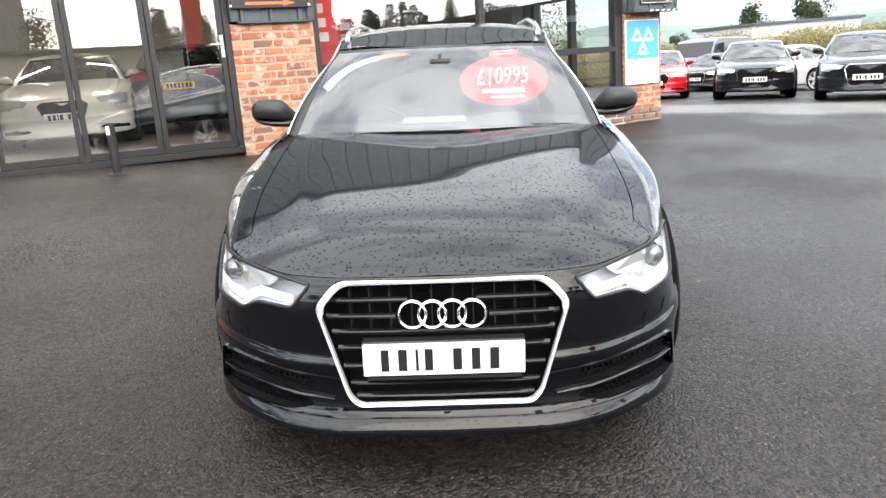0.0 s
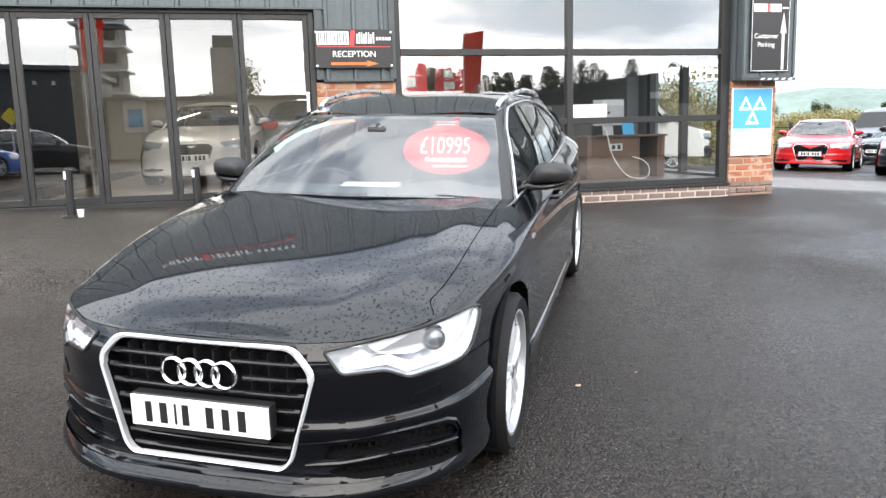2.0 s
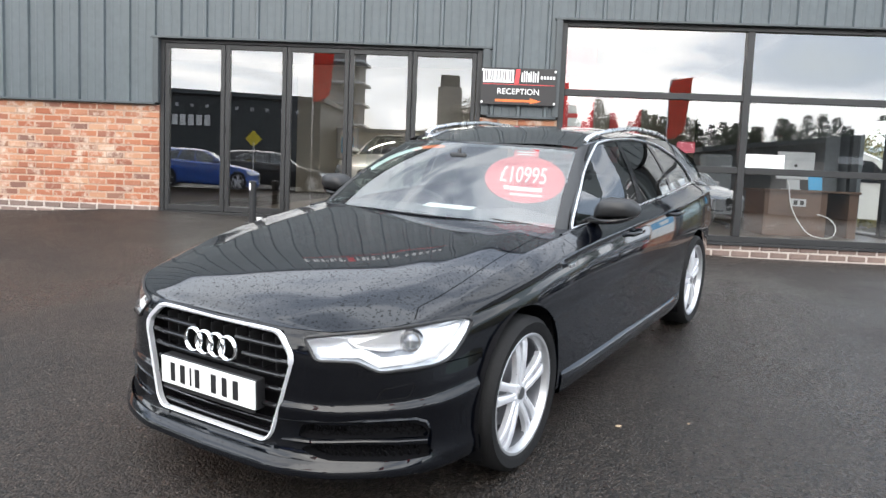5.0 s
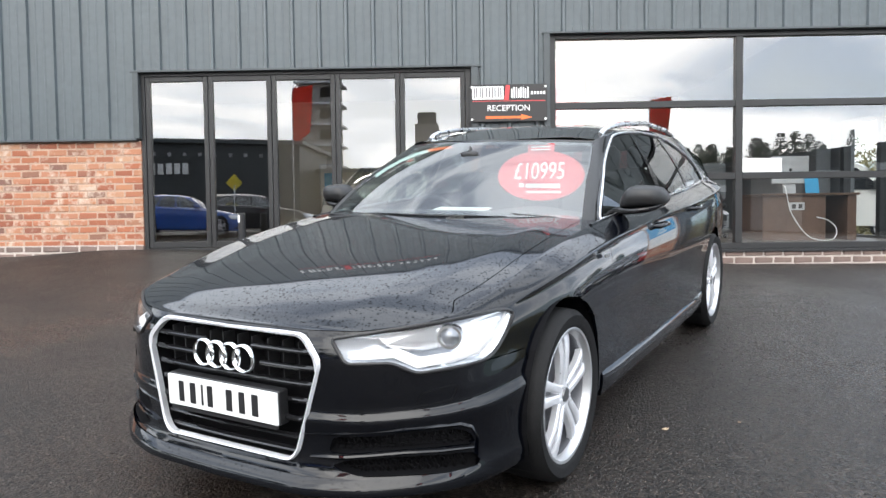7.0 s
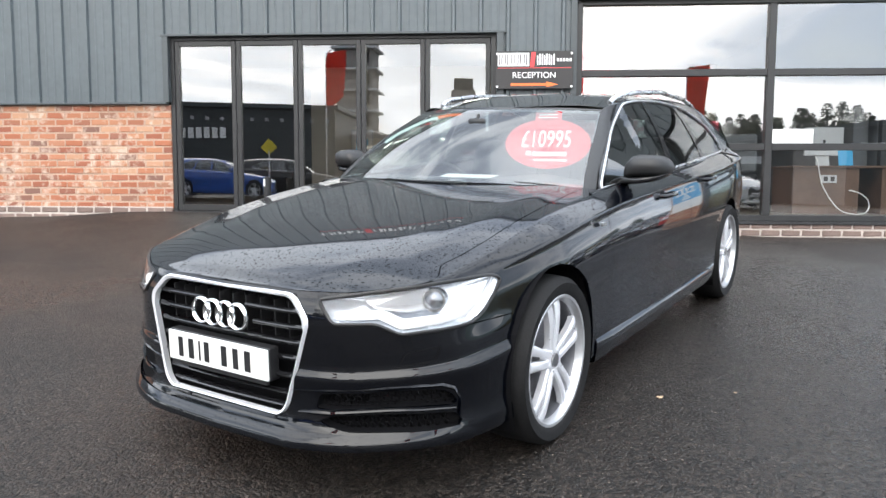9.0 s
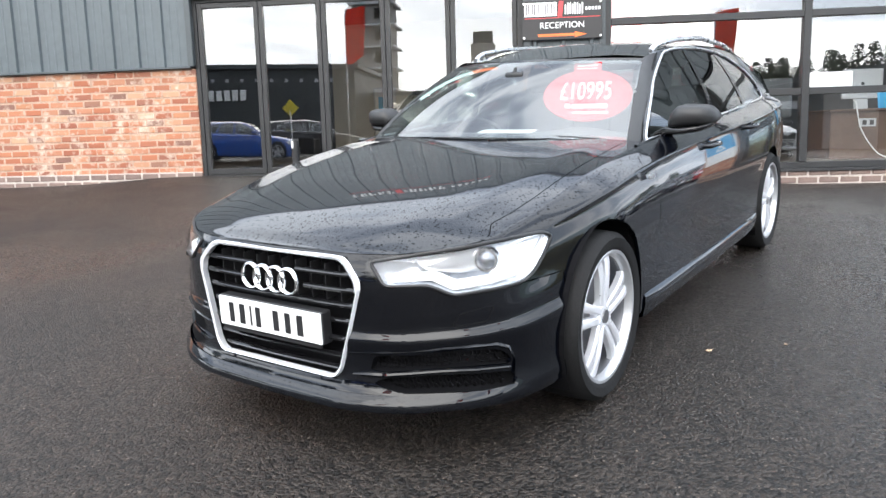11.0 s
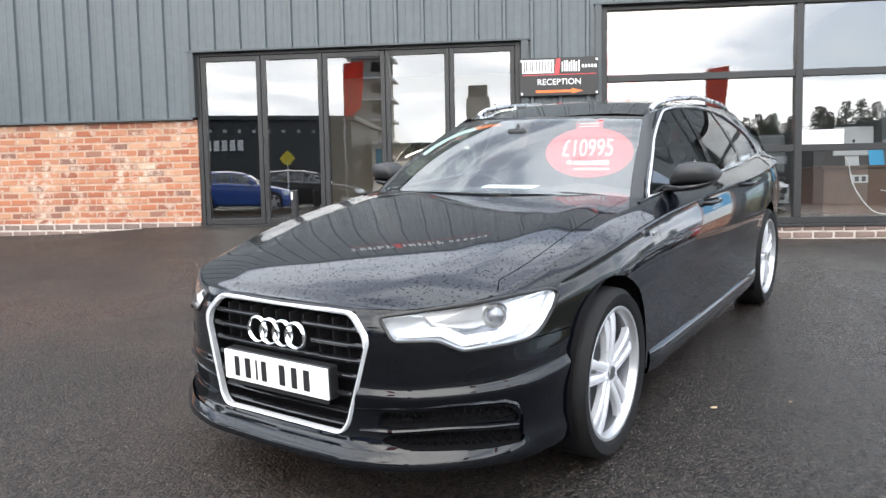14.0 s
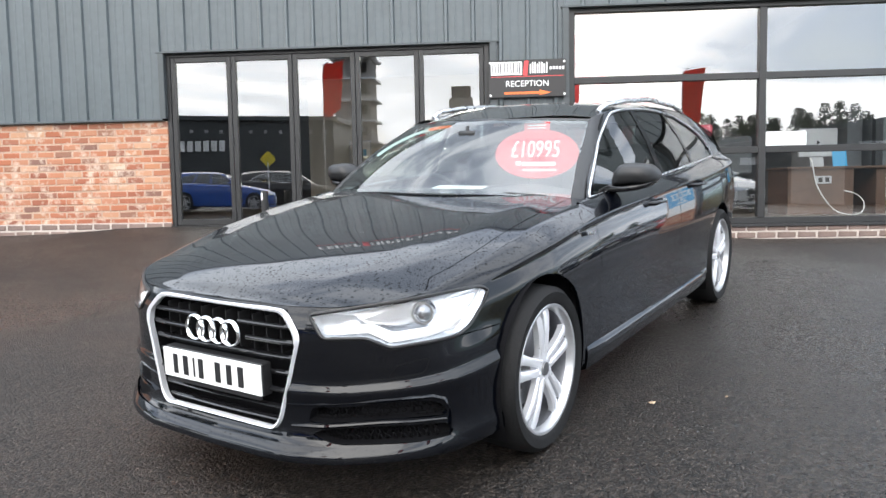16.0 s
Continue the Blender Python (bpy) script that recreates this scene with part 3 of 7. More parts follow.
tagged(link_bm("wall_back_dark", box((-14.0, 11.0, 0.2), (-8.302, 11.2, 4.3)), M["room_dark"]), "charcoal showroom back wall, darkened to keep the room dim", "wall", kind="structure")
tagged(link_bm("wall_west", box((-14.2, 0.28, 0.2), (-14.0, 11.2, 4.3)), M["room_dark"]), "charcoal showroom end wall, darkened to keep the room dim", "wall", kind="structure")
# end wall with a glazed stretch, through which the bushes beside the building show
east = tagged(new("wall_east"), "brick and cladding showroom end wall with glazing", "wall", kind="structure")
EAST_X = 2.42
part("wall_panel", box((EAST_X - 0.06, 2.4, 0.2), (EAST_X + 0.16, 11.2, TOP)), M["room_grey"], east)
part("wall_panel", box((EAST_X - 0.06, 0.29, 2.375), (EAST_X + 0.16, 2.4, TOP)), M["clad"], east)
part("wall_panel", box((EAST_X - 0.06, 0.29, 0.1), (EAST_X + 0.16, 2.4, 0.62)), M["blue_brick"], east)
for y in (0.29, 1.30, 2.295):
    part("mullion", box((EAST_X - 0.055, y, 0.62), (EAST_X + 0.055, y + 0.105, 2.375), 0.004), M["frame"], east)
for a, b in ((0.395, 1.30), (1.405, 2.295)):
    for z in (0.62, 2.30):
        part("transom", box((EAST_X - 0.05, a, z), (EAST_X + 0.05, b, z + 0.075), 0.004), M["frame"], east)
    for z0, z1 in ((0.69, 2.305),):
        bm = bmesh.new()
        add_grid(bm, [[(EAST_X, a - 0.01, z0), (EAST_X, b + 0.01, z0)], [(EAST_X, a - 0.01, z1), (EAST_X, b + 0.01, z1)]])
        p = part("pane", bm, M["glass_plain"], east, "clear glass pane")
        p.visible_shadow = False
part("roof", box((-24.0, 0.28, TOP - 0.2), (PIL_X1, 18.0, TOP - 0.1)), M["clad_edge"], facade)


# ---------------------------------------------------------------- folding doors and shop window
def glass_sheet(x0, x1, z0, z1, y):
    bm = bmesh.new()
    add_grid(bm, [[(x0, y, z0), (x1, y, z0)], [(x0, y, z1), (x1, y, z1)]])
    return bm


def folding_doors():
    d = tagged(new("door_1"), "dark grey aluminium five-leaf folding glass doors, closed", "door", kind="structure")
    y0, y1 = 0.02, 0.10
    part("door_frame", box((DOOR_X0, y0, FLOOR_Z), (-7.215, y1, DOOR_TOP), 0.004), M["frame"], d)
    part("door_frame", box((-3.285, y0, FLOOR_Z), (DOOR_X1, y1, DOOR_TOP), 0.004), M["frame"], d)
    part("door_frame", box((-7.215, y0, DOOR_TOP - 0.055), (-3.285, y1, DOOR_TOP), 0.004), M["frame"], d)
    part("threshold", box((DOOR_X0, -0.01, FLOOR_Z - 0.05), (DOOR_X1, y1, FLOOR_Z + 0.02), 0.004), M["frame"], d)
    edges = (-7.213, -6.436, -5.655, -4.869, -4.081, -3.287)
    for a, b in zip(edges[:-1], edges[1:]):
        a, b = a + 0.003, b - 0.003
        z0, z1 = FLOOR_Z + 0.025, DOOR_TOP - 0.058
        leaf = part("door_leaf", box((a, 0.03, z0), (a + 0.056, 0.09, z1), 0.004), M["frame"], d)
        part("stile", box((b - 0.056, 0.03, z0), (b, 0.09, z1), 0.004), M["frame"], leaf)
        part("rail", box((a + 0.056, 0.031, z0), (b - 0.056, 0.089, z0 + 0.075), 0.004), M["frame"], leaf)
        part("rail", box((a + 0.056, 0.031, z1 - 0.06), (b - 0.056, 0.089, z1), 0.004), M["frame"], leaf)
        g = part("pane", glass_sheet(a + 0.05, b - 0.05, z0 + 0.07, z1 - 0.055, 0.060), M["glass"], leaf, "clear reflecting glass pane")
        g.visible_shadow = False
        for zz in (z0 + 0.12, (z0 + z1) / 2, z1 - 0.12):
            bm = bmesh.new()
            add_cyl(bm, (b + 0.003, 0.022, zz - 0.045), (b + 0.003, 0.022, zz + 0.045), 0.010, seg=8)
            part("hinge", bm, M["frame"], leaf)
    # lever handle of the end leaf
    bm = box((-3.345, 0.012, 1.66), (-3.305, 0.03, 1.90), 0.004)
    add_tube(bm, [(-3.325, 0.03, 1.80), (-3.325, -0.03, 1.80), (-3.345, -0.045, 1.80), (-3.46, -0.045, 1.80)], 0.010)
    part("door_handle", bm, M["satin"], d, "satin steel lever handle", smooth=40)


def shop_window():
    w = tagged(new("window_1"), "large dark grey framed showroom window", "window", kind="structure")
    y0, y1 = 0.03, 0.12
    def bar(name, x0, x1, z0, z1, dy=0.0):
        part(name, box((x0, y0 + dy, z0), (x1, y1, z1), 0.005), M["frame"], w)
    bar("window_frame", WIN_X0, WIN_X0 + 0.075, WIN_BOT, WIN_TOP)
    bar("window_frame", WIN_X1 - 0.13, WIN_X1, WIN_BOT, WIN_TOP)
    bar("window_frame", WIN_X0 + 0.075, WIN_X1 - 0.13, WIN_TOP - 0.06, WIN_TOP)
    bar("window_frame", WIN_X0 + 0.075, WIN_X1 - 0.13, WIN_BOT, WIN_BOT + 0.075)
    bar("mullion", -0.042, 0.042, WIN_BOT + 0.075, WIN_TOP - 0.06, -0.006)
    for z in (2.352, 1.482):
        bar("transom", WIN_X0 + 0.075, -0.042, z - 0.04, z + 0.04, 0.003)
        bar("transom", 0.042, WIN_X1 - 0.13, z - 0.04, z + 0.04, 0.003)
    part("window_sill", box((WIN_X0 - 0.01, -0.045, WIN_BOT - 0.035), (WIN_X1, 0.12, WIN_BOT), 0.004), M["frame"], w)
    cols = ((WIN_X0 + 0.07, -0.035), (0.035, WIN_X1 - 0.12))
    for z0, z1 in ((WIN_BOT + 0.07, 1.45), (1.52, 2.32), (2.39, WIN_TOP - 0.055)):
        for x0, x1 in cols:
            g = part("pane", glass_sheet(x0, x1, z0, z1, 0.076), M["glass"], w, "clear reflecting glass pane")
            g.visible_shadow = False


folding_doors()
shop_window()


def fascia_lettering():
    """Raised block lettering fixed high on the cladding."""
    t = tagged(new("fascia_sign"), "raised white block lettering with one red block above the doors", "sign")
    t.matrix_world = Matrix.Translation((-6.0, -0.07, 4.46))
    x = 0.0
    for k, w in enumerate((0.10, 0.11, 0.12, 0.11, 0.11, 0.10, 0.05, 0.11, 0.12, 0.11, 0.10)):
        if k == 5:
            part("letter_block", box((x, 0.0, -0.03), (x + w, 0.03, 0.21), 0.006), M["red_vinyl"], t, "red block")
        else:
            part("letter_block", box((x, 0.0, 0.0), (x + w * 0.42, 0.03, 0.18), 0.006), M["white"], t)
            part("letter_block", box((x + w * 0.62, 0.0, 0.0 if k % 2 else 0.09), (x + w * 0.90, 0.03, 0.18 if k % 3 else 0.11), 0.006), M["white"], t)
        x += w + 0.035
    for k in range(6):
        part("letter_block", box((x + 0.05 + k * 0.10, 0.0, 0.04), (x + 0.10 + k * 0.10, 0.03, 0.12), 0.004), M["white"], t)
    part("underline", box((0.0, 0.0, -0.10), (x + 0.65, 0.02, -0.085), 0.003), M["red_vinyl"], t, "thin red line")


fascia_lettering()


# ---------------------------------------------------------------- cars
class Shape:
    """The curves of an estate car, in metres: x across, y back from the nose, z up."""
    def __init__(s, length=4.926, half=0.937, roof=1.46, axle=0.912, base=2.912):
        s.length, s.half, s.roof, s.axle, s.base = length, half, roof, axle, base
        k, f = half / 0.937, roof / 1.46
        L = length
        s.plan = [(0.0, 0.0), (0.30, 0.010), (0.50, 0.056), (0.66, 0.148), (0.78, 0.255), (0.858, 0.385), (0.900, 0.56), (0.920, 0.80),
                  (0.930, 1.2), (0.937, 2.0), (0.937, 3.0), (0.922, L - 1.1), (0.885, L - 0.6), (0.81, L - 0.22), (0.62, L - 0.05), (0.35, L - 0.005), (0.0, L)]
        s.plan = [(x * k, y) for x, y in s.plan]
        s.low = curve([(0, 0.176), (0.4, 0.184), (0.9, 0.195), (2, 0.20), (4, 0.21), (L, 0.25)])
        e = [(0.0, 0.716), (0.06, 0.717), (0.135, 0.727), (0.25, 0.744), (0.385, 0.766), (0.56, 0.798), (0.9, 0.868), (1.25, 0.917), (1.65, 0.952), (2.4, 0.978), (3.4, 1.0), (4.3, 1.030), (4.6, 1.03), (L, 0.99)]
        s.edge = curve([(y, z * f) for y, z in e])
        c = [(0.0, 0.710), (0.07, 0.720), (0.14, 0.750), (0.30, 0.800), (0.55, 0.852), (0.85, 0.896), (1.15, 0.937), (1.45, 0.976), (1.7, 1.0), (L, 1.02)]
        s.mid = curve([(y, z * f) for y, z in c])
        r = (0, .035, .085, .20, .35, .465, .49, .52, .57, .60, .64, .70, .76, .82, .865, .895, .907, .918, .93, .96, 1.0)
        fr = (.040, -.006, -.010, .016, .018, .009, .014, .022, .0225, .022, .022, .022, .022, .023, .027, .032, .034, .037, .040, .048, .064)
        sd = (.075, .03, .016, .014, .012, .007, .006, .005, .001, .0, .001, .004, .010, .019, .027, .0305, .030, .022, .029, .062, .120)
        fe = (.075, .018, .006, .012, .009, .003, .009, .021, .025, .028, .034, .043, .050, .057, .064, .069, .071, .074, .078, .090, .112)
        s.in_front, s.in_side, s.in_fender = (curve(list(zip(r, v))) for v in (fr, sd, fe))
        s.rows = r

    def outline(s, n):
        """Points round half the car and the outward normals, closely spaced where it turns."""
        p = np.array(s.plan)
        seg = np.r_[0, np.cumsum(np.hypot(*np.diff(p, axis=0).T))]
        fx, fy = curve(list(zip(seg, p[:, 0]))), curve(list(zip(seg, p[:, 1])))
        q = np.linspace(0, seg[-1], n)
        pts = [(float(fx(t)), float(fy(t))) for t in q]
        out = []
        for i, (x, y) in enumerate(pts):
            a, b = pts[max(0, i - 1)], pts[min(n - 1, i + 1)]
            tx, ty = b[0] - a[0], b[1] - a[1]
            l = math.hypot(tx, ty)
            nx, ny = ty / l, -tx / l
            if i == 0:
                nx, ny = 0.0, -1.0
            if i == n - 1:
                nx, ny = 0.0, 1.0
            out.append((x, y, nx, ny))
        return out

    def side_point(s, o, r):
        x, y, nx, ny = o
        lo, hi = float(s.low(y)), float(s.edge(y))
        wf = smooth01((abs(ny) - 0.15) / 0.75)
        wn = smooth01((1.05 - y) / 0.6)
        ins = wf * float(s.in_front(r)) + (1 - wf) * (wn * float(s.in_fender(r)) + (1 - wn) * float(s.in_side(r)))
        px = max(0.0, x - nx * ins)
        return Vector((px, y - ny * ins, lo + (hi - lo) * r))


def cut(bm, poly, axes, test):
    """Opens a hole in a skin: the faces inside an outline, seen along one axis, go."""
    a, b = axes
    n = len(poly)
    lo = [min(p[k] for p in poly) - 0.03 for k in (0, 1)]
    hi = [max(p[k] for p in poly) + 0.03 for k in (0, 1)]
    def close(f):
        c = f.calc_center_median()
        return lo[0] < c[a] < hi[0] and lo[1] < c[b] < hi[1] and test(c)
    near = [f for f in bm.faces if close(f)]
    for i in range(n):
        p, q = Vector(poly[i]), Vector(poly[(i + 1) % n])
        e = q - p
        if e.length < 1e-6:
            continue
        sel = []
        for f in near:
            c = f.calc_center_median()
            t = ((c[a] - p.x) * e.x + (c[b] - p.y) * e.y) / e.length_squared
            d = abs((c[a] - p.x) * e.y - (c[b] - p.y) * e.x) / e.length
            if -0.35 < t < 1.35 and d < 0.09:
                sel.append(f)
        co, no = [0, 0, 0], [0, 0, 0]
        co[a], co[b] = p
        no[a], no[b] = e.y, -e.x
        geom = set(sel) | {x for f in sel for x in f.edges} | {v for f in sel for v in f.verts}
        res = bmesh.ops.bisect_plane(bm, geom=list(geom), plane_co=co, plane_no=Vector(no).normalized(), dist=1e-5)
        near = list({f for f in near if f.is_valid} | {g for g in res["geom"] if isinstance(g, bmesh.types.BMFace) and g.is_valid})
    def inside(u, v):
        r = False
        for i in range(n):
            (x1, y1), (x2, y2) = poly[i], poly[(i + 1) % n]
            if (y1 > v) != (y2 > v) and u < (x2 - x1) * (v - y1) / (y2 - y1) + x1:
                r = not r
        return r
    gone = []
    for f in near:
        c = f.calc_center_median()
        if inside(c[a], c[b]):
            gone.append(f)
    bmesh.ops.delete(bm, geom=gone, context="FACES")


def pick(bm, want):
    """A new mesh of the faces that want() takes; they leave the old one."""
    sel = [f for f in bm.faces if want(f.calc_center_median())]
    out = bmesh.new()
    seen = {}
    for f in sel:
        vs = []
        for v in f.verts:
            if v not in seen:
                seen[v] = out.verts.new(v.co)
            vs.append(seen[v])
        out.faces.new(vs)
    bmesh.ops.delete(bm, geom=sel, context="FACES")
    return out


def finish_panel(bm, gap=0.0022, lip=0.016, both=False):
    """Draws a panel in a little at its borders and folds the border in, so that shut lines show."""
    bmesh.ops.remove_doubles(bm, verts=bm.verts, dist=1e-5)
    bmesh.ops.recalc_face_normals(bm, faces=bm.faces)
    c = sum((f.calc_center_median().x * f.normal.x + f.normal.z * 0.3) * f.calc_area() for f in bm.faces)
    if c < 0:
        bmesh.ops.reverse_faces(bm, faces=bm.faces)
    bm.normal_update()
    edges = [e for e in bm.edges if e.is_boundary and not all(abs(v.co.x) < 1e-4 for v in e.verts)]
    verts = {v for e in edges for v in e.verts}
    moves = {}
    for v in verts:
        d = Vector()
        for f in v.link_faces:
            d += f.calc_center_median() - v.co
        d -= v.normal * d.dot(v.normal)
        if abs(v.co.x) < 1e-4:
            d.x = 0
        if d.length > 1e-9:
            moves[v] = d.normalized() * gap
    for v, d in moves.items():
        v.co += d
    normals = {v: v.normal.copy() for v in verts}
    r = bmesh.ops.extrude_edge_only(bm, edges=edges)
    for v in [g for g in r["geom"] if isinstance(g, bmesh.types.BMVert)]:
        near = min((w for e in v.link_edges for w in e.verts if w in normals), key=lambda w: (w.co - v.co).length, default=None)
        if near is not None:
            v.co -= normals[near] * lip
    if both:
        bmesh.ops.mirror(bm, geom=bm.verts[:] + bm.edges[:] + bm.faces[:], axis="X", merge_dist=1e-4)
        bmesh.ops.recalc_face_normals(bm, faces=bm.faces)
    return bm


def mirrored(bm):
    out = bm.copy()
    bmesh.ops.scale(out, vec=(-1, 1, 1), verts=out.verts)
    bmesh.ops.reverse_faces(out, faces=out.faces)
    return out


def on_skin(s, x, z):
    """The place of the outer skin at (x, z), towards the nose."""
    t = s.table
    r = np.clip((z - t["lo"]) / (t["hi"] - t["lo"]), 0.0, 1.0)
    ins = t["wf"] * np.interp(r, t["r"], t["front"]) + (1 - t["wf"]) * (t["wn"] * np.interp(r, t["r"], t["fender"]) + (1 - t["wn"]) * np.interp(r, t["r"], t["side"]))
    px, py = t["x"] - t["nx"] * ins, t["y"] - t["ny"] * ins
    i = int(np.argmin(np.abs(px - abs(x))))
    j = min(max(i, 1), len(px) - 2)
    a, b = (j - 1, j) if (px[j] > abs(x)) else (j, j + 1)
    u = (abs(x) - px[a]) / (px[b] - px[a]) if abs(px[b] - px[a]) > 1e-9 else 0.0
    return Vector((x, float(py[a] + (py[b] - py[a]) * min(1.5, max(-0.5, u))), z))


def skin_table(s):
    o = np.array([q for q in s.outline(500) if q[1] < 1.3])
    r = np.linspace(0, 1, 120)
    sm = lambda v: np.clip(v, 0, 1) ** 2 * (3 - 2 * np.clip(v, 0, 1))
    s.table = {"x": o[:, 0], "y": o[:, 1], "nx": o[:, 2], "ny": o[:, 3], "lo": s.low(o[:, 1]), "hi": s.edge(o[:, 1]), "r": r,
               "front": s.in_front(r), "side": s.in_side(r), "fender": s.in_fender(r),
               "wf": sm((np.abs(o[:, 3]) - 0.15) / 0.75), "wn": sm((1.05 - o[:, 1]) / 0.6)}


def ring_outline(pts, n=6, r=0.03):
    """An outline with rounded corners."""
    out = []
    m = len(pts)
    for i in range(m):
        p, a, b = Vector(pts[i]), Vector(pts[i - 1]), Vector(pts[(i + 1) % m])
        rr = min(r, (a - p).length * 0.45, (b - p).length * 0.45)
        p0, p1 = p + (a - p).normalized() * rr, p + (b - p).normalized() * rr
        for k in range(n + 1):
            t = k / n
            out.append(tuple((1 - t) ** 2 * p0 + 2 * t * (1 - t) * p + t * t * p1))
    return out


def wheel_parts(parent, x, y, z, side, s_alloy="alloy", radius=0.337, rim=0.262, width=0.225, detail=True):
    """A tyre and a five-double-spoke alloy on one hub, facing the side (+1 or -1)."""
    w = new("wheel")
    w.empty_display_size = 0.1
    w.parent = parent
    w.matrix_parent_inverse = Matrix.Identity(4)
    w.matrix_basis = pose(x, y, z, 0, 0, 0 if side > 0 else 180)
    seg = 56 if detail else 28
    prof = [(-0.5, rim), (-0.5, rim + 0.012), (-0.52, rim + 0.05), (-0.49, radius - 0.022), (-0.42, radius - 0.004), (-0.2, radius), (0.2, radius),
            (0.42, radius - 0.004), (0.49, radius - 0.022), (0.525, rim + 0.05), (0.51, rim + 0.02), (0.49, rim + 0.006), (0.45, rim - 0.004)]
    bm = bmesh.new()
    rows = [[(px * width, r * math.sin(k * math.tau / seg), r * math.cos(k * math.tau / seg)) for k in range(seg)] for px, r in prof]
    add_grid(bm, rows, closed=True)
    bmesh.ops.recalc_face_normals(bm, faces=bm.faces)
    part("tyre", bm, M["rubber"], w, "black road tyre", smooth=50)
    bm = bmesh.new()
    prof = [(0.47, rim + 0.004), (0.485, rim), (0.478, rim - 0.010), (0.40, rim - 0.020), (0.34, rim - 0.024)]
    add_grid(bm, [[(px * width, r * math.sin(k * math.tau / seg), r * math.cos(k * math.tau / seg)) for k in range(seg)] for px, r in prof], closed=True)
    bmesh.ops.recalc_face_normals(bm, faces=bm.faces)
    part("rim", bm, M["alloy_lip"], w, "silver alloy rim", smooth=40)
    bm = bmesh.new()
    prof = [(0.34, rim - 0.024), (0.28, rim - 0.030), (-0.4, rim - 0.036), (-0.45, rim)]
    add_grid(bm, [[(px * width, r * math.sin(k * math.tau / seg), r * math.cos(k * math.tau / seg)) for k in range(seg)] for px, r in prof], closed=True)
    bmesh.ops.recalc_face_normals(bm, faces=bm.faces)
    part("rim_barrel", bm, M["barrel"], w, "inner rim, grey for the shade behind the spokes", smooth=40)
    face = 0.40 * width
    def spoke(ang):
        """Two blades that part from the hub and meet the rim."""
        b = bmesh.new()
        for sgn in (-1, 1):
            ro = []
            for r, c, hw, dx in ((0.046, 0.018, 0.0165, 0.0), (0.10, 0.0225, 0.0165, 0.004), (0.16, 0.028, 0.018, 0.006), (0.210, 0.034, 0.021, 0.003), (rim - 0.012, 0.041, 0.026, -0.008)):
                ro.append([(face - 0.030 + dx, sgn * c - hw, r), (face - 0.006 + dx, sgn * c - hw, r), (face + dx, sgn * c - hw * 0.6, r),
                           (face + dx, sgn * c + hw * 0.6, r), (face - 0.006 + dx, sgn * c + hw, r), (face - 0.030 + dx, sgn * c + hw, r)])
            add_grid(b, ro)
        bmesh.ops.recalc_face_normals(b, faces=b.faces)
        b.transform(Matrix.Rotation(ang, 4, "X"))
        return b
    for k in range(5):
        part("spoke", spoke(k * math.tau / 5 + 0.04), M[s_alloy], w, "silver double spoke", smooth=40)
    bm = bmesh.new()
    add_cyl(bm, (face - 0.035, 0, 0), (face - 0.002, 0, 0), 0.066, 0.058, seg=28)
    if detail:
        for k in range(5):
            a = (k + 0.5) * math.tau / 5 + 0.04
            add_cyl(bm, (face - 0.01, 0.045 * math.sin(a), 0.045 * math.cos(a)), (face + 0.004, 0.045 * math.sin(a), 0.045 * math.cos(a)), 0.009, seg=6)
    part("hub", bm, M[s_alloy], w, smooth=40)
    bm = bmesh.new()
    add_cyl(bm, (face - 0.01, 0, 0), (face + 0.006, 0, 0), 0.030, 0.027, seg=20)
    part("centre_cap", bm, M["disc"], w, "grey centre cap", smooth=40)
    bm = bmesh.new()
    add_cyl(bm, (-0.02, 0, 0), (0.01, 0, 0), 0.155, seg=32)
    part("brake_disc", bm, M["disc"], w, "steel brake disc", smooth=40)
    bm = box((-0.05, -0.19, -0.07), (0.045, -0.10, 0.07), 0.015)
    part("brake_caliper", bm, M["black_trim"], w)
    return w


GRILLE = [(-0.336, 0.705), (0.336, 0.705), (0.409, 0.626), (0.322, 0.318), (0.290, 0.283), (-0.290, 0.283), (-0.322, 0.318), (-0.409, 0.626)]
LAMP = [(0.425, 0.694), (0.544, 0.713), (0.621, 0.724), (0.709, 0.735), (0.774, 0.741), (0.826, 0.741), (0.840, 0.722), (0.841, 0.680), (0.834, 0.624), (0.822, 0.594), (0.779, 0.592), (0.679, 0.583), (0.646, 0.603), (0.612, 0.621), (0.487, 0.619)]
VENT_UP = [(0.440, 0.376), (0.569, 0.385), (0.706, 0.393), (0.780, 0.390), (0.806, 0.366), (0.815, 0.330), (0.706, 0.338), (0.569, 0.333), (0.484, 0.324), (0.425, 0.327)]
VENT_LO = [(0.435, 0.283), (0.484, 0.302), (0.648, 0.313), (0.812, 0.303), (0.826, 0.266), (0.822, 0.252), (0.741, 0.255), (0.654, 0.256), (0.527, 0.256), (0.48, 0.266)]


def flat_curve_loop(s, pts, out=0.0):
    """A loop of front-view points laid on the skin and pushed out from it."""
    return [on_skin(s, x, z) + Vector((0.25 * out * (1 if x > 0 else -1) if abs(x) > 0.4 else 0, -out, 0)) for x, z in pts]


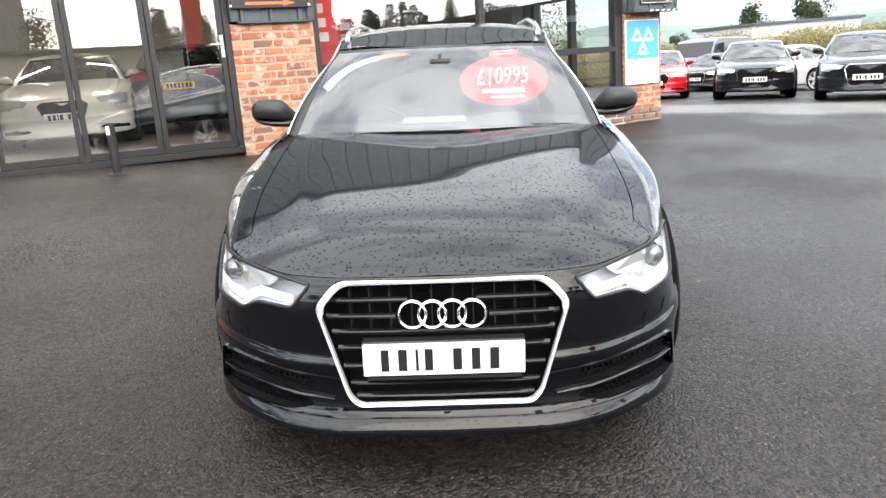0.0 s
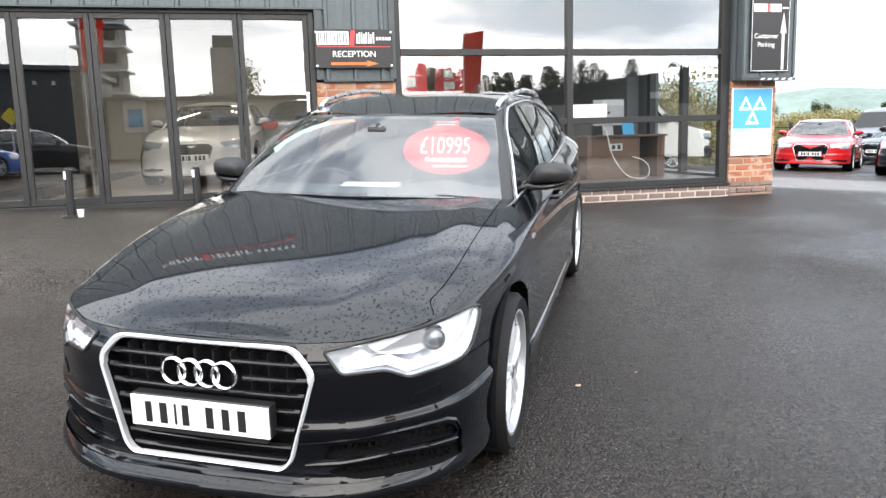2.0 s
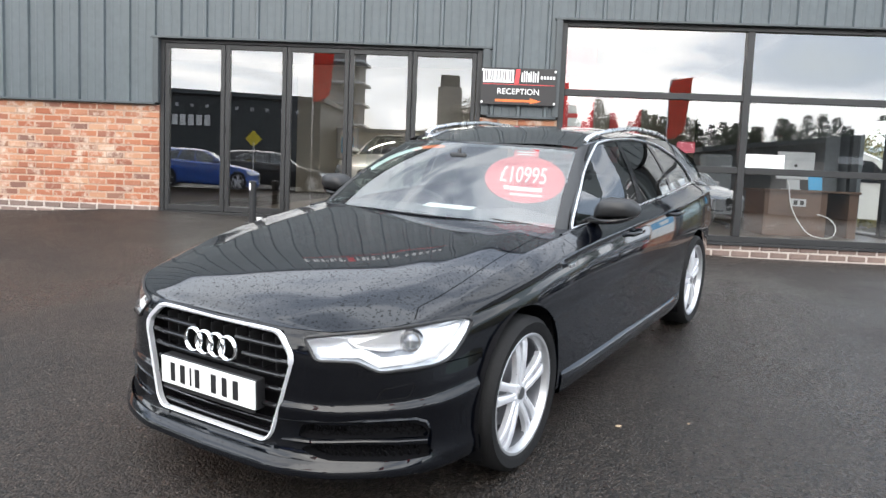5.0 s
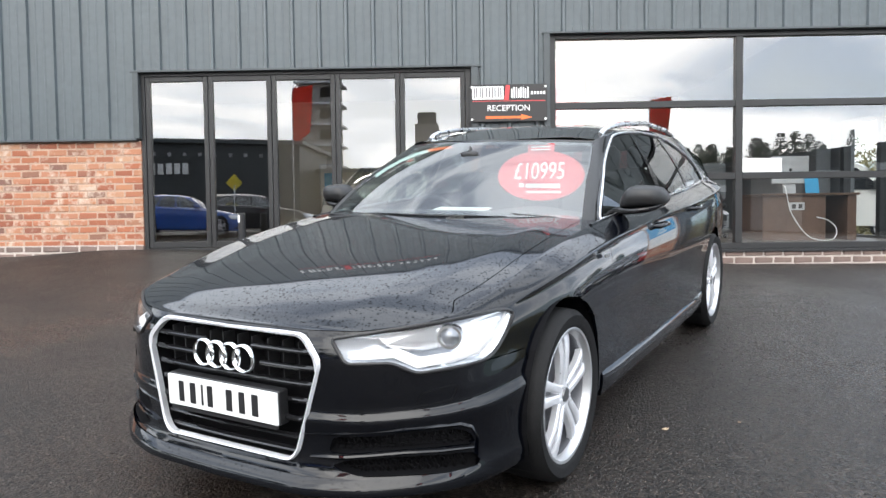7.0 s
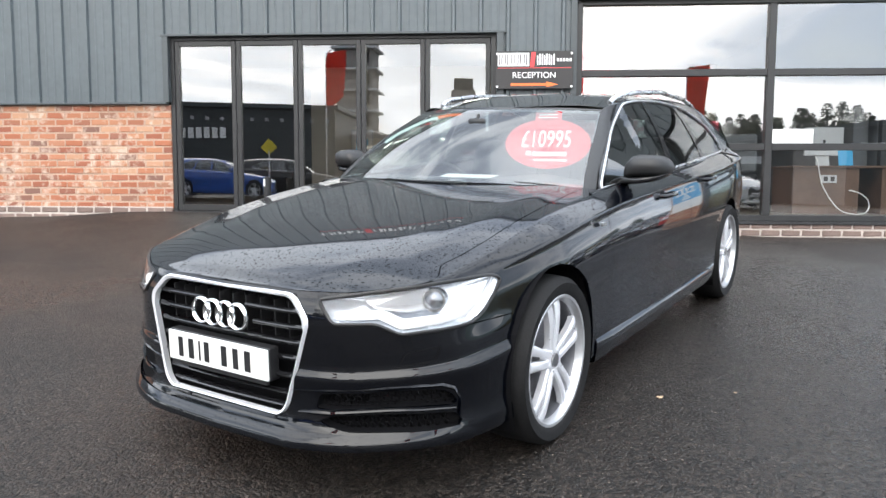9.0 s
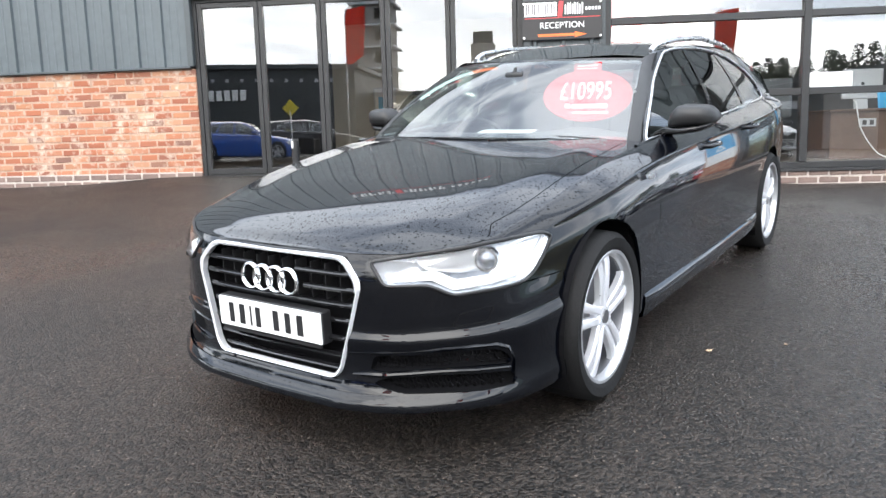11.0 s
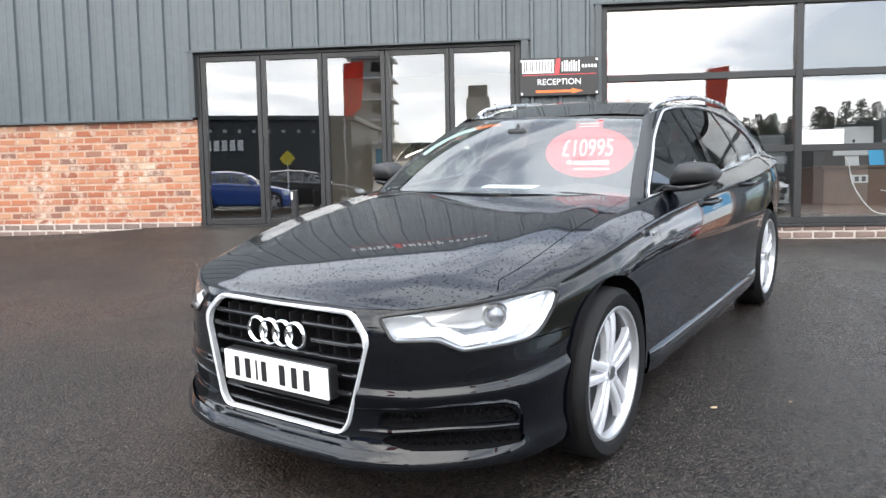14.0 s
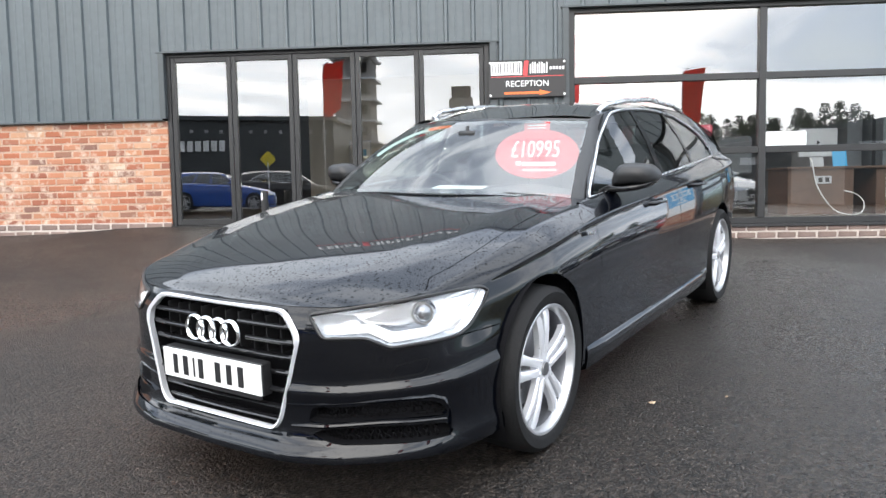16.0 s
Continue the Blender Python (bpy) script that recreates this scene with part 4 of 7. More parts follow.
def greenhouse(s):
    """Curves of the cabin: belt, cantrail and roof."""
    f = s.roof / 1.46
    k = s.half / 0.937
    g = {}
    g["belt_x"] = curve([(1.55, 0.790 * k), (2.2, 0.814 * k), (3.0, 0.813 * k), (3.8, 0.785 * k), (4.4, 0.730 * k), (4.8, 0.67 * k)])
    g["belt_z"] = curve([(1.55, 0.946 * f), (2.4, 0.976 * f), (2.9, 0.994 * f), (4.0, 1.029 * f), (4.8, 1.05 * f)])
    g["rail_x"] = curve([(2.2, 0.578 * k), (2.6, 0.608 * k), (3.2, 0.615 * k), (3.9, 0.600 * k), (4.5, 0.555 * k)])
    g["rail_z"] = curve([(2.2, 1.335 * f), (2.6, 1.387 * f), (3.1, 1.396 * f), (3.7, 1.372 * f), (4.2, 1.325 * f), (4.6, 1.255 * f)])
    g["roof_z"] = curve([(2.0, 1.340 * f), (2.3, 1.391 * f), (2.55, 1.427 * f), (2.75, 1.440 * f), (3.2, 1.441 * f), (3.7, 1.428 * f), (4.2, 1.385 * f), (4.6, 1.305 * f)])
    return g


def side_surface(s, g, v, w):
    """The cabin side: v from the windscreen pillar back, w from belt to cantrail."""
    y = 1.60 + 3.12 * v + 0.74 * w ** 1.3 * max(0.0, 1 - v / 0.36) - 0.19 * w * smooth01((v - 0.36) / 0.24)
    bx, bz = float(g["belt_x"](y)), float(g["belt_z"](y))
    rx, rz = float(g["rail_x"](max(2.2, y))), float(g["rail_z"](max(2.2, y)))
    x = bx + (rx - bx) * w + 0.020 * math.sin(math.pi * w)
    z = bz + (rz - bz) * w
    return Vector((x, y, z))


def hood_drop(t):
    """How a bonnet falls from its middle to its edge: a flat middle, a soft crease, then a slope."""
    return 0.20 * (t / 0.56) ** 2 if t < 0.56 else 0.20 + 0.80 * ((t - 0.56) / 0.44) ** 1.2


def build_car(m, name, label, paint, s, hero=False, chrome_grille=True, group="", size=(1, 1, 1)):
    car = thing(name, label, "car", m @ Matrix.Diagonal((*size, 1)), group)
    skin_table(s)
    n = 260 if hero else 90
    ol = s.outline(n)
    rows = np.interp(np.linspace(0, 1, 46 if hero else 22), np.linspace(0, 1, len(s.rows)), s.rows)
    P = M[paint]
    # skin of one half
    bm = bmesh.new()
    add_grid(bm, [[s.side_point(o, r) for r in rows] for o in ol])
    bmesh.ops.remove_doubles(bm, verts=bm.verts, dist=1e-5)
    for ay in (s.axle, s.axle + s.base):
        arch = [(ay + 0.366 * math.cos(a), 0.335 + 0.384 * math.sin(a)) for a in np.linspace(-0.62, math.pi + 0.62, 30)]
        cut(bm, arch, (1, 2), lambda c: c.x > 0.55)
    if hero:
        front = lambda c: c.y < 1.0
        cut(bm, [p for p in GRILLE if p[0] > 0] + [(-0.01, 0.283), (-0.01, 0.705)], (0, 2), front)
        cut(bm, ring_outline(LAMP, 3, 0.02), (0, 2), front)
        cut(bm, ring_outline(VENT_UP, 2, 0.015), (0, 2), front)
        cut(bm, ring_outline(VENT_LO, 2, 0.015), (0, 2), front)
    for y in (0.60, 1.46, 2.74, 3.62):
        bmesh.ops.bisect_plane(bm, geom=bm.verts[:] + bm.edges[:] + bm.faces[:], plane_co=(0, y, 0), plane_no=(0, 1, 0))
    for y in (0.30, 0.60):
        near = [f for f in bm.faces if f.calc_center_median().y < 0.75]
        bmesh.ops.bisect_plane(bm, geom=list({v for f in near for v in f.verts} | {e for f in near for e in f.edges} | set(near)), plane_co=(0, y, 0) if y < 0.5 else (0, 0, 0.592), plane_no=(0, 1, 0) if y < 0.5 else (0, 0, 1))
    bmesh.ops.bisect_plane(bm, geom=bm.verts[:] + bm.edges[:] + bm.faces[:], plane_co=(0, 0, 0.262), plane_no=(0, 0, 1))
    sill = pick(bm, lambda c: 0.262 > c.z and 1.0 < c.y < 3.9)
    bumper = pick(bm, lambda c: c.y < 0.60 and (c.z < 0.592 or c.y < 0.30))
    fender = pick(bm, lambda c: c.y < 1.46)
    door_f = pick(bm, lambda c: c.y < 2.74)
    door_r = pick(bm, lambda c: c.y < 3.62)
    rear = bm
    # bonnet and wing tops
    top = bmesh.new()
    nk = 26 if hero else 10
    st = [o for o in ol if o[1] < 1.72]
    hood_rows, wing_rows = [], []
    for o in st:
        e = s.side_point(o, 1.0)
        bow = 0.27 * (e.y / 1.66) ** 2
        def at(t):
            y = e.y - bow * (1 - t * t)
            zc = float(s.mid(max(y, 0.0)))
            z = e.z + (zc - e.z) * (1 - hood_drop(t)) + 0.003 * smooth01((y - 0.25) / 0.4) * math.exp(-((t - 0.74) / 0.08) ** 2)
            return Vector((e.x * t, y, z))
        # the bonnet reaches the lamps and the grille; behind the lamps the wing top begins
        rim = 1.0 - 0.095 * smooth01((e.y - 0.30) / 0.14)
        hood_rows.append([at(rim * k / nk) for k in range(nk + 1)])
        if rim < 0.9999:
            wing_rows.append([at(rim + (1 - rim) * k / 5) for k in range(6)])
    add_grid(top, hood_rows[1:])
    wt = bmesh.new()
    add_grid(wt, wing_rows)
    tmp = bpy.data.meshes.new("tmp")
    wt.to_mesh(tmp)
    wt.free()
    fender.from_mesh(tmp)
    bpy.data.meshes.remove(tmp)
    gap = 0.0022 if hero else 0.004
    body = part("body", finish_panel(rear, gap, both=True), P, car, smooth=40)
    part("bonnet", finish_panel(top, gap, 0.02, both=True), P, car, "bonnet with dried rain spots" if hero else "", smooth=35)
    part("front_bumper", finish_panel(bumper, gap, 0.02, both=True), P, car, smooth=35)
    for nm, b in (("front_wing", fender), ("front_door", door_f), ("rear_door", door_r), ("sill", sill)):
        b = finish_panel(b, gap)
        part(nm, mirrored(b), P, car, smooth=35)
        part(nm, b, P, car, smooth=35)
    # dark inner tub behind the gaps and arches
    bm = bmesh.new()
    inner = [[s.side_point(o, r) - Vector((min(0.03, s.side_point(o, r).x), 0.03 * (-1 if o[3] < 0 else 1) * abs(o[3]), 0)) for r in (0.02, 0.3, 0.6, 0.85, 0.97)] for o in s.outline(80)]
    add_grid(bm, inner)
    for ay in (s.axle, s.axle + s.base):
        arch = [(ay + 0.368 * math.cos(a), 0.335 + 0.386 * math.sin(a)) for a in np.linspace(-0.62, math.pi + 0.62, 24)]
        cut(bm, arch, (1, 2), lambda c: c.x > 0.5)
    if hero:
        for poly in ([p for p in GRILLE if p[0] > 0] + [(-0.01, 0.283), (-0.01, 0.705)], LAMP, VENT_UP, VENT_LO):
            cut(bm, poly, (0, 2), lambda c: c.y < 1.0)
    bmesh.ops.mirror(bm, geom=bm.verts[:] + bm.edges[:] + bm.faces[:], axis="X", merge_dist=1e-4)
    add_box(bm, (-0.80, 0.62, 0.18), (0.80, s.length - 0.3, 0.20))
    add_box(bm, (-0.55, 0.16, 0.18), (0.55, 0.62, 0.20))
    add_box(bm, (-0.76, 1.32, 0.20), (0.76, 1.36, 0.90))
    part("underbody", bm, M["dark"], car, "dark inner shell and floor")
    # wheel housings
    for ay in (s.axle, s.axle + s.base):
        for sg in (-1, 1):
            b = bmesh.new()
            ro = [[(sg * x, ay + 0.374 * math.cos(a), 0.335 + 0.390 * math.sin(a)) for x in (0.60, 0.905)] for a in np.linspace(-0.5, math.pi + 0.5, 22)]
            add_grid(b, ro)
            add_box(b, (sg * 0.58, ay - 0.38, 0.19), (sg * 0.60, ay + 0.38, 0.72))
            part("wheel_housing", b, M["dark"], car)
    for ay in (s.axle, s.axle + s.base):
        for sg in (-1, 1):
            wheel_parts(car, sg * (s.half - 0.124), ay, 0.335, sg, detail=hero)
    # ------------------------------------------------ cabin
    g = greenhouse(s)
    f = s.roof / 1.46
    nv, nw = (60, 14) if hero else (24, 8)
    def side_grid(v0, v1, w0, w1, nv=nv, nw=nw, off=0.0):
        b = bmesh.new()
        ro = []
        for i in range(nv + 1):
            v = v0 + (v1 - v0) * i / nv
            top_w = w1(v) if callable(w1) else w1
            bot_w = w0(v) if callable(w0) else w0
            ro.append([side_surface(s, g, v, bot_w + (top_w - bot_w) * j / nw) + Vector((off, 0, off * 0.3)) for j in range(nw + 1)])
        add_grid(b, ro)
        bmesh.ops.recalc_face_normals(b, faces=b.faces)
        if sum(q.normal.x for q in b.faces) < 0:
            bmesh.ops.reverse_faces(b, faces=b.faces)
        return b
    fall = curve([(0.0, 0.94), (0.30, 0.945), (0.44, 0.935), (0.55, 0.90), (0.659, 0.835), (0.73, 0.70), (0.787, 0.53), (0.812, 0.36), (0.826, 0.16), (0.834, 0.0)])
    head = lambda v: max(0.0, float(fall(v)) - 0.30 * max(0.0, 1 - (v - 0.015) / 0.090) ** 2)
    panes = ((0.030, 0.345), (0.372, 0.590), (0.612, 0.830))
    def frames():
        b = bmesh.new()
        def add(v0, v1, w0, w1, k=12):
            ro = []
            for i in range(k + 1):
                v = v0 + (v1 - v0) * i / k
                a = w0(v) if callable(w0) else w0
                c = w1(v) if callable(w1) else w1
                ro.append([side_surface(s, g, v, a + (c - a) * j / 5) for j in range(6)])
            add_grid(b, ro)
        add(0.0, 0.030, 0.0, 1.0)
        add(0.345, 0.372, 0.0, head)
        add(0.590, 0.612, 0.0, head)
        add(0.830, 1.0, 0.0, 1.0)
        add(0.030, 0.830, head, 1.0, 60)
        bmesh.ops.remove_doubles(b, verts=b.verts, dist=1e-5)
        bmesh.ops.recalc_face_normals(b, faces=b.faces)
        if sum(q.normal.x for q in b.faces) < 0:
            bmesh.ops.reverse_faces(b, faces=b.faces)
        return b
    fb = frames()
    part("window_pillar_frame", mirrored(fb), M["gloss_black"] if hero else P, car, smooth=40)
    part("window_pillar_frame", fb, M["gloss_black"] if hero else P, car, smooth=40)
    for v0, v1 in panes:
        b = side_grid(v0, v1, 0.0, head, 16, 8, -0.004)
        for q in (mirrored(b), b):
            ob = part("side_window", q, M["car_glass_dark" if v0 > 0.3 else "car_glass_side"], car, "tinted side window" if v0 > 0.3 else "clear side window", smooth=180)
            ob.visible_shadow = False
    # bright strip round the side windows
    loop = [side_surface(s, g, 0.014, w) for w in np.linspace(0.0, 0.64, 12)]
    loop += [side_surface(s, g, v, head(v) + 0.035) for v in [*np.linspace(0.020, 0.75, 44), *np.linspace(0.76, 0.832, 16)]]
    loop += [side_surface(s, g, v, 0.01) for v in np.linspace(0.828, 0.018, 36)]
    b = bmesh.new()
    add_tube(b, [p + Vector((0.004, 0, 0)) for p in loop], 0.0068, 8, closed=True)
    part("window_trim", mirrored(b), M["satin"], car, "bright metal window surround", smooth=60)
    part("window_trim", b, M["satin"], car, "bright metal window surround", smooth=60)
    # shoulder between the belt and the door tops
    b = bmesh.new()
    ro = []
    for o in s.outline(160):
        if 1.45 < o[1] < 4.80 and o[0] > 0.5:
            e = s.side_point(o, 1.0)
            q = Vector((float(g["belt_x"](e.y)) + 0.004, e.y, float(g["belt_z"](e.y))))
            q.z = max(q.z, e.z + 0.002)
            ro.append([e + (q - e) * t + Vector((0, 0, 0.006 * math.sin(math.pi * t))) for t in (0, 0.33, 0.66, 1.0)])
    add_grid(b, ro)
    bmesh.ops.recalc_face_normals(b, faces=b.faces)
    if sum(q.normal.z for q in b.faces) < 0:
        bmesh.ops.reverse_faces(b, faces=b.faces)
    part("shoulder", mirrored(b), P, car, smooth=60)
    part("shoulder", b, P, car, smooth=60)
    # roof
    b = bmesh.new()
    ro = []
    for y in np.linspace(0, 1, 40 if hero else 16):
        row = []
        for t in np.linspace(-1, 1, 31 if hero else 13):
            yy = 2.015 + 0.20 * t * t + (4.56 - 2.015 - 0.20 * t * t) * y
            ex, ez = float(g["rail_x"](max(yy, 2.2))) + 0.004, float(g["rail_z"](max(yy, 2.2)))
            zc = float(g["roof_z"](yy))
            if yy < 2.45:
                ez = min(ez, zc - 0.012)
            z = ez + (zc - ez) * (1 - abs(t) ** 3.0)
            row.append((ex * t, yy, z))
        ro.append(row)
    add_grid(b, ro)
    bmesh.ops.recalc_face_normals(b, faces=b.faces)
    if sum(q.normal.z for q in b.faces) < 0:
        bmesh.ops.reverse_faces(b, faces=b.faces)
    part("roof_panel", b, M["dry_black"] if hero else P, car, "glossy black roof" if hero else "", smooth=60)
    # windscreen
    def screen(u, w):
        """u across from -1 to 1, w up."""
        x0, x1 = 0.770 * s.half / 0.937, 0.600 * s.half / 0.937
        y0, y1 = 1.385 + 0.19 * u * u, 2.020 + 0.17 * u * u
        z0, z1 = (0.972 - 0.024 * u * u) * f, (1.343 - 0.020 * u ** 2) * f
        return Vector(((x0 + (x1 - x0) * w) * u, y0 + (y1 - y0) * w, z0 + (z1 - z0) * w + 0.030 * math.sin(math.pi * w)))
    b = bmesh.new()
    q = 24 if hero else 10
    add_grid(b, [[screen(-0.965 + 1.93 * i / q, 0.02 + 0.955 * j / q) for j in range(q + 1)] for i in range(q + 1)])
    bmesh.ops.recalc_face_normals(b, faces=b.faces)
    ob = part("windscreen", b, M["car_glass"], car, "clear windscreen reflecting the sky", smooth=180)
    ob.visible_shadow = False
    for sg in (-1, 1):
        ro = []
        for w in np.linspace(0, 1, 14):
            a, c = screen(sg * 0.955, w), side_surface(s, g, 0.012, w)
            c = Vector((sg * c.x, c.y, c.z))
            mid = (a + c) / 2 + Vector((sg * 0.006, -0.007, 0.006))
            ro.append([a, a * 0.5 + mid * 0.5 + Vector((sg * .002, -.002, .002)), mid, mid * 0.5 + c * 0.5 + Vector((sg * .002, -.002, .002)), c])
        b = bmesh.new()
        add_grid(b, ro)
        bmesh.ops.recalc_face_normals(b, faces=b.faces)
        part("windscreen_pillar", b, M["black_trim"] if hero else P, car, "satin black windscreen pillar" if hero else "", smooth=60)
    b = bmesh.new()
    ro = [[screen(u, 0.93 + 0.05 * j) + Vector((0, 0, -0.003 + 0.004 * j)) for j in (0, 0.7, 1.5)] for u in np.linspace(-0.97, 0.97, 16)]
    add_grid(b, ro)
    part("windscreen_border", b, M["gloss_black"], car)
    # scuttle
    b = bmesh.new()
    add_grid(b, [[(0.79 * u, 1.33 + 0.24 * u * u, (0.948 - 0.02 * u * u) * f), (0.79 * u, 1.44 + 0.22 * u * u, (0.955 - 0.02 * u * u) * f)] for u in np.linspace(-1, 1, 16)])
    part("scuttle", b, M["black_trim"], car, "black plastic scuttle")
    # rear screen and tailgate
    b = bmesh.new()
    add_grid(b, [[(0.54 * u, 4.54 - 0.03 * u * u, (1.345 - 0.05 * u * u) * f), (0.64 * u, 4.70 - 0.04 * u * u, 1.20 * f), (0.70 * u, 4.83 - 0.06 * u * u, 1.02 * f)] for u in np.linspace(-1, 1, 13)])
    ob = part("rear_window", b, M["car_glass_dark"], car, "tinted rear window", smooth=180)
    ob.visible_shadow = False
    # cabin inside
    b = bmesh.new()
    dash = [[(0.74 * u, 1.50, 0.90 * f), (0.74 * u, 1.62, 0.955 * f + 0.02 * math.exp(-((u + 0.0) / 0.4) ** 2)), (0.74 * u, 1.95, 0.955 * f + 0.035 * math.exp(-((u - 0.46) / 0.25) ** 2)), (0.74 * u, 2.06, 0.90 * f), (0.74 * u, 2.08, 0.60)] for u in np.linspace(-1, 1, 20)]
    add_grid(b, dash)
    add_box(b, (-0.74, 1.5, 0.28), (0.74, 4.3, 0.31))
    add_box(b, (-0.12, 2.05, 0.31), (0.12, 2.9, 0.62), 0.03)
    part("dashboard", b, M["dash"], car, "dark grey dashboard", smooth=40)
    for sx, sy, wd in ((-0.37, 2.72, 0.24), (0.37, 2.72, 0.24), (0.0, 3.62, 0.60)):
        b = bmesh.new()
        add_box(b, (sx - wd, sy - 0.45, 0.45), (sx + wd, sy, 0.62), 0.04)
        add_box(b, (-wd, -0.07, 0.0), (wd, 0.07, 0.60), 0.05, pose(sx, sy + 0.02, 0.56, -16, 0, 0))
        seat = part("seat", b, M["seat"], car, "black cloth seat", smooth=50)
        for hx in ((0.0,) if wd < 0.4 else (-0.4, 0.4)):
            b = box((-0.12, -0.05, 0.0), (0.12, 0.05, 0.17), 0.035, pose(sx + hx, sy + 0.20, 1.135, -10, 0, 0))
            part("headrest", b, M["seat"], seat, smooth=50)
    b = bmesh.new()
    tilt = pose(0.37, 2.13, 0.86, -64, 0, 0)
    add_tube(b, [tilt @ Vector((0.182 * math.cos(a), 0.182 * math.sin(a), 0)) for a in np.linspace(0, math.tau, 33)[:-1]], 0.015, 8, closed=True)
    add_box(b, (-0.18, -0.03, -0.02), (0.18, 0.03, 0.0), 0.01, tilt)
    add_box(b, (-0.07, -0.07, -0.03), (0.07, 0.06, 0.02), 0.02, tilt)
    if name == "estate_car" or hero:
        for v in b.verts:
            v.co.x = v.co.x - 0.74
    part("steering_wheel", b, M["black_trim"], car, smooth=50)
    b = box((-0.055, -0.012, -0.018), (0.055, 0.012, 0.018), 0.010, pose(-0.01, 1.86, 1.268 * f))
    add_cyl(b, (-0.01, 1.86, 1.28 * f), (-0.01, 1.88, 1.305 * f), 0.008, 0.010, seg=10)
    part("interior_mirror", b, M["black_trim"], car, smooth=50)
    # headlining, so that the cabin is dark above
    b = bmesh.new()
    add_grid(b, [[(0.53 * u, y, float(g["roof_z"](y)) - 0.055) for y in (2.35, 3.0, 3.8, 4.5)] for u in (-1, 0, 1)])
    part("headlining", b, M["room_wall"], car, "pale grey headlining")
    # ------------------------------------------------ door mirrors
    for sg in (-1, 1):
        def loft(rings, closed_ends=True):
            b = bmesh.new()
            vv = add_grid(b, rings, closed=True)
            if closed_ends:
                b.faces.new(vv[0])
                b.faces.new(vv[-1][::-1])
            bmesh.ops.recalc_face_normals(b, faces=b.faces)
            return b
        def ring(x, yc, zlo, zhi, depth, back=0.045):
            """A section across the housing: rounded to the front, flat behind."""
            out = []
            for k in range(20):
                a = k * math.tau / 20
                ca, sa = math.cos(a), math.sin(a)
                zz = (zlo + zhi) / 2 + (zhi - zlo) / 2 * abs(sa) ** 0.5 * (1 if sa > 0 else -1)
                yy = yc + (back if ca > 0 else depth) * abs(ca) ** 0.8 * (1 if ca > 0 else -1)
                out.append((sg * (1.04 * x - 0.024), yy, (0.958 + (zz - 0.984) * 0.83) * f))
            return out
        yc = 1.90
        up = [ring(0.800, yc + 0.03, 1.034, 1.050, 0.020), ring(0.815, yc + 0.015, 1.028, 1.080, 0.050), ring(0.840, yc, 1.028, 1.124, 0.080), ring(0.862, yc - 0.004, 1.030, 1.152, 0.092), ring(0.885, yc - 0.006, 1.032, 1.160, 0.096), ring(0.930, yc - 0.004, 1.036, 1.160, 0.096), ring(0.972, yc, 1.040, 1.156, 0.092),
              ring(1.002, yc + 0.012, 1.044, 1.146, 0.074), ring(1.018, yc + 0.024, 1.052, 1.124, 0.050), ring(1.024, yc + 0.034, 1.066, 1.100, 0.02)]
        mir = part("door_mirror", loft(up), M["black_trim"] if hero else P, car, "satin black door mirror" if hero else "", smooth=50)
        lo = [ring(0.765, yc - 0.04, 0.985, 1.010, 0.03, 0.03), ring(0.80, yc - 0.005, 0.984, 1.032, 0.056, 0.04), ring(0.85, yc, 0.986, 1.034, 0.078), ring(0.90, yc - 0.005, 0.992, 1.038, 0.092), ring(0.955, yc, 1.004, 1.044, 0.088),
              ring(0.992, yc + 0.012, 1.022, 1.050, 0.069), ring(1.012, yc + 0.024, 1.042, 1.060, 0.045)]
        part("mirror_base", loft(lo), M["gloss_black"], mir, smooth=50)
        b = bmesh.new()
        add_grid(b, [[(sg * 0.84, yc + 0.047, 1.01 * f), (sg * 0.85, yc + 0.047, 1.07 * f)], [(sg * 1.0, yc + 0.050, 1.02 * f), (sg * 1.0, yc + 0.050, 1.07 * f)]])
        part("mirror_glass", b, M["chrome"], mir)
    # ------------------------------------------------ lamps, grille and plate
    if hero:
        hero_front(car, s)
    else:
        plain_front(car, s, chrome_grille)
    return car


def patch_on_skin(s, poly, out, inset=0.0):
    """A shell that follows the skin over a front-view outline, as a fan of quads from its middle."""
    b = bmesh.new()
    cx, cz = sum(p[0] for p in poly) / len(poly), sum(p[1] for p in poly) / len(poly)
    rings = []
    for t in (1.0, 0.8, 0.6, 0.4, 0.2):
        rings.append([on_skin(s, cx + (x - cx) * t, cz + (z - cz) * t) + Vector((out * (0.6 if cx > 0.2 else 0), -out, 0)) for x, z in poly])
    vv = add_grid(b, rings, closed=True)
    b.faces.new(vv[-1])
    bmesh.ops.recalc_face_normals(b, faces=b.faces)
    if sum(q.normal.y for q in b.faces) > 0:
        bmesh.ops.reverse_faces(b, faces=b.faces)
    return b


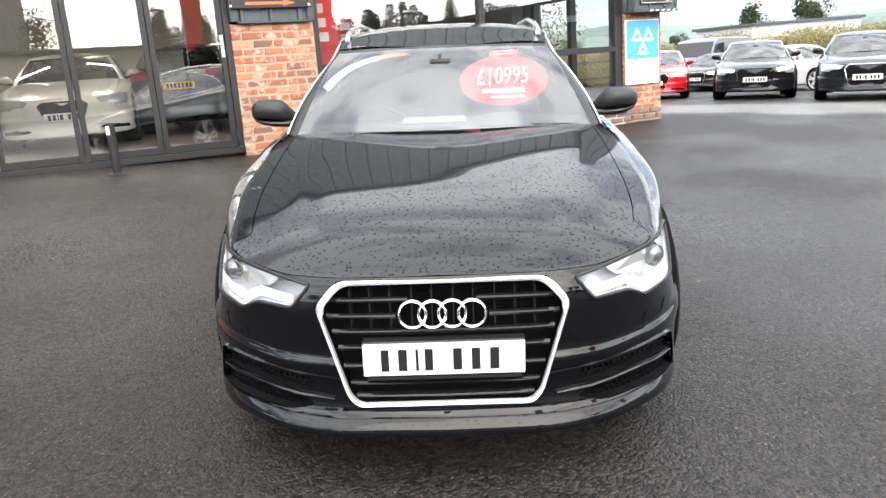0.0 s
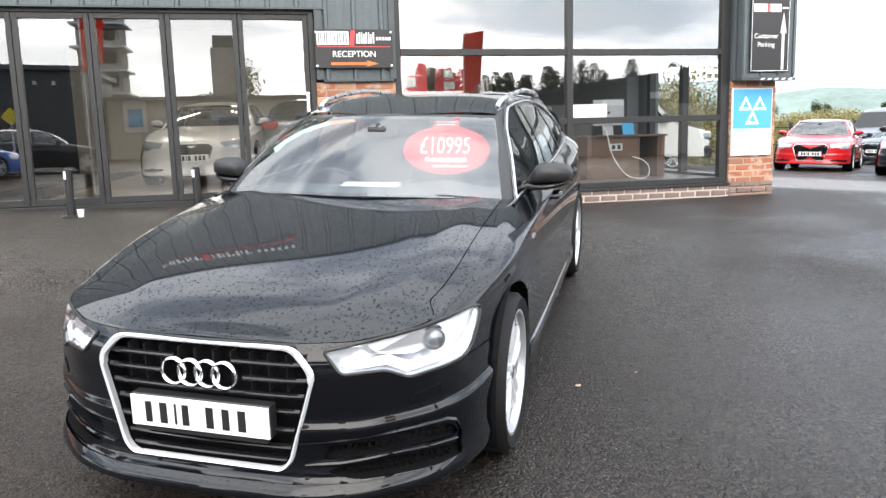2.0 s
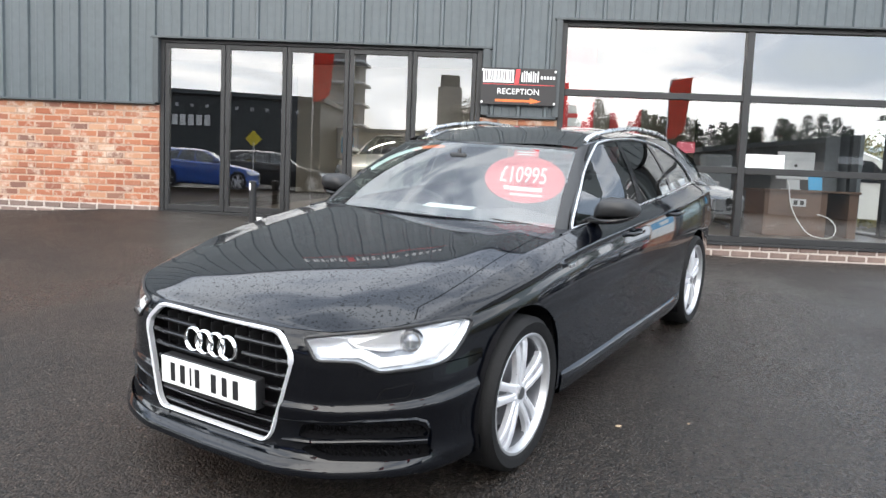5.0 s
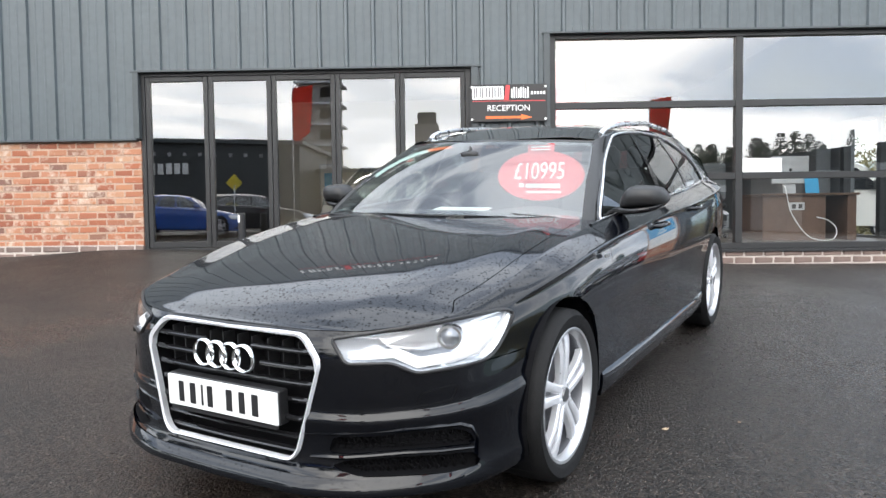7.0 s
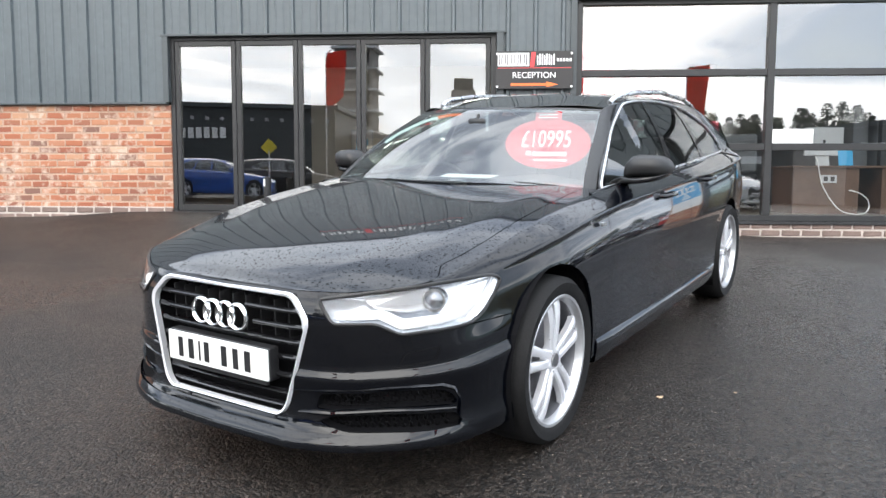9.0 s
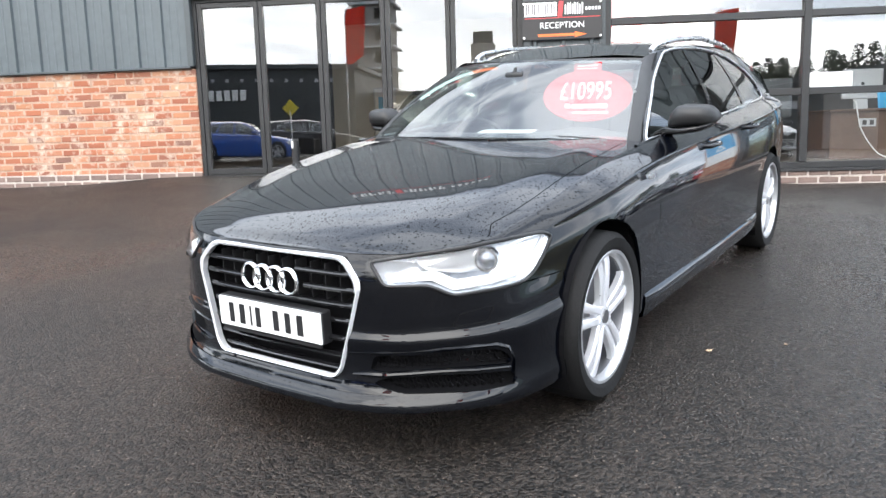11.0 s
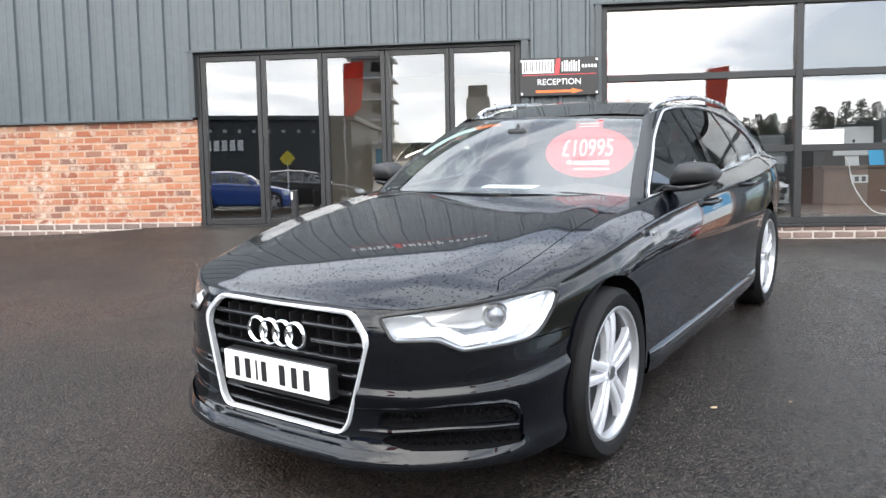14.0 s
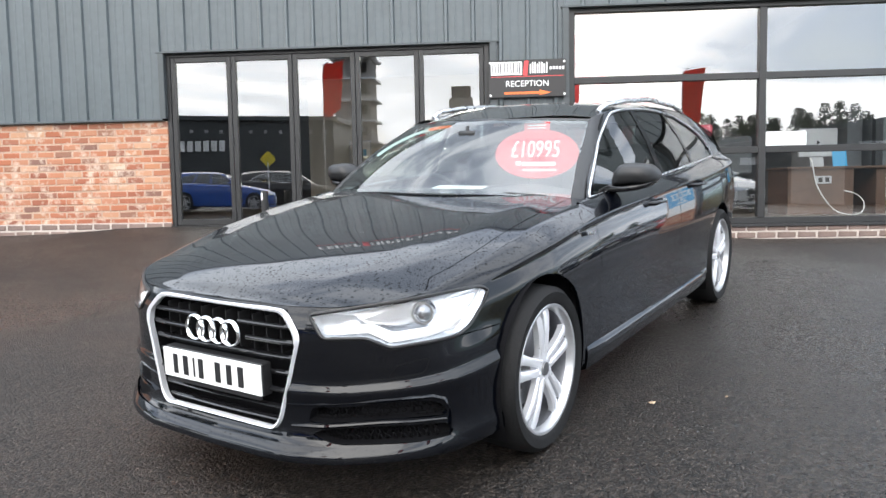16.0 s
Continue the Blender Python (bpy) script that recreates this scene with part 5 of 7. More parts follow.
def plain_front(car, s, chrome):
    k, f = s.half / 0.937, s.roof / 1.46
    lamp = [(x * k, z * f) for x, z in LAMP]
    for sg in (1, -1):
        b = patch_on_skin(s, lamp, 0.006)
        b = b if sg > 0 else mirrored(b)
        part("headlamp", b, M["lamp_inner"], car, "clear headlamp")
    gk = 0.55 if car.name.startswith("showroom") else 1.0
    gr = [(x * k * (0.5 + 0.5 * gk), (0.60 + (z - 0.60) * gk) * f) for x, z in ring_outline(GRILLE, 2, 0.02)]
    part("grille", patch_on_skin(s, gr, 0.004), M["dark"], car, "dark grille")
    b = bmesh.new()
    add_tube(b, [on_skin(s, x, z) + Vector((0, -0.008, 0)) for x, z in gr], 0.013, 6, closed=True)
    part("grille_frame", b, M["chrome"] if chrome else M["gloss_black"], car, smooth=60)
    for sg in (1, -1):
        v = [(x * k, z * f) for x, z in VENT_LO]
        b = patch_on_skin(s, v, 0.004)
        part("intake", b if sg > 0 else mirrored(b), M["dark"], car)
    plate(car, s, 0.455 * f)


def plate(car, s, z):
    p = part("number_plate", box((-0.26, -0.022, z - 0.0555), (0.26, -0.012, z + 0.0555), 0.003), M["plate_white"], car, "white number plate with dark characters")
    x = -0.205
    for w in (0.05, 0.05, 0.02, 0.05, 0.0, 0.05, 0.05, 0.05):
        if w:
            part("character_bar", box((x, -0.0245, z - 0.037), (x + w * 0.78, -0.0215, z + 0.037), 0.001), M["ink"], p)
        x += (w or 0.028) + 0.011
    return p


def hero_front(car, s):
    # grille: bright frame, dark box and bars
    go = ring_outline(GRILLE, 5, 0.035)
    ys = [on_skin(s, x, z).y for x, z in go]
    b = bmesh.new()
    cx, cz = 0.0, 0.48
    outer, mid, inner, back = [], [], [], []
    for (x, z), y in zip(go, ys):
        t = 0.018 if z > 0.60 else 0.010
        d = Vector((cx - x, 0, (cz - z))).normalized() * t
        outer.append(Vector((x, y - 0.002, z)) - d * 0.25)
        mid.append(Vector((x, y - 0.014, z)) + d * 0.2)
        inner.append(Vector((x, y - 0.010, z)) + d)
        back.append(Vector((x, y + 0.012, z)) + d * 1.02)
    add_grid(b, [outer, mid, inner, back], closed=True)
    bmesh.ops.recalc_face_normals(b, faces=b.faces)
    gr = part("grille", b, M["alloy"], car, "single-frame grille with a bright chrome surround", smooth=50)
    def half_at(z):
        e = [(0.283, 0.290), (0.318, 0.322), (0.626, 0.409), (0.705, 0.336)]
        return float(np.interp(z, [p[0] for p in e], [p[1] for p in e])) - 0.022
    def face_y(x, z):
        return on_skin(s, x, z).y
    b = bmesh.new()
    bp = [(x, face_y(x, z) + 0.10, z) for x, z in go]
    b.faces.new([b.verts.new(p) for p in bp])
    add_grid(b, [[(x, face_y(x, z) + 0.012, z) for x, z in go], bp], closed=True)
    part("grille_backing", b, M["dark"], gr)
    for z in (0.643, 0.590, 0.536, 0.480, 0.421, 0.358, 0.312):
        h = half_at(z)
        if 0.395 < z < 0.52:
            spans = ((-h, -0.262), (0.262, h))
        elif 0.57 < z < 0.66:
            spans = ((-h, -0.110), (0.110, h)) if z > 0.62 else ((-h, -0.150), (0.150, h))
        else:
            spans = ((-h, h),)
        for a, c in spans:
            b = bmesh.new()
            ro = []
            for x in np.linspace(a, c, 16):
                y = face_y(x, z) + 0.012
                ro.append([(x, y + 0.020, z + 0.009), (x, y + 0.008, z + 0.010), (x, y, z + 0.002), (x, y + 0.003, z - 0.006), (x, y + 0.020, z - 0.007)])
            add_grid(b, ro)
            bmesh.ops.recalc_face_normals(b, faces=b.faces)
            part("grille_bar", b, M["gloss_black"], gr, smooth=50)
    for x in (-0.30, -0.235, -0.17, -0.10, -0.035, 0.035, 0.10, 0.17, 0.235, 0.30):
        b = bmesh.new()
        z1 = 0.672
        add_box(b, (x - 0.0015, face_y(x, 0.62) + 0.035, 0.545), (x + 0.0015, face_y(x, 0.62) + 0.09, z1))
        part("grille_rib", b, M["black_trim"], gr)
    # four bright rings
    for k in range(4):
        c = Vector(((k - 1.5) * 0.0635, face_y(0, 0.603) - 0.002 - (0.002 if k % 2 else 0), 0.603))
        b = bmesh.new()
        ro = []
        for a in np.linspace(0, math.tau, 41)[:-1]:
            ca, sa = math.cos(a), math.sin(a)
            ro.append([c + Vector((ca * r, y, sa * r * 1.02)) for r, y in ((0.0385, 0.008), (0.0400, -0.003), (0.0440, -0.006), (0.0480, -0.003), (0.0495, 0.008))])
        vv = [r for r in ro] + [ro[0]]
        add_grid(b, vv)
        bmesh.ops.remove_doubles(b, verts=b.verts, dist=1e-6)
        bmesh.ops.recalc_face_normals(b, faces=b.faces)
        part("badge_ring", b, M["chrome"], gr, "chrome ring", smooth=60)
    b = box((-0.262, 0.006, 0.399), (0.262, face_y(0, 0.457) + 0.03, 0.516), 0.004)
    add_box(b, (-0.25, 0.0, 0.386), (0.25, 0.012, 0.397))
    part("plate_holder", b, M["black_trim"], gr)
    p = part("number_plate", box((-0.26, -0.004, 0.4015), (0.26, 0.006, 0.5125), 0.003), M["plate_white"], car, "white number plate with bold black characters")
    widths = (0.045, 0.05, 0.016, 0.046, 0, 0.05, 0.048, 0.052)
    x = -0.207
    for w in widths:
        if w:
            part("character_bar", box((x + w * 0.12, -0.0065, 0.4195), (x + w * 0.68, -0.0035, 0.4945), 0.001), M["ink"], p)
            x += w + 0.010
        else:
            x += 0.034
    # headlamps
    lo = ring_outline(LAMP, 3, 0.016)
    for sg in (1, -1):
        def flip(b):
            return b if sg > 0 else mirrored(b)
        cx, cz = 0.67, 0.668
        def inset(t, deep):
            return [on_skin(s, cx + (x - cx) * t, cz + (z - cz) * t) + Vector((-0.35 * deep, deep, 0)) for x, z in lo]
        # housing: side walls and a stepped bright floor
        b = bmesh.new()
        rings = [inset(1.0, 0.002), inset(0.985, 0.012), inset(0.93, 0.030), inset(0.60, 0.070), inset(0.2, 0.085)]
        vv = add_grid(b, rings, closed=True)
        b.faces.new(vv[-1])
        bmesh.ops.recalc_face_normals(b, faces=b.faces)
        lamp = part("headlamp", flip(b), M["lamp_inner"], car, "clear xenon headlamp with a white light band", smooth=30)
        # seal round the lens
        b = bmesh.new()
        add_tube(b, [p + Vector((0.002, -0.001, 0)) for p in inset(1.0, 0.0)], 0.0065, 6, closed=True)
        part("lamp_seal", flip(b), M["black_trim"], lamp, smooth=60)
        # light band along the lower edge
        band = [(0.495, 0.632), (0.55, 0.634), (0.618, 0.638), (0.676, 0.602), (0.755, 0.610), (0.806, 0.622), (0.824, 0.665), (0.828, 0.722)]
        b = bmesh.new()
        ro = []
        for (x, z), w in zip(band, (0.010, 0.014, 0.016, 0.018, 0.018, 0.016, 0.013, 0.009)):
            q = on_skin(s, x, z) + Vector((-0.006, 0.016, 0))
            ro.append([q + Vector((0, 0.012, -w * 0.5)), q + Vector((0, -0.002, -w * 0.3)), q + Vector((0, 0.0, w * 0.8)), q + Vector((0, 0.02, w * 1.4))])
        add_grid(b, ro)
        bmesh.ops.recalc_face_normals(b, faces=b.faces)
        part("light_band", flip(b), M["white"], lamp, "white running light band", smooth=60)
        # dark mask and projector
        b = bmesh.new()
        mask = ring_outline([(0.56, 0.692), (0.70, 0.717), (0.785, 0.720), (0.785, 0.670), (0.70, 0.645), (0.60, 0.660)], 3, 0.012)
        mv = [on_skin(s, x, z) + Vector((-0.02, 0.040, 0)) for x, z in mask]
        b.faces.new([b.verts.new(q) for q in mv])
        bmesh.ops.recalc_face_normals(b, faces=b.faces)
        part("lamp_mask", flip(b), M["alloy_lip"], lamp, "grey reflector mask")
        c = on_skin(s, 0.748, 0.682)
        way = Vector((0.30, -0.95, 0.0)).normalized()
        b = bmesh.new()
        a0 = c + Vector((-0.02, 0.05, 0))
        add_cyl(b, a0, a0 + way * 0.030, 0.043, 0.040, seg=28)
        part("projector_ring", flip(b), M["chrome"], lamp, smooth=40)
        b = bmesh.new()
        bmesh.ops.create_uvsphere(b, u_segments=24, v_segments=12, radius=0.036, matrix=Matrix.Translation(a0 + way * 0.014))
        part("projector_lens", flip(b), M["projector"], lamp, "grey glass projector lens", smooth=60)
        # lens
        b = patch_on_skin(s, lo, 0.001)
        ob = part("lens", flip(b), M["lens"], lamp, "clear lens", smooth=180)
        ob.visible_shadow = False
    # lower intakes
    for sg in (1, -1):
        def flip(b):
            return b if sg > 0 else mirrored(b)
        for poly in (VENT_UP, VENT_LO):
            po = ring_outline(poly, 2, 0.015)
            cx, cz = sum(p[0] for p in po) / len(po), sum(p[1] for p in po) / len(po)
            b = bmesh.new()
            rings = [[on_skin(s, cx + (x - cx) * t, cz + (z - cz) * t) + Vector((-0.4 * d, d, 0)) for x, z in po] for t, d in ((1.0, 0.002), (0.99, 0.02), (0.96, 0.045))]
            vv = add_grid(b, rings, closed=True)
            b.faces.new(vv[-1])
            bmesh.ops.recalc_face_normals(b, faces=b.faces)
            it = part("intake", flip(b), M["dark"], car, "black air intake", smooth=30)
            # honeycomb mesh
            b = bmesh.new()
            xs = [p[0] for p in po]
            zs = [p[1] for p in po]
            pitch = 0.021
            row = 0
            z = min(zs) + 0.012
            while z < max(zs) - 0.006:
                x = min(xs) + 0.012 + (pitch / 2 if row % 2 else 0)
                while x < max(xs) - 0.008:
                    ok = False
                    for i in range(len(po)):
                        (x1, y1), (x2, y2) = po[i], po[i - 1]
                        if (y1 > z) != (y2 > z) and x < (x2 - x1) * (z - y1) / (y2 - y1) + x1:
                            ok = not ok
                    if ok and x < 0.80:
                        q = on_skin(s, x, z) + Vector((-0.012, 0.032, 0))
                        hexa = [q + Vector((0.0112 * math.cos(a), 0, 0.0112 * math.sin(a))) for a in [k * math.tau / 6 + math.pi / 6 for k in range(6)]]
                        small = [q + Vector((0.0085 * math.cos(a), 0, 0.0085 * math.sin(a))) for a in [k * math.tau / 6 + math.pi / 6 for k in range(6)]]
                        add_grid(b, [hexa, small, [w + Vector((0, 0.010, 0)) for w in small]], closed=True)
                    x += pitch
                z += pitch * 0.866
                row += 1
            if len(b.verts):
                part("intake_mesh", flip(b), M["gloss_black"], it, "black honeycomb mesh")
            else:
                b.free()
        # crease strips over and under the intakes
        b = bmesh.new()
        pts = [(0.340, 0.380), (0.483, 0.390), (0.646, 0.402), (0.734, 0.406), (0.784, 0.403), (0.808, 0.386), (0.820, 0.340), (0.822, 0.262)]
        ro = []
        for i, (x, z) in enumerate(pts):
            q = on_skin(s, x, z)
            w = 0.010 if i else 0.003
            ro.append([q + Vector((0.001, 0.004, w)), q + Vector((0.006 if x > 0.5 else 0.002, -0.008, 0.002)), q + Vector((0.001, 0.004, -w))])
        add_grid(b, ro)
        bmesh.ops.recalc_face_normals(b, faces=b.faces)
        part("bumper_crease", flip(b), M["black_paint"], car, smooth=40)
        # fin between the two slots, broad at its inner end
        b = bmesh.new()
        ro = []
        for x, z, w in ((0.365, 0.310, 0.002), (0.42, 0.312, 0.010), (0.484, 0.314, 0.010), (0.56, 0.322, 0.008), (0.647, 0.327, 0.008), (0.74, 0.324, 0.007), (0.814, 0.318, 0.005)):
            q = on_skin(s, x, z)
            ro.append([q + Vector((0, 0.020, w)), q + Vector((0.001, -0.010, w * 0.7)), q + Vector((0.002, -0.013, 0)), q + Vector((0.001, -0.009, -w * 0.7)), q + Vector((0, 0.020, -w))])
        add_grid(b, ro)
        bmesh.ops.recalc_face_normals(b, faces=b.faces)
        part("intake_fin", flip(b), M["black_paint"], car, smooth=40)
        # washer flap outline
        b = bmesh.new()
        fl = ring_outline([(0.691, 0.520), (0.774, 0.538), (0.762, 0.488), (0.674, 0.476)], 3, 0.01)
        add_tube(b, [on_skin(s, x, z) + Vector((0.0008, -0.0008, 0)) for x, z in fl], 0.0022, 5, closed=True)
        part("washer_flap", flip(b), M["dark"], car, "flush headlamp washer flap")
    # splitter lip
    for sg in (1, -1):
        b = bmesh.new()
        ro = []
        for o in s.outline(420):
            if o[1] > 0.60:
                break
            q = s.side_point(o, 0.045)
            n = Vector((o[2], o[3], 0))
            k = smooth01((o[0] - 0.30) / 0.5)
            end = smooth01((0.60 - o[1]) / 0.12)
            w = (0.030 - 0.012 * k) * end * (1 - 0.6 * smooth01((o[1] - 0.14) / 0.25))
            q.z += 0.004 * k
            ro.append([q + Vector((0, 0, 0.045)), q + n * w * 0.75 + Vector((0, 0, 0.026)), q + n * w + Vector((0, 0, 0.010)), q + n * w * 0.95 + Vector((0, 0, -0.006)), q + Vector((0, 0, -0.018)), q - n * 0.07 + Vector((0, 0, -0.026))])
        add_grid(b, ro)
        bmesh.ops.recalc_face_normals(b, faces=b.faces)
        part("splitter", b if sg > 0 else mirrored(b), M["black_paint"], car, smooth=40)
    # flat near-black strip stands in for the shade of a slot
    b = bmesh.new()
    add_grid(b, [[on_skin(s, x, 0.215) + Vector((0, -0.016, 0.012)), on_skin(s, x, 0.215) + Vector((0, -0.016, -0.004))] for x in np.linspace(-0.36, 0.36, 12)])
    part("lower_slot", b, M["dark"], car)
    # side skirts with a rounded upper edge
    for sg in (1, -1):
        b = bmesh.new()
        ro = []
        for y in np.linspace(1.315, 3.42, 22):
            k = min(1.0, (y - 1.315) / 0.12, (3.42 - y) / 0.12)
            xs = 0.905
            ro.append([(sg * xs, y, 0.335), (sg * (xs + 0.016 + 0.004 * k), y, 0.312), (sg * (xs + 0.018 + 0.012 * k), y, 0.298), (sg * (xs + 0.018 + 0.014 * k), y, 0.270), (sg * (xs + 0.008 + 0.004 * k), y, 0.215), (sg * 0.86, y, 0.195)])
        add_grid(b, ro)
        bmesh.ops.recalc_face_normals(b, faces=b.faces)
        part("side_skirt", b, M["black_paint"], car, smooth=50)
    # door handles, roof rails, wiper, wing badge
    g = greenhouse(s)
    for sg in (1, -1):
        for y, z in ((2.305, 0.872), (3.176, 0.902)):
            b = bmesh.new()
            x = 0.912
            add_tube(b, [(sg * (x - 0.02), y - 0.11, z), (sg * (x + 0.025), y - 0.09, z), (sg * (x + 0.03), y, z + 0.003), (sg * (x + 0.024), y + 0.09, z), (sg * (x - 0.02), y + 0.11, z)], 0.013, 8)
            part("door_handle", b, M["black_paint"], car, smooth=60)
        b = bmesh.new()
        rail = [(2.36, 1.366), (2.40, 1.388), (2.48, 1.408), (2.74, 1.432), (3.2, 1.446), (3.78, 1.410), (4.03, 1.370), (4.12, 1.338)]
        add_tube(b, [(sg * (float(g["rail_x"](y)) - 0.036), y, z) for y, z in rail], 0.0150, 8)
        part("roof_rail", b, M["satin"], car, "bright aluminium roof rail", smooth=60)
        b = box((0.9200, 1.330, 0.820), (0.9300, 1.380, 0.836), 0.001)
        part("wing_badge", b if sg > 0 else mirrored(b), M["satin"], car, "small bright wing badge")
    b = bmesh.new()
    add_tube(b, [(-0.55, 1.52, 0.972), (-0.2, 1.44, 0.985), (0.08, 1.43, 0.988)], 0.009, 6)
    add_tube(b, [(0.18, 1.44, 0.985), (0.45, 1.48, 0.978), (0.62, 1.53, 0.965)], 0.009, 6)
    part("wiper", b, M["black_trim"], car, "black windscreen wipers")


def tilt_on_ground(x, y, turn, lift=0.0):
    """A pose that stands on the forecourt, turned about the upright."""
    e = 0.3
    zx = (ground_z(x + e, y) - ground_z(x - e, y)) / (2 * e)
    zy = (ground_z(x, y + e) - ground_z(x, y - e)) / (2 * e)
    up = Vector((-zx, -zy, 1)).normalized()
    c, s_ = math.cos(radians(turn)), math.sin(radians(turn))
    ahead = Vector((-s_, c, -s_ * zx + c * zy)).normalized()
    right = ahead.cross(up).normalized()
    m = Matrix((right, ahead, up)).transposed().to_4x4()
    m.translation = Vector((x, y, ground_z(x, y) + lift))
    return m


HERO = Matrix(((0.87903, 0.47673, -0.00535, -4.14722), (-0.47557, 0.87597, -0.08018, -6.56899), (-0.03355, 0.07302, 0.99672, -0.01551), (0, 0, 0, 1)))
build_car(HERO, "estate_car", "glossy black estate car with rain spots parked on the forecourt", "black_paint", Shape(), hero=True)


# ---------------------------------------------------------------- things on and before the showroom
def sticker_on_screen(car, f=1.0):
    """Paper signs behind the windscreen, bent with it."""
    def screen(u, w):
        x0, x1 = 0.770, 0.600
        y0, y1 = 1.385 + 0.19 * u * u, 2.020 + 0.17 * u * u
        z0, z1 = (0.972 - 0.024 * u * u) * f, (1.343 - 0.020 * u ** 2) * f
        return Vector(((x0 + (x1 - x0) * w) * u, y0 + (y1 - y0) * w, z0 + (z1 - z0) * w + 0.030 * math.sin(math.pi * w)))
    def lay(a, b, lift, c=(0.334, 1.147)):
        """a across and b up the pane, in metres from the middle of the paper."""
        return Vector((c[0] + a, 2.025 + 0.08 * a + 0.10 * b - lift * 0.6, c[1] + b))
    oval = [(0.245 * math.cos(t), 0.134 * math.sin(t)) for t in np.linspace(0, math.tau, 49)[:-1]]
    b = bmesh.new()
    rings = [[lay(x * k, z * k, 0.0) for x, z in oval] for k in (1.0, 0.7, 0.4, 0.1)]
    vv = add_grid(b, rings, closed=True)
    b.faces.new(vv[-1])
    add_grid(b, [[lay(x, z, 0.0) for x in np.linspace(-0.075, 0.075, 5)] for z in (0.120, 0.150, 0.172)])
    bmesh.ops.recalc_face_normals(b, faces=b.faces)
    st = part("price_card", b, M["red_vinyl"], car, "red oval price card standing on the dashboard")
    b = text_bm("£10995", 0.096, Matrix.Identity(4), 0.0, 0.10)
    for v in b.verts:
        v.co = lay(v.co.x * 1.0 - 0.008, v.co.z * 1.35 + 0.022, 0.006)
    part("price_lettering", b, M["white"], st, "white price lettering")
    for x0, x1, z0, z1 in ((-0.118, -0.088, -0.062, -0.040), (-0.08, 0.115, -0.064, -0.042), (-0.075, 0.12, -0.092, -0.082), (-0.055, 0.055, 0.152, 0.158), (-0.055, 0.055, 0.138, 0.143)):
        b = bmesh.new()
        add_grid(b, [[lay(x, z, 0.006) for x in np.linspace(x0, x1, 4)] for z in (z0, z1)])
        part("print_bar", b, M["white"], st, "white print")
    # white and orange corner strip
    path = [(-0.93, 0.50), (-0.89, 0.62), (-0.82, 0.74), (-0.72, 0.835), (-0.60, 0.895), (-0.46, 0.93), (-0.34, 0.945)]
    def strip(i0, i1, name, material, label):
        b = bmesh.new()
        ro = []
        for u, w in path[i0:i1]:
            ro.append([screen(u, w) + Vector((0, 0.003, -0.005)), screen(u + 0.07, w - 0.055) + Vector((0, 0.003, -0.005))])
        add_grid(b, ro)
        part(name, b, M[material], car, label)
    strip(0, 5, "screen_strip", "pale_vinyl", "pale corner strip on the windscreen")
    strip(4, 7, "screen_strip", "orange_vinyl", "orange end of the corner strip")
    # papers on the dashboard
    b = bmesh.new()
    add_box(b, (-0.16, -0.045, 0.0), (0.16, 0.045, 0.003), 0, pose(-0.05, 1.84, 0.972, 6, 0, 2))
    part("paper", b, M["white"], car, "white paper on the dashboard")


M["pale_vinyl"] = mat("pale_vinyl", (0.72, 0.84, 0.82), 0.5, vary=0.03, scale=4)
for o in list(scene.objects):
    if o.name == "estate_car":
        sticker_on_screen(o)


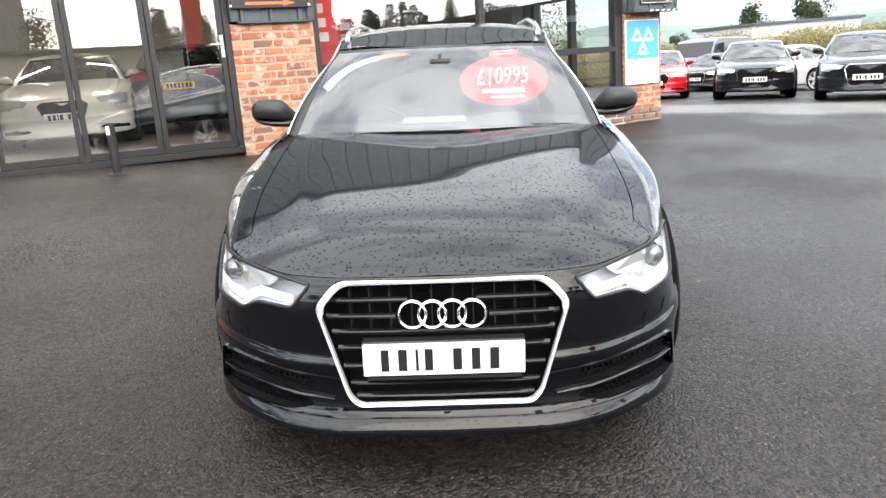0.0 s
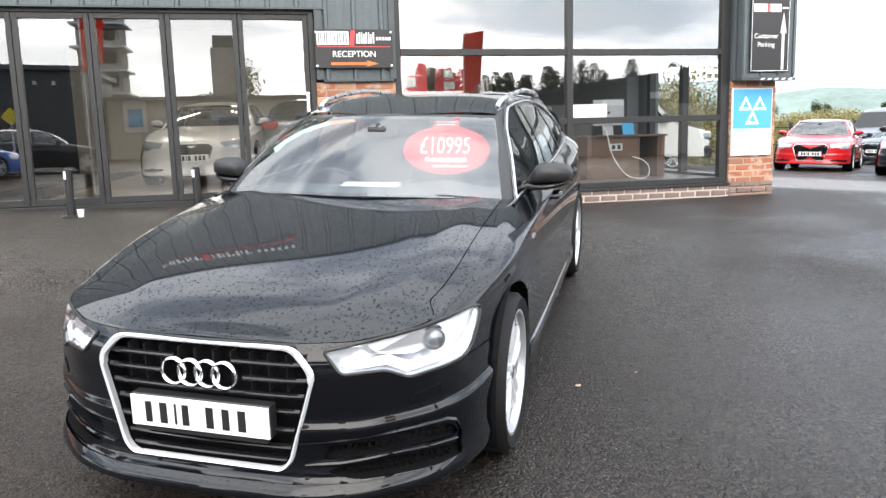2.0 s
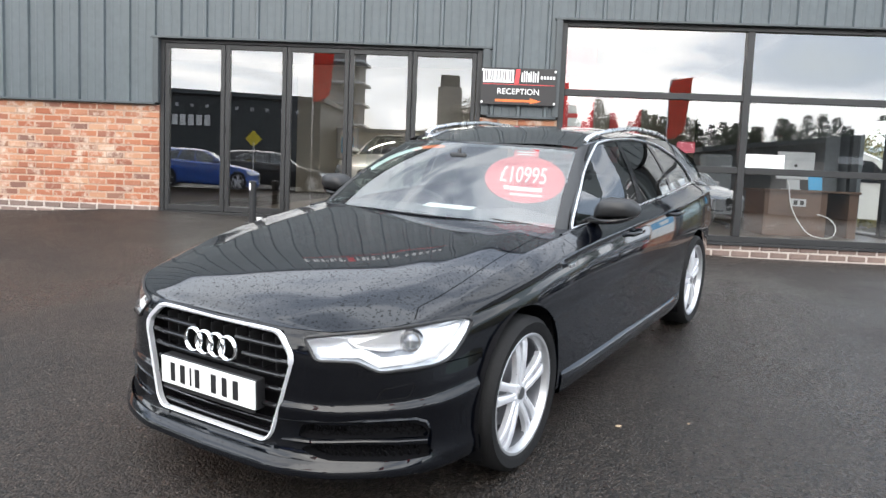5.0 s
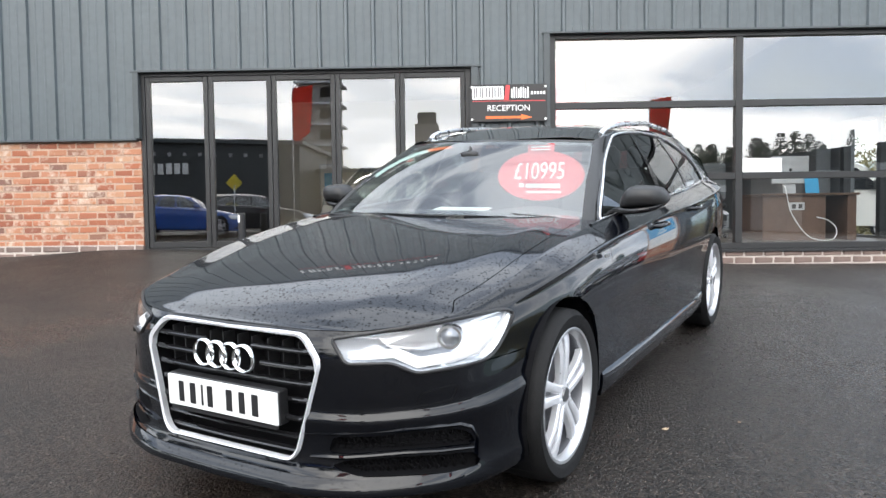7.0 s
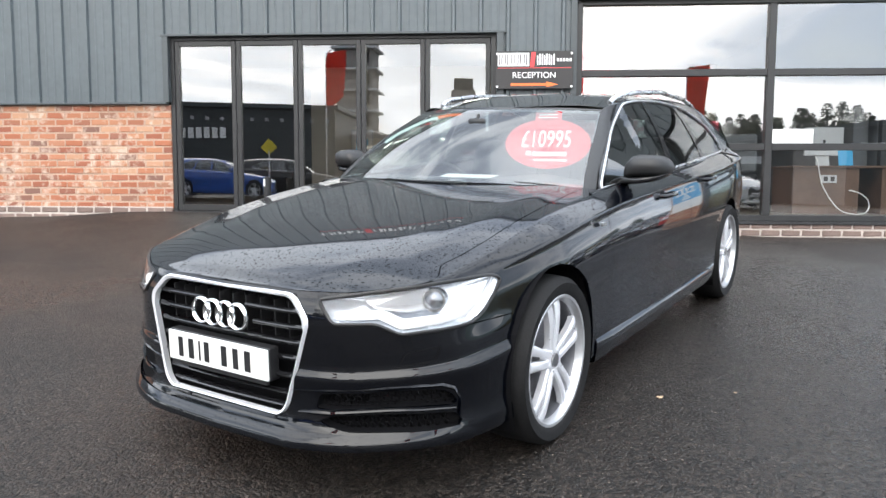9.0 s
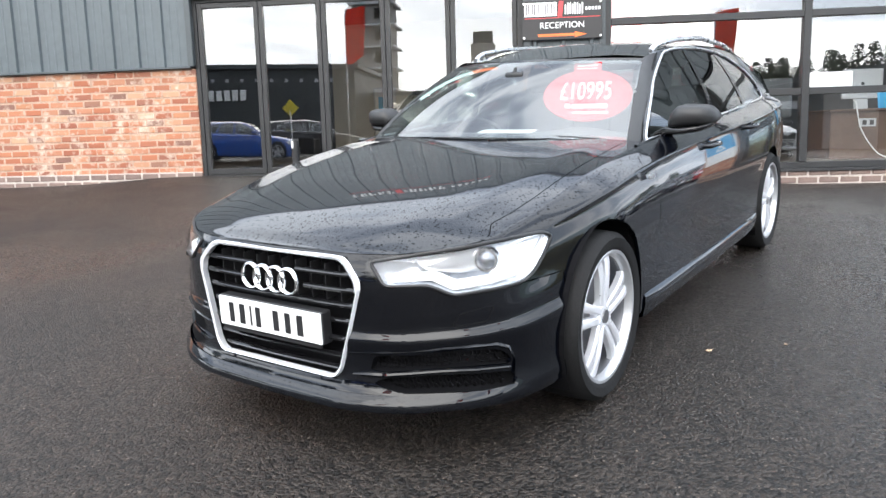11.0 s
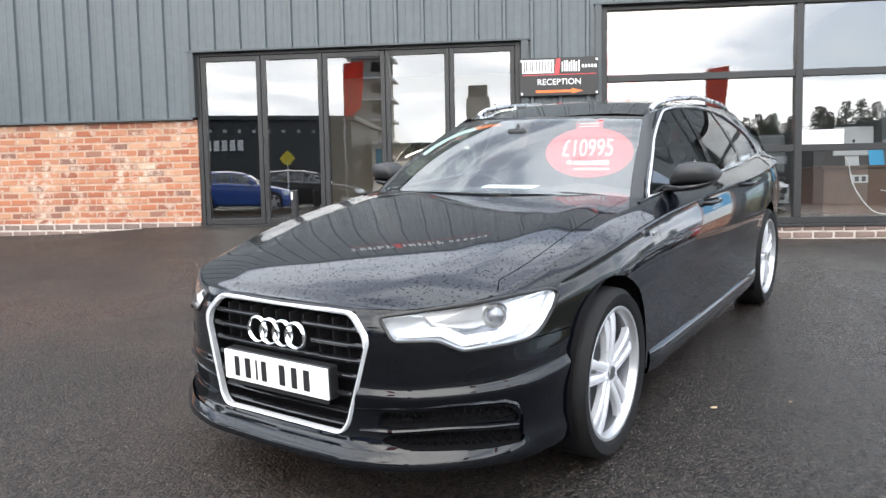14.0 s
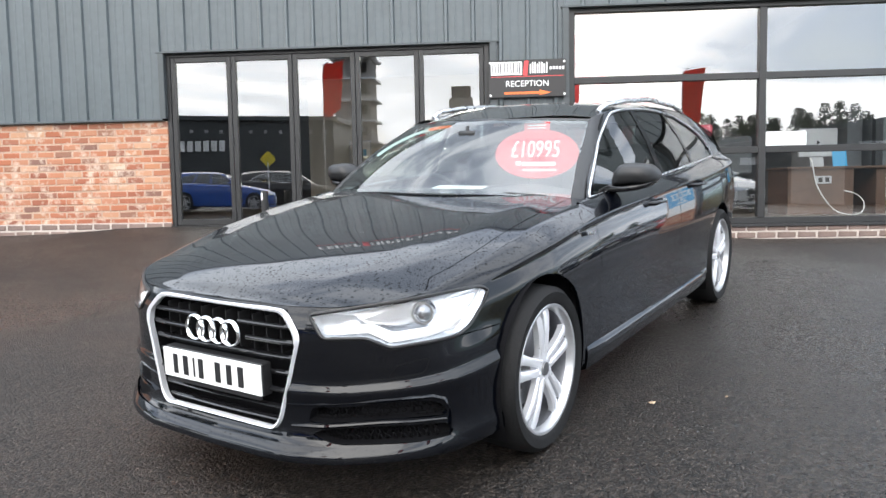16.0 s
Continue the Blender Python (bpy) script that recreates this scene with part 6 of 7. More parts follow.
def reception_sign():
    x0, x1, z0, z1 = -3.228, -2.312, 2.160, 2.600
    y = -0.102
    t = thing("reception_sign", "black sign board with white RECEPTION lettering and red arrow", "sign", Matrix.Translation(((x0 + x1) / 2, y, z0)))
    inv = t.matrix_world.inverted()
    def add(name, bm, m, label="", parent=None):
        bm.transform(inv)
        return part(name, bm, M[m], parent or t, label)
    add("board", box((x0, y, z0), (x1, y + 0.012, z1), 0.002), "sign_black")
    w, h = x1 - x0, z1 - z0
    # name panel: dark strokes on a white field, a red block, white strokes on black
    add("name_panel", box((x0 + 0.03 * w, y - 0.002, z0 + 0.60 * h), (x0 + 0.435 * w, y, z0 + 0.95 * h), 0.0005), "white", "white field with dark strokes")
    for k, a in enumerate((0.05, 0.078, 0.125, 0.152, 0.205, 0.245, 0.285, 0.318, 0.365, 0.395)):
        add("name_block", box((x0 + a * w, y - 0.0035, z0 + (0.66 if k % 3 else 0.63) * h), (x0 + (a + 0.013) * w, y - 0.002, z0 + 0.92 * h)), "ink")
    bm = bmesh.new()
    add_prism(bm, [(x0 + 0.445 * w, z0 + 0.58 * h), (x0 + 0.50 * w, z0 + 0.58 * h), (x0 + 0.52 * w, z0 + 0.97 * h), (x0 + 0.465 * w, z0 + 0.97 * h)], y - 0.004, y)
    add("name_block", bm, "red_vinyl")
    for k, a in enumerate((0.535, 0.565, 0.595, 0.625, 0.652, 0.684, 0.712, 0.745)):
        add("name_block", box((x0 + a * w, y - 0.003, z0 + 0.63 * h), (x0 + (a + 0.017) * w, y, z0 + (0.92 if k % 3 else 0.88) * h), 0.0005), "white")
    for a in (0.79, 0.83, 0.87, 0.91, 0.95):
        add("name_block", box((x0 + a * w, y - 0.003, z0 + 0.72 * h), (x0 + a * w + 0.024, y, z0 + 0.80 * h)), "white")
    add("print_bar", box((x0 + 0.03 * w, y - 0.003, z0 + 0.545 * h), (x0 + 0.97 * w, y, z0 + 0.56 * h)), "red_vinyl")
    add("lettering", text_bm("RECEPTION", 0.098, Matrix.Translation((x0 + 0.5 * w, y - 0.002, z0 + 0.355 * h)), 0.001), "white", "white block lettering")
    bm = bmesh.new()
    add_prism(bm, [(x0 + 0.20 * w, z0 + 0.08 * h), (x0 + 0.20 * w, z0 + 0.145 * h), (x0 + 0.66 * w, z0 + 0.145 * h), (x0 + 0.66 * w, z0 + 0.19 * h), (x0 + 0.81 * w, z0 + 0.11 * h), (x0 + 0.66 * w, z0 + 0.04 * h), (x0 + 0.66 * w, z0 + 0.08 * h)], y - 0.003, y)
    add("arrow", bm, "orange_vinyl", "orange-red arrow")
    for a in (0.012, 0.968):
        for b_ in (0.06, 0.93):
            bm = bmesh.new()
            add_cyl(bm, (x0 + a * w + 0.01, y, z0 + b_ * h), (x0 + a * w + 0.01, y - 0.008, z0 + b_ * h), 0.014, seg=12)
            add("screw_cap", bm, "white")
    for xx in (x0 + 0.12, x1 - 0.14):
        add("batten", box((xx, y + 0.012, z0 + 0.03), (xx + 0.05, -0.055, z1 - 0.03)), "clad_edge")


def parking_sign():
    """A ribbed corner box of the facade that carries the parking board."""
    x0, x1, y0, z0, z1 = 2.335, 3.13, -0.20, 1.985, TOP + 0.75
    t = thing("parking_sign", "black parking direction board on a projecting grey metal corner box", "sign", Matrix.Translation((x0, y0, z0)))
    inv = t.matrix_world.inverted()
    def add(name, bm, m, label="", smooth=None):
        bm.transform(inv)
        return part(name, bm, M[m], t, label, smooth)
    add("casing", box((x0, y0, z0), (x1, -0.066, z1), 0.006), "clad", "grey sheet metal casing")
    for x in (x0 + 0.002, x0 + 0.26, x0 + 0.52, x1 - 0.045):
        add("rib", box((x, y0 - 0.022, z0 + 0.03), (x + 0.04, y0 + 0.001, z1), 0.006), "clad")
    add("drip_edge", box((x0 - 0.01, y0 - 0.02, z0 - 0.03), (x1 + 0.01, -0.03, z0 - 0.001), 0.004), "clad_edge")
    # hazard stripes below
    for k in range(5):
        bm = bmesh.new()
        xs = x0 + 0.26 + k * 0.105
        add_prism(bm, [(xs, z0 - 0.028), (xs + 0.05, z0 - 0.028), (xs + 0.075, z0 - 0.003), (xs + 0.025, z0 - 0.003)], y0 - 0.024, y0 - 0.0205)
        add("hazard_stripe", bm, "white")
    bx0, bx1, bz0, bz1 = x0 + 0.085, x0 + 0.67, z0 + 0.075, z0 + 1.085
    add("board", box((bx0, y0 - 0.040, bz0), (bx1, y0 - 0.024, bz1), 0.002), "sign_black", "black board with a white border line")
    yf = y0 - 0.040
    for lo, hi in (((bx0 + 0.012, bz0 + 0.012), (bx1 - 0.012, bz0 + 0.018)), ((bx0 + 0.012, bz1 - 0.018), (bx1 - 0.012, bz1 - 0.012)), ((bx0 + 0.012, bz0 + 0.012), (bx0 + 0.018, bz1 - 0.012)), ((bx1 - 0.018, bz0 + 0.012), (bx1 - 0.012, bz1 - 0.012))):
        add("border_line", box((lo[0], yf - 0.002, lo[1]), (hi[0], yf, hi[1])), "white")
    for a, c, m in ((0.06, 0.46, "white"), (0.40, 0.45, "red_vinyl"), (0.48, 0.76, "white"), (0.79, 0.94, "white")):
        hgt = 0.10 if c < 0.78 else 0.02
        add("name_block", box((bx0 + a * 0.585, yf - (0.002 if m == "white" else 0.004), bz1 - 0.19 - hgt / 2), (bx0 + c * 0.585, yf, bz1 - 0.19 + hgt / 2)), m)
    for word, z in (("Customer", bz0 + 0.46), ("Parking", bz0 + 0.35)):
        add("lettering", text_bm(word, 0.088, Matrix.Translation((bx0 + 0.23, yf - 0.002, z)), 0.001), "white", "white lettering")
    bm = bmesh.new()
    ax = bx0 + 0.485
    add_prism(bm, [(ax - 0.018, bz0 + 0.03), (ax + 0.018, bz0 + 0.03), (ax + 0.018, bz0 + 0.50), (ax + 0.045, bz0 + 0.50), (ax, bz0 + 0.76), (ax - 0.045, bz0 + 0.50), (ax - 0.018, bz0 + 0.50)], yf - 0.003, yf)
    add("arrow", bm, "white", "white arrow")


def test_station_sign():
    x0, x1, z0, z1, y = 2.318, 2.934, 0.962, 1.862, -0.035
    t = thing("blue_sign", "blue and white sign plate with three white triangles", "sign", Matrix.Translation((x0, y, z0)))
    inv = t.matrix_world.inverted()
    def add(name, bm, m, label=""):
        bm.transform(inv)
        return part(name, bm, M[m], t, label)
    add("plate", box((x0, y, z0), (x1, -0.006, z1), 0.002), "white")
    add("blue_field", box((x0 + 0.012, y - 0.003, z0 + 0.36), (x1 - 0.012, y, z1 - 0.012), 0.001), "sign_blue")
    for cx, cz in ((2.52, 1.635), (2.735, 1.635), (2.628, 1.445)):
        for k, m, d in ((1.0, "white", 0.006), (0.5, "sign_blue", 0.008)):
            bm = bmesh.new()
            add_prism(bm, [(cx - 0.105 * k, cz - 0.065 * k), (cx + 0.105 * k, cz - 0.065 * k), (cx, cz + 0.125 * k)], y - d, y - 0.002)
            add("triangle", bm, m, "white triangle" if m == "white" else "")
    for k in range(4):
        add("print_bar", box((x0 + 0.06, y - 0.003, z0 + 0.28 - k * 0.06), (x1 - 0.06 - 0.05 * (k % 2), y, z0 + 0.295 - k * 0.06)), "sign_pale")


def bollard(x, y):
    z = ground_z(x, y)
    t = thing("bollard", "short black round post with a pale sticker", "bollard", Matrix.Translation((x, y, z)), "posts before the doors")
    bm = bmesh.new()
    add_cyl(bm, (0, 0, -0.02), (0, 0, 0.50), 0.043, seg=24)
    add_cyl(bm, (0, 0, 0.50), (0, 0, 0.512), 0.043, 0.030, seg=24)
    part("post", bm, M["black_trim"], t, smooth=40)
    bm = box((-0.075, -0.075, -0.012), (0.075, 0.075, 0.012), 0.004)
    part("foot_plate", bm, M["black_trim"], t)
    bm = bmesh.new()
    add_grid(bm, [[(0.0438 * math.sin(a), -0.0438 * math.cos(a), zz) for a in np.linspace(-1.75, -0.25, 9)] for zz in (0.40, 0.485)])
    part("sticker", bm, M["white"], t, "pale sticker")
    return t


def cup(x, y):
    bm = bmesh.new()
    add_cyl(bm, (0, 0, 0), (0, 0, 0.085), 0.028, 0.036, seg=18)
    ob = link_bm("paper_cup", bm, M["white"], smooth=40)
    ob.matrix_world = Matrix.Translation((x, y, ground_z(x, y)))
    tagged(ob, "white paper cup standing beside the black post", "cup")


def leaf(x, y, size, turn, label="small fallen brown leaf on the asphalt"):
    bm = bmesh.new()
    out = [(math.cos(a) * (1 - 0.35 * abs(math.sin(2.5 * a))), 0.62 * math.sin(a) * (1 - 0.2 * abs(math.cos(3 * a)))) for a in np.linspace(0, math.tau, 25)[:-1]]
    ring = [(px * size, py * size, 0.004 + 0.10 * size * px * px) for px, py in out]
    vs = [bm.verts.new(p) for p in ring]
    c = bm.verts.new((0, 0, 0.003))
    for i in range(len(vs)):
        bm.faces.new((c, vs[i], vs[(i + 1) % len(vs)]))
    r = bmesh.ops.extrude_face_region(bm, geom=bm.faces[:])
    bmesh.ops.translate(bm, vec=(0, 0, 0.0012), verts=[g for g in r["geom"] if isinstance(g, bmesh.types.BMVert)])
    ob = link_bm("fallen_leaf", bm, M["leaf_brown"])
    ob.matrix_world = tilt_on_ground(x, y, turn)
    tagged(ob, label, "leaf", "leaves on the forecourt")


M["sign_pale"] = mat("pale_blue_print", (0.55, 0.68, 0.78), 0.5, vary=0.05)
M["leaf_brown"] = mat("dry_leaf", (0.45, 0.33, 0.22), 0.8, vary=0.2, scale=40)
reception_sign()
parking_sign()
test_station_sign()
bollard(-4.62, -0.42)
bollard(-5.92, -0.42)
cup(-5.82, -0.46)
leaf(-2.397, -5.714, 0.022, 30)
for i in range(14):
    r = random.Random(40 + i)
    leaf(r.uniform(-9, 5), r.uniform(-7.5, -0.5), r.uniform(0.008, 0.014), r.uniform(0, 360), "tiny dry leaf scrap on the asphalt")


# ---------------------------------------------------------------- inside the showroom
M["desk_wood"] = mat("dark_brown_desk_laminate", (0.13, 0.075, 0.05), 0.45, vary=0.2, scale=5)
M["screen_grey"] = mat("silver_computer_back", (0.55, 0.56, 0.57), 0.35, 0.3, vary=0.04)
M["cable"] = mat("white_cable", (0.75, 0.75, 0.74), 0.5, vary=0.05)
M["cyan_card"] = mat("bright_blue_card", (0.04, 0.36, 0.66), 0.5, vary=0.05)
M["pink"] = mat("pink_card", (0.75, 0.16, 0.22), 0.5, vary=0.05)


def desk():
    m = pose(0.62, 0.88, FLOOR_Z, 0, 0, 0)
    t = thing("reception_desk", "dark brown wooden reception desk with a panelled front", "desk", m)
    part("desktop", box((-0.03, -0.04, 0.59), (1.24, 0.80, 0.62), 0.006), M["desk_wood"], t)
    part("front_panel", box((0.0, 0.0, 0.0), (0.82, 0.03, 0.59), 0.004), M["desk_wood"], t)
    part("side_panel", box((0.0, 0.03, 0.0), (0.03, 0.75, 0.59), 0.004), M["desk_wood"], t)
    part("side_panel", box((0.79, 0.03, 0.0), (0.82, 0.75, 0.59), 0.004), M["desk_wood"], t)
    part("side_panel", box((1.10, 0.0, 0.0), (1.22, 0.75, 0.59), 0.004), M["desk_wood"], t)
    p = part("socket_box", box((0.34, -0.012, 0.40), (0.54, 0.0, 0.50), 0.003), M["screen_grey"], t, "pale double socket")
    for x in (0.375, 0.46):
        part("socket", box((x, -0.014, 0.42), (x + 0.05, -0.0125, 0.48)), M["ink"], p)


def computer(x, y):
    t = thing("desktop_computer", "silver all-in-one computer seen from the back on the desk", "computer", pose(x, y, FLOOR_Z + 0.622, 0, 0, 4))
    bm = box((-0.26, -0.015, 0.14), (0.26, 0.02, 0.52), 0.008)
    part("screen_housing", bm, M["screen_grey"], t)
    part("stand", box((-0.09, 0.0, 0.005), (0.09, 0.012, 0.30), 0.003, pose(0, 0, 0, -8, 0, 0)), M["screen_grey"], t)
    part("stand_foot", box((-0.10, -0.02, 0.0), (0.10, 0.17, 0.008), 0.002), M["screen_grey"], t)
    bm = bmesh.new()
    add_cyl(bm, (0.0, -0.016, 0.33), (0.0, -0.0155, 0.33), 0.022, seg=16)
    part("badge", bm, M["ink"], t, "small dark round badge")


def cable_loop():
    bm = bmesh.new()
    pts = [(1.02, 1.22, 1.40), (0.95, 0.98, 1.36), (0.90, 0.80, 1.25), (0.93, 0.76, 1.05), (1.02, 0.72, 0.86), (1.13, 0.68, 0.72), (1.24, 0.62, 0.673), (1.36, 0.58, 0.673), (1.44, 0.60, 0.73), (1.46, 0.66, 0.84), (1.40, 0.76, 0.93), (1.28, 0.84, 0.97)]
    sm = []
    for i in range(len(pts) - 1):
        p0, p1, p2, p3 = (Vector(pts[max(0, min(len(pts) - 1, j))]) for j in (i - 1, i, i + 1, i + 2))
        for k in range(5):
            u = k / 5
            sm.append(0.5 * ((2 * p1) + (p2 - p0) * u + (2 * p0 - 5 * p1 + 4 * p2 - p3) * u * u + (3 * p1 - p0 - 3 * p2 + p3) * u ** 3))
    add_tube(bm, sm, 0.0075, 7)
    ob = link_bm("power_cable", bm, M["cable"], smooth=60)
    tagged(ob, "white cable hanging in a loop from the desk", "cable")


def office_chair(x, y, turn):
    t = thing("office_chair", "grey upholstered office chair behind the window", "chair", pose(x, y, FLOOR_Z, 0, 0, turn))
    part("seat", box((-0.24, -0.24, 0.44), (0.24, 0.24, 0.52), 0.03), M["dash"], t)
    part("backrest", box((-0.23, 0.20, 0.58), (0.23, 0.26, 1.12), 0.03, pose(0, 0, 0, -6, 0, 0)), M["room_grey"], t)
    bm = bmesh.new()
    add_cyl(bm, (0, 0, 0.08), (0, 0, 0.44), 0.03, seg=12)
    part("column", bm, M["black_trim"], t)
    for k in range(5):
        a = k * math.tau / 5
        bm = bmesh.new()
        add_tube(bm, [(0, 0, 0.10), (0.28 * math.cos(a), 0.28 * math.sin(a), 0.06)], 0.018, 6)
        add_cyl(bm, (0.28 * math.cos(a), 0.28 * math.sin(a) - 0.015, 0.03), (0.28 * math.cos(a), 0.28 * math.sin(a) + 0.015, 0.03), 0.03, seg=10)
        part("foot", bm, M["black_trim"], t)


def banner(x, y, w, h, turn, material="red_vinyl", bars=True):
    t = thing("roll_up_banner", "red roll-up banner with pale print behind the window", "banner", pose(x, y, FLOOR_Z, 0, 0, turn))
    part("base", box((-w / 2, -0.08, 0), (w / 2, 0.08, 0.07), 0.01), M["satin"], t)
    part("sheet", box((-w / 2, -0.002, 0.07), (w / 2, 0.002, h), 0.0005), M[material], t)
    part("top_rail", box((-w / 2, -0.012, h), (w / 2, 0.012, h + 0.02), 0.003), M["satin"], t)
    if bars:
        for k in range(6):
            part("print_bar", box((-0.10, -0.0045, h - 0.35 - k * 0.17), (0.06 + 0.02 * (k % 3), -0.0025, h - 0.24 - k * 0.17)), M["white"], t)


def wall_poster(x, z):
    t = thing("poster", "framed poster with a blue picture on the cream wall", "poster", pose(x, 10.98, z))
    part("frame", box((-0.30, -0.02, 0.0), (0.30, 0.0, 0.84), 0.004), M["screen_grey"], t)
    part("sheet", box((-0.27, -0.024, 0.03), (0.27, -0.0205, 0.81)), M["white"], t)
    part("picture", box((-0.17, -0.027, 0.16), (0.17, -0.0242, 0.60)), M["cyan_card"], t)


def column_box(x, y, w, h):
    ob = link_bm("display_column", box((-w / 2, -w / 2, 0), (w / 2, w / 2, h), 0.006), M["room_grey"])
    ob.matrix_world = Matrix.Translation((x, y, FLOOR_Z))
    tagged(ob, "dark grey square column in the showroom", "column")


desk()
computer(1.17, 1.35)
cable_loop()
office_chair(0.35, 2.2, 160)
office_chair(-0.6, 1.6, 30)
banner(-1.98, 0.62, 0.46, 2.35, 0)
banner(-1.05, 2.2, 0.5, 1.9, 12)
wall_poster(-6.9, 1.60)
column_box(2.16, 2.6, 0.22, 1.79)
tagged(link_bm("window_card", box((0.05, 0.058, 1.525), (0.52, 0.068, 1.69), 0.001), M["white"]), "white blank card on the window transom", "card")
t_ = link_bm("folder", box((-0.09, -0.006, 0.0), (0.09, 0.006, 0.20), 0.002, pose(0, 0, 0, -12, 0, 0)), M["cyan_card"])
t_.matrix_world = Matrix.Translation((1.30, 0.96, FLOOR_Z + 0.624))
tagged(t_, "bright blue folder propped on the desk", "folder")
hs = thing("table_sign", "pink table sign on a thin stand", "sign", pose(-0.45, 0.95, FLOOR_Z))
bm = bmesh.new()
add_cyl(bm, (0, 0, 0), (0, 0, 0.02), 0.14, seg=20)
add_cyl(bm, (0, 0, 0.02), (0, 0, 1.05), 0.012, seg=8)
part("stand", bm, M["satin"], hs)
part("card", box((-0.12, -0.008, 1.05), (0.12, 0.008, 1.20), 0.02), M["pink"], hs)
# ceiling lights of the showroom, long white tubes
M["tube"] = mat("lamp_tube", (0.9, 0.9, 0.88), 0.4, vary=0.02)
tb = M["tube"].node_tree.nodes["Principled BSDF"]
tb.inputs["Emission Color"].default_value = (1.0, 0.93, 0.82, 1)
tb.inputs["Emission Strength"].default_value = 110.0
for k, (x, y) in enumerate(((-6.0, 2.6), (-3.6, 2.6), (-6.0, 6.2), (-3.6, 6.2))):
    t = thing("ceiling_light", "white fluorescent ceiling light", "ceiling light", pose(x, y, 4.1), "showroom ceiling lights")
    part("casing", box((-0.62, -0.08, -0.06), (0.62, 0.08, 0.0), 0.01), M["white"], t)
    part("tube", box((-0.60, -0.05, -0.085), (0.60, 0.05, -0.061), 0.008), M["tube"], t, "glowing tube")


# ---------------------------------------------------------------- parked cars
M["red_paint"] = paint_mat("red_lacquer", (0.55, 0.012, 0.018), rough=0.3)
M["white_paint"] = paint_mat("white_lacquer", (0.74, 0.73, 0.70), rough=0.35)
M["blue_paint"] = paint_mat("blue_lacquer", (0.02, 0.09, 0.38), rough=0.3)
M["grey_paint"] = paint_mat("grey_lacquer", (0.13, 0.145, 0.17), rough=0.3, metal=0.5)
M["dark_paint"] = paint_mat("dark_lacquer", (0.010, 0.011, 0.014), rough=0.3)
ROW = "cars parked beside the showroom"
build_car(tilt_on_ground(9.4, 7.1, -46), "parked_car", "bright red car with a red price sticker", "red_paint", Shape(), size=(0.989, 0.940, 0.945), group=ROW)
build_car(tilt_on_ground(9.45, 3.8, -49), "parked_car", "black car with dark wheels and grille", "dark_paint", Shape(), size=(1.000, 1.001, 0.993), chrome_grille=False, group=ROW)
build_car(tilt_on_ground(8.97, 0.75, -54), "parked_car", "black car with a chrome grille frame", "dark_paint", Shape(), size=(0.982, 0.954, 0.979), group=ROW)
build_car(tilt_on_ground(15.7, 11.8, -66), "parked_car", "dark grey car behind the front row", "dark_paint", Shape(), size=(0.961, 0.893, 0.973), group=ROW)
build_car(tilt_on_ground(16.3, 5.9, -5), "parked_car", "white hatchback behind the front row", "white_paint", Shape(), size=(0.961, 0.853, 0.979), group=ROW)
SHOW = "cars inside the showroom"
def on_floor(x, y, turn):
    return pose(x, y, FLOOR_Z, 0, 0, turn)
build_car(on_floor(-4.95, 3.0, -7), "showroom_car", "white saloon car on the showroom floor", "white_paint", Shape(), size=(0.982, 0.934, 0.979), chrome_grille=False, group=SHOW)
hatch = build_car(on_floor(-1.7, 8.4, 160), "showroom_car", "dark grey hatchback on the showroom floor, its tail to the doors", "grey_paint", Shape(), size=(0.961, 0.893, 1.02), group=SHOW)
M["plate_yellow"] = mat("yellow_rear_plate", (0.80, 0.56, 0.04), 0.4, vary=0.04, scale=12)
M["tail_red"] = mat("red_tail_lamp", (0.34, 0.012, 0.014), 0.15, vary=0.1, scale=12)
rear_plate = part("number_plate", box((-0.26, 4.925, 0.70), (0.26, 4.945, 0.811), 0.003), M["plate_yellow"], hatch, "yellow rear number plate with dark characters")
for k in range(7):
    part("character_bar", box((-0.215 + 0.062 * k, 4.9445, 0.718), (-0.175 + 0.062 * k, 4.948, 0.793), 0.001), M["ink"], rear_plate)
for sg in (-1, 1):
    part("tail_lamp", box((sg * 0.46, 4.83, 0.86), (sg * 0.76, 4.91, 0.98), 0.02), M["tail_red"], hatch, "red tail lamp")
FAR = "cars across the yard"
build_car(tilt_on_ground(-11.6, -18.4, 75), "yard_car", "bright blue hatchback across the yard", "blue_paint", Shape(), size=(0.961, 0.832, 1.014), group=FAR)
build_car(tilt_on_ground(-9.8, -22.5, 70), "yard_car", "black car across the yard", "dark_paint", Shape(), size=(0.993, 0.954, 1.110), group=FAR)
build_car(tilt_on_ground(5.5, -17.0, 150), "yard_car", "white car across the yard", "white_paint", Shape(), size=(0.961, 0.914, 1.096), group=FAR)


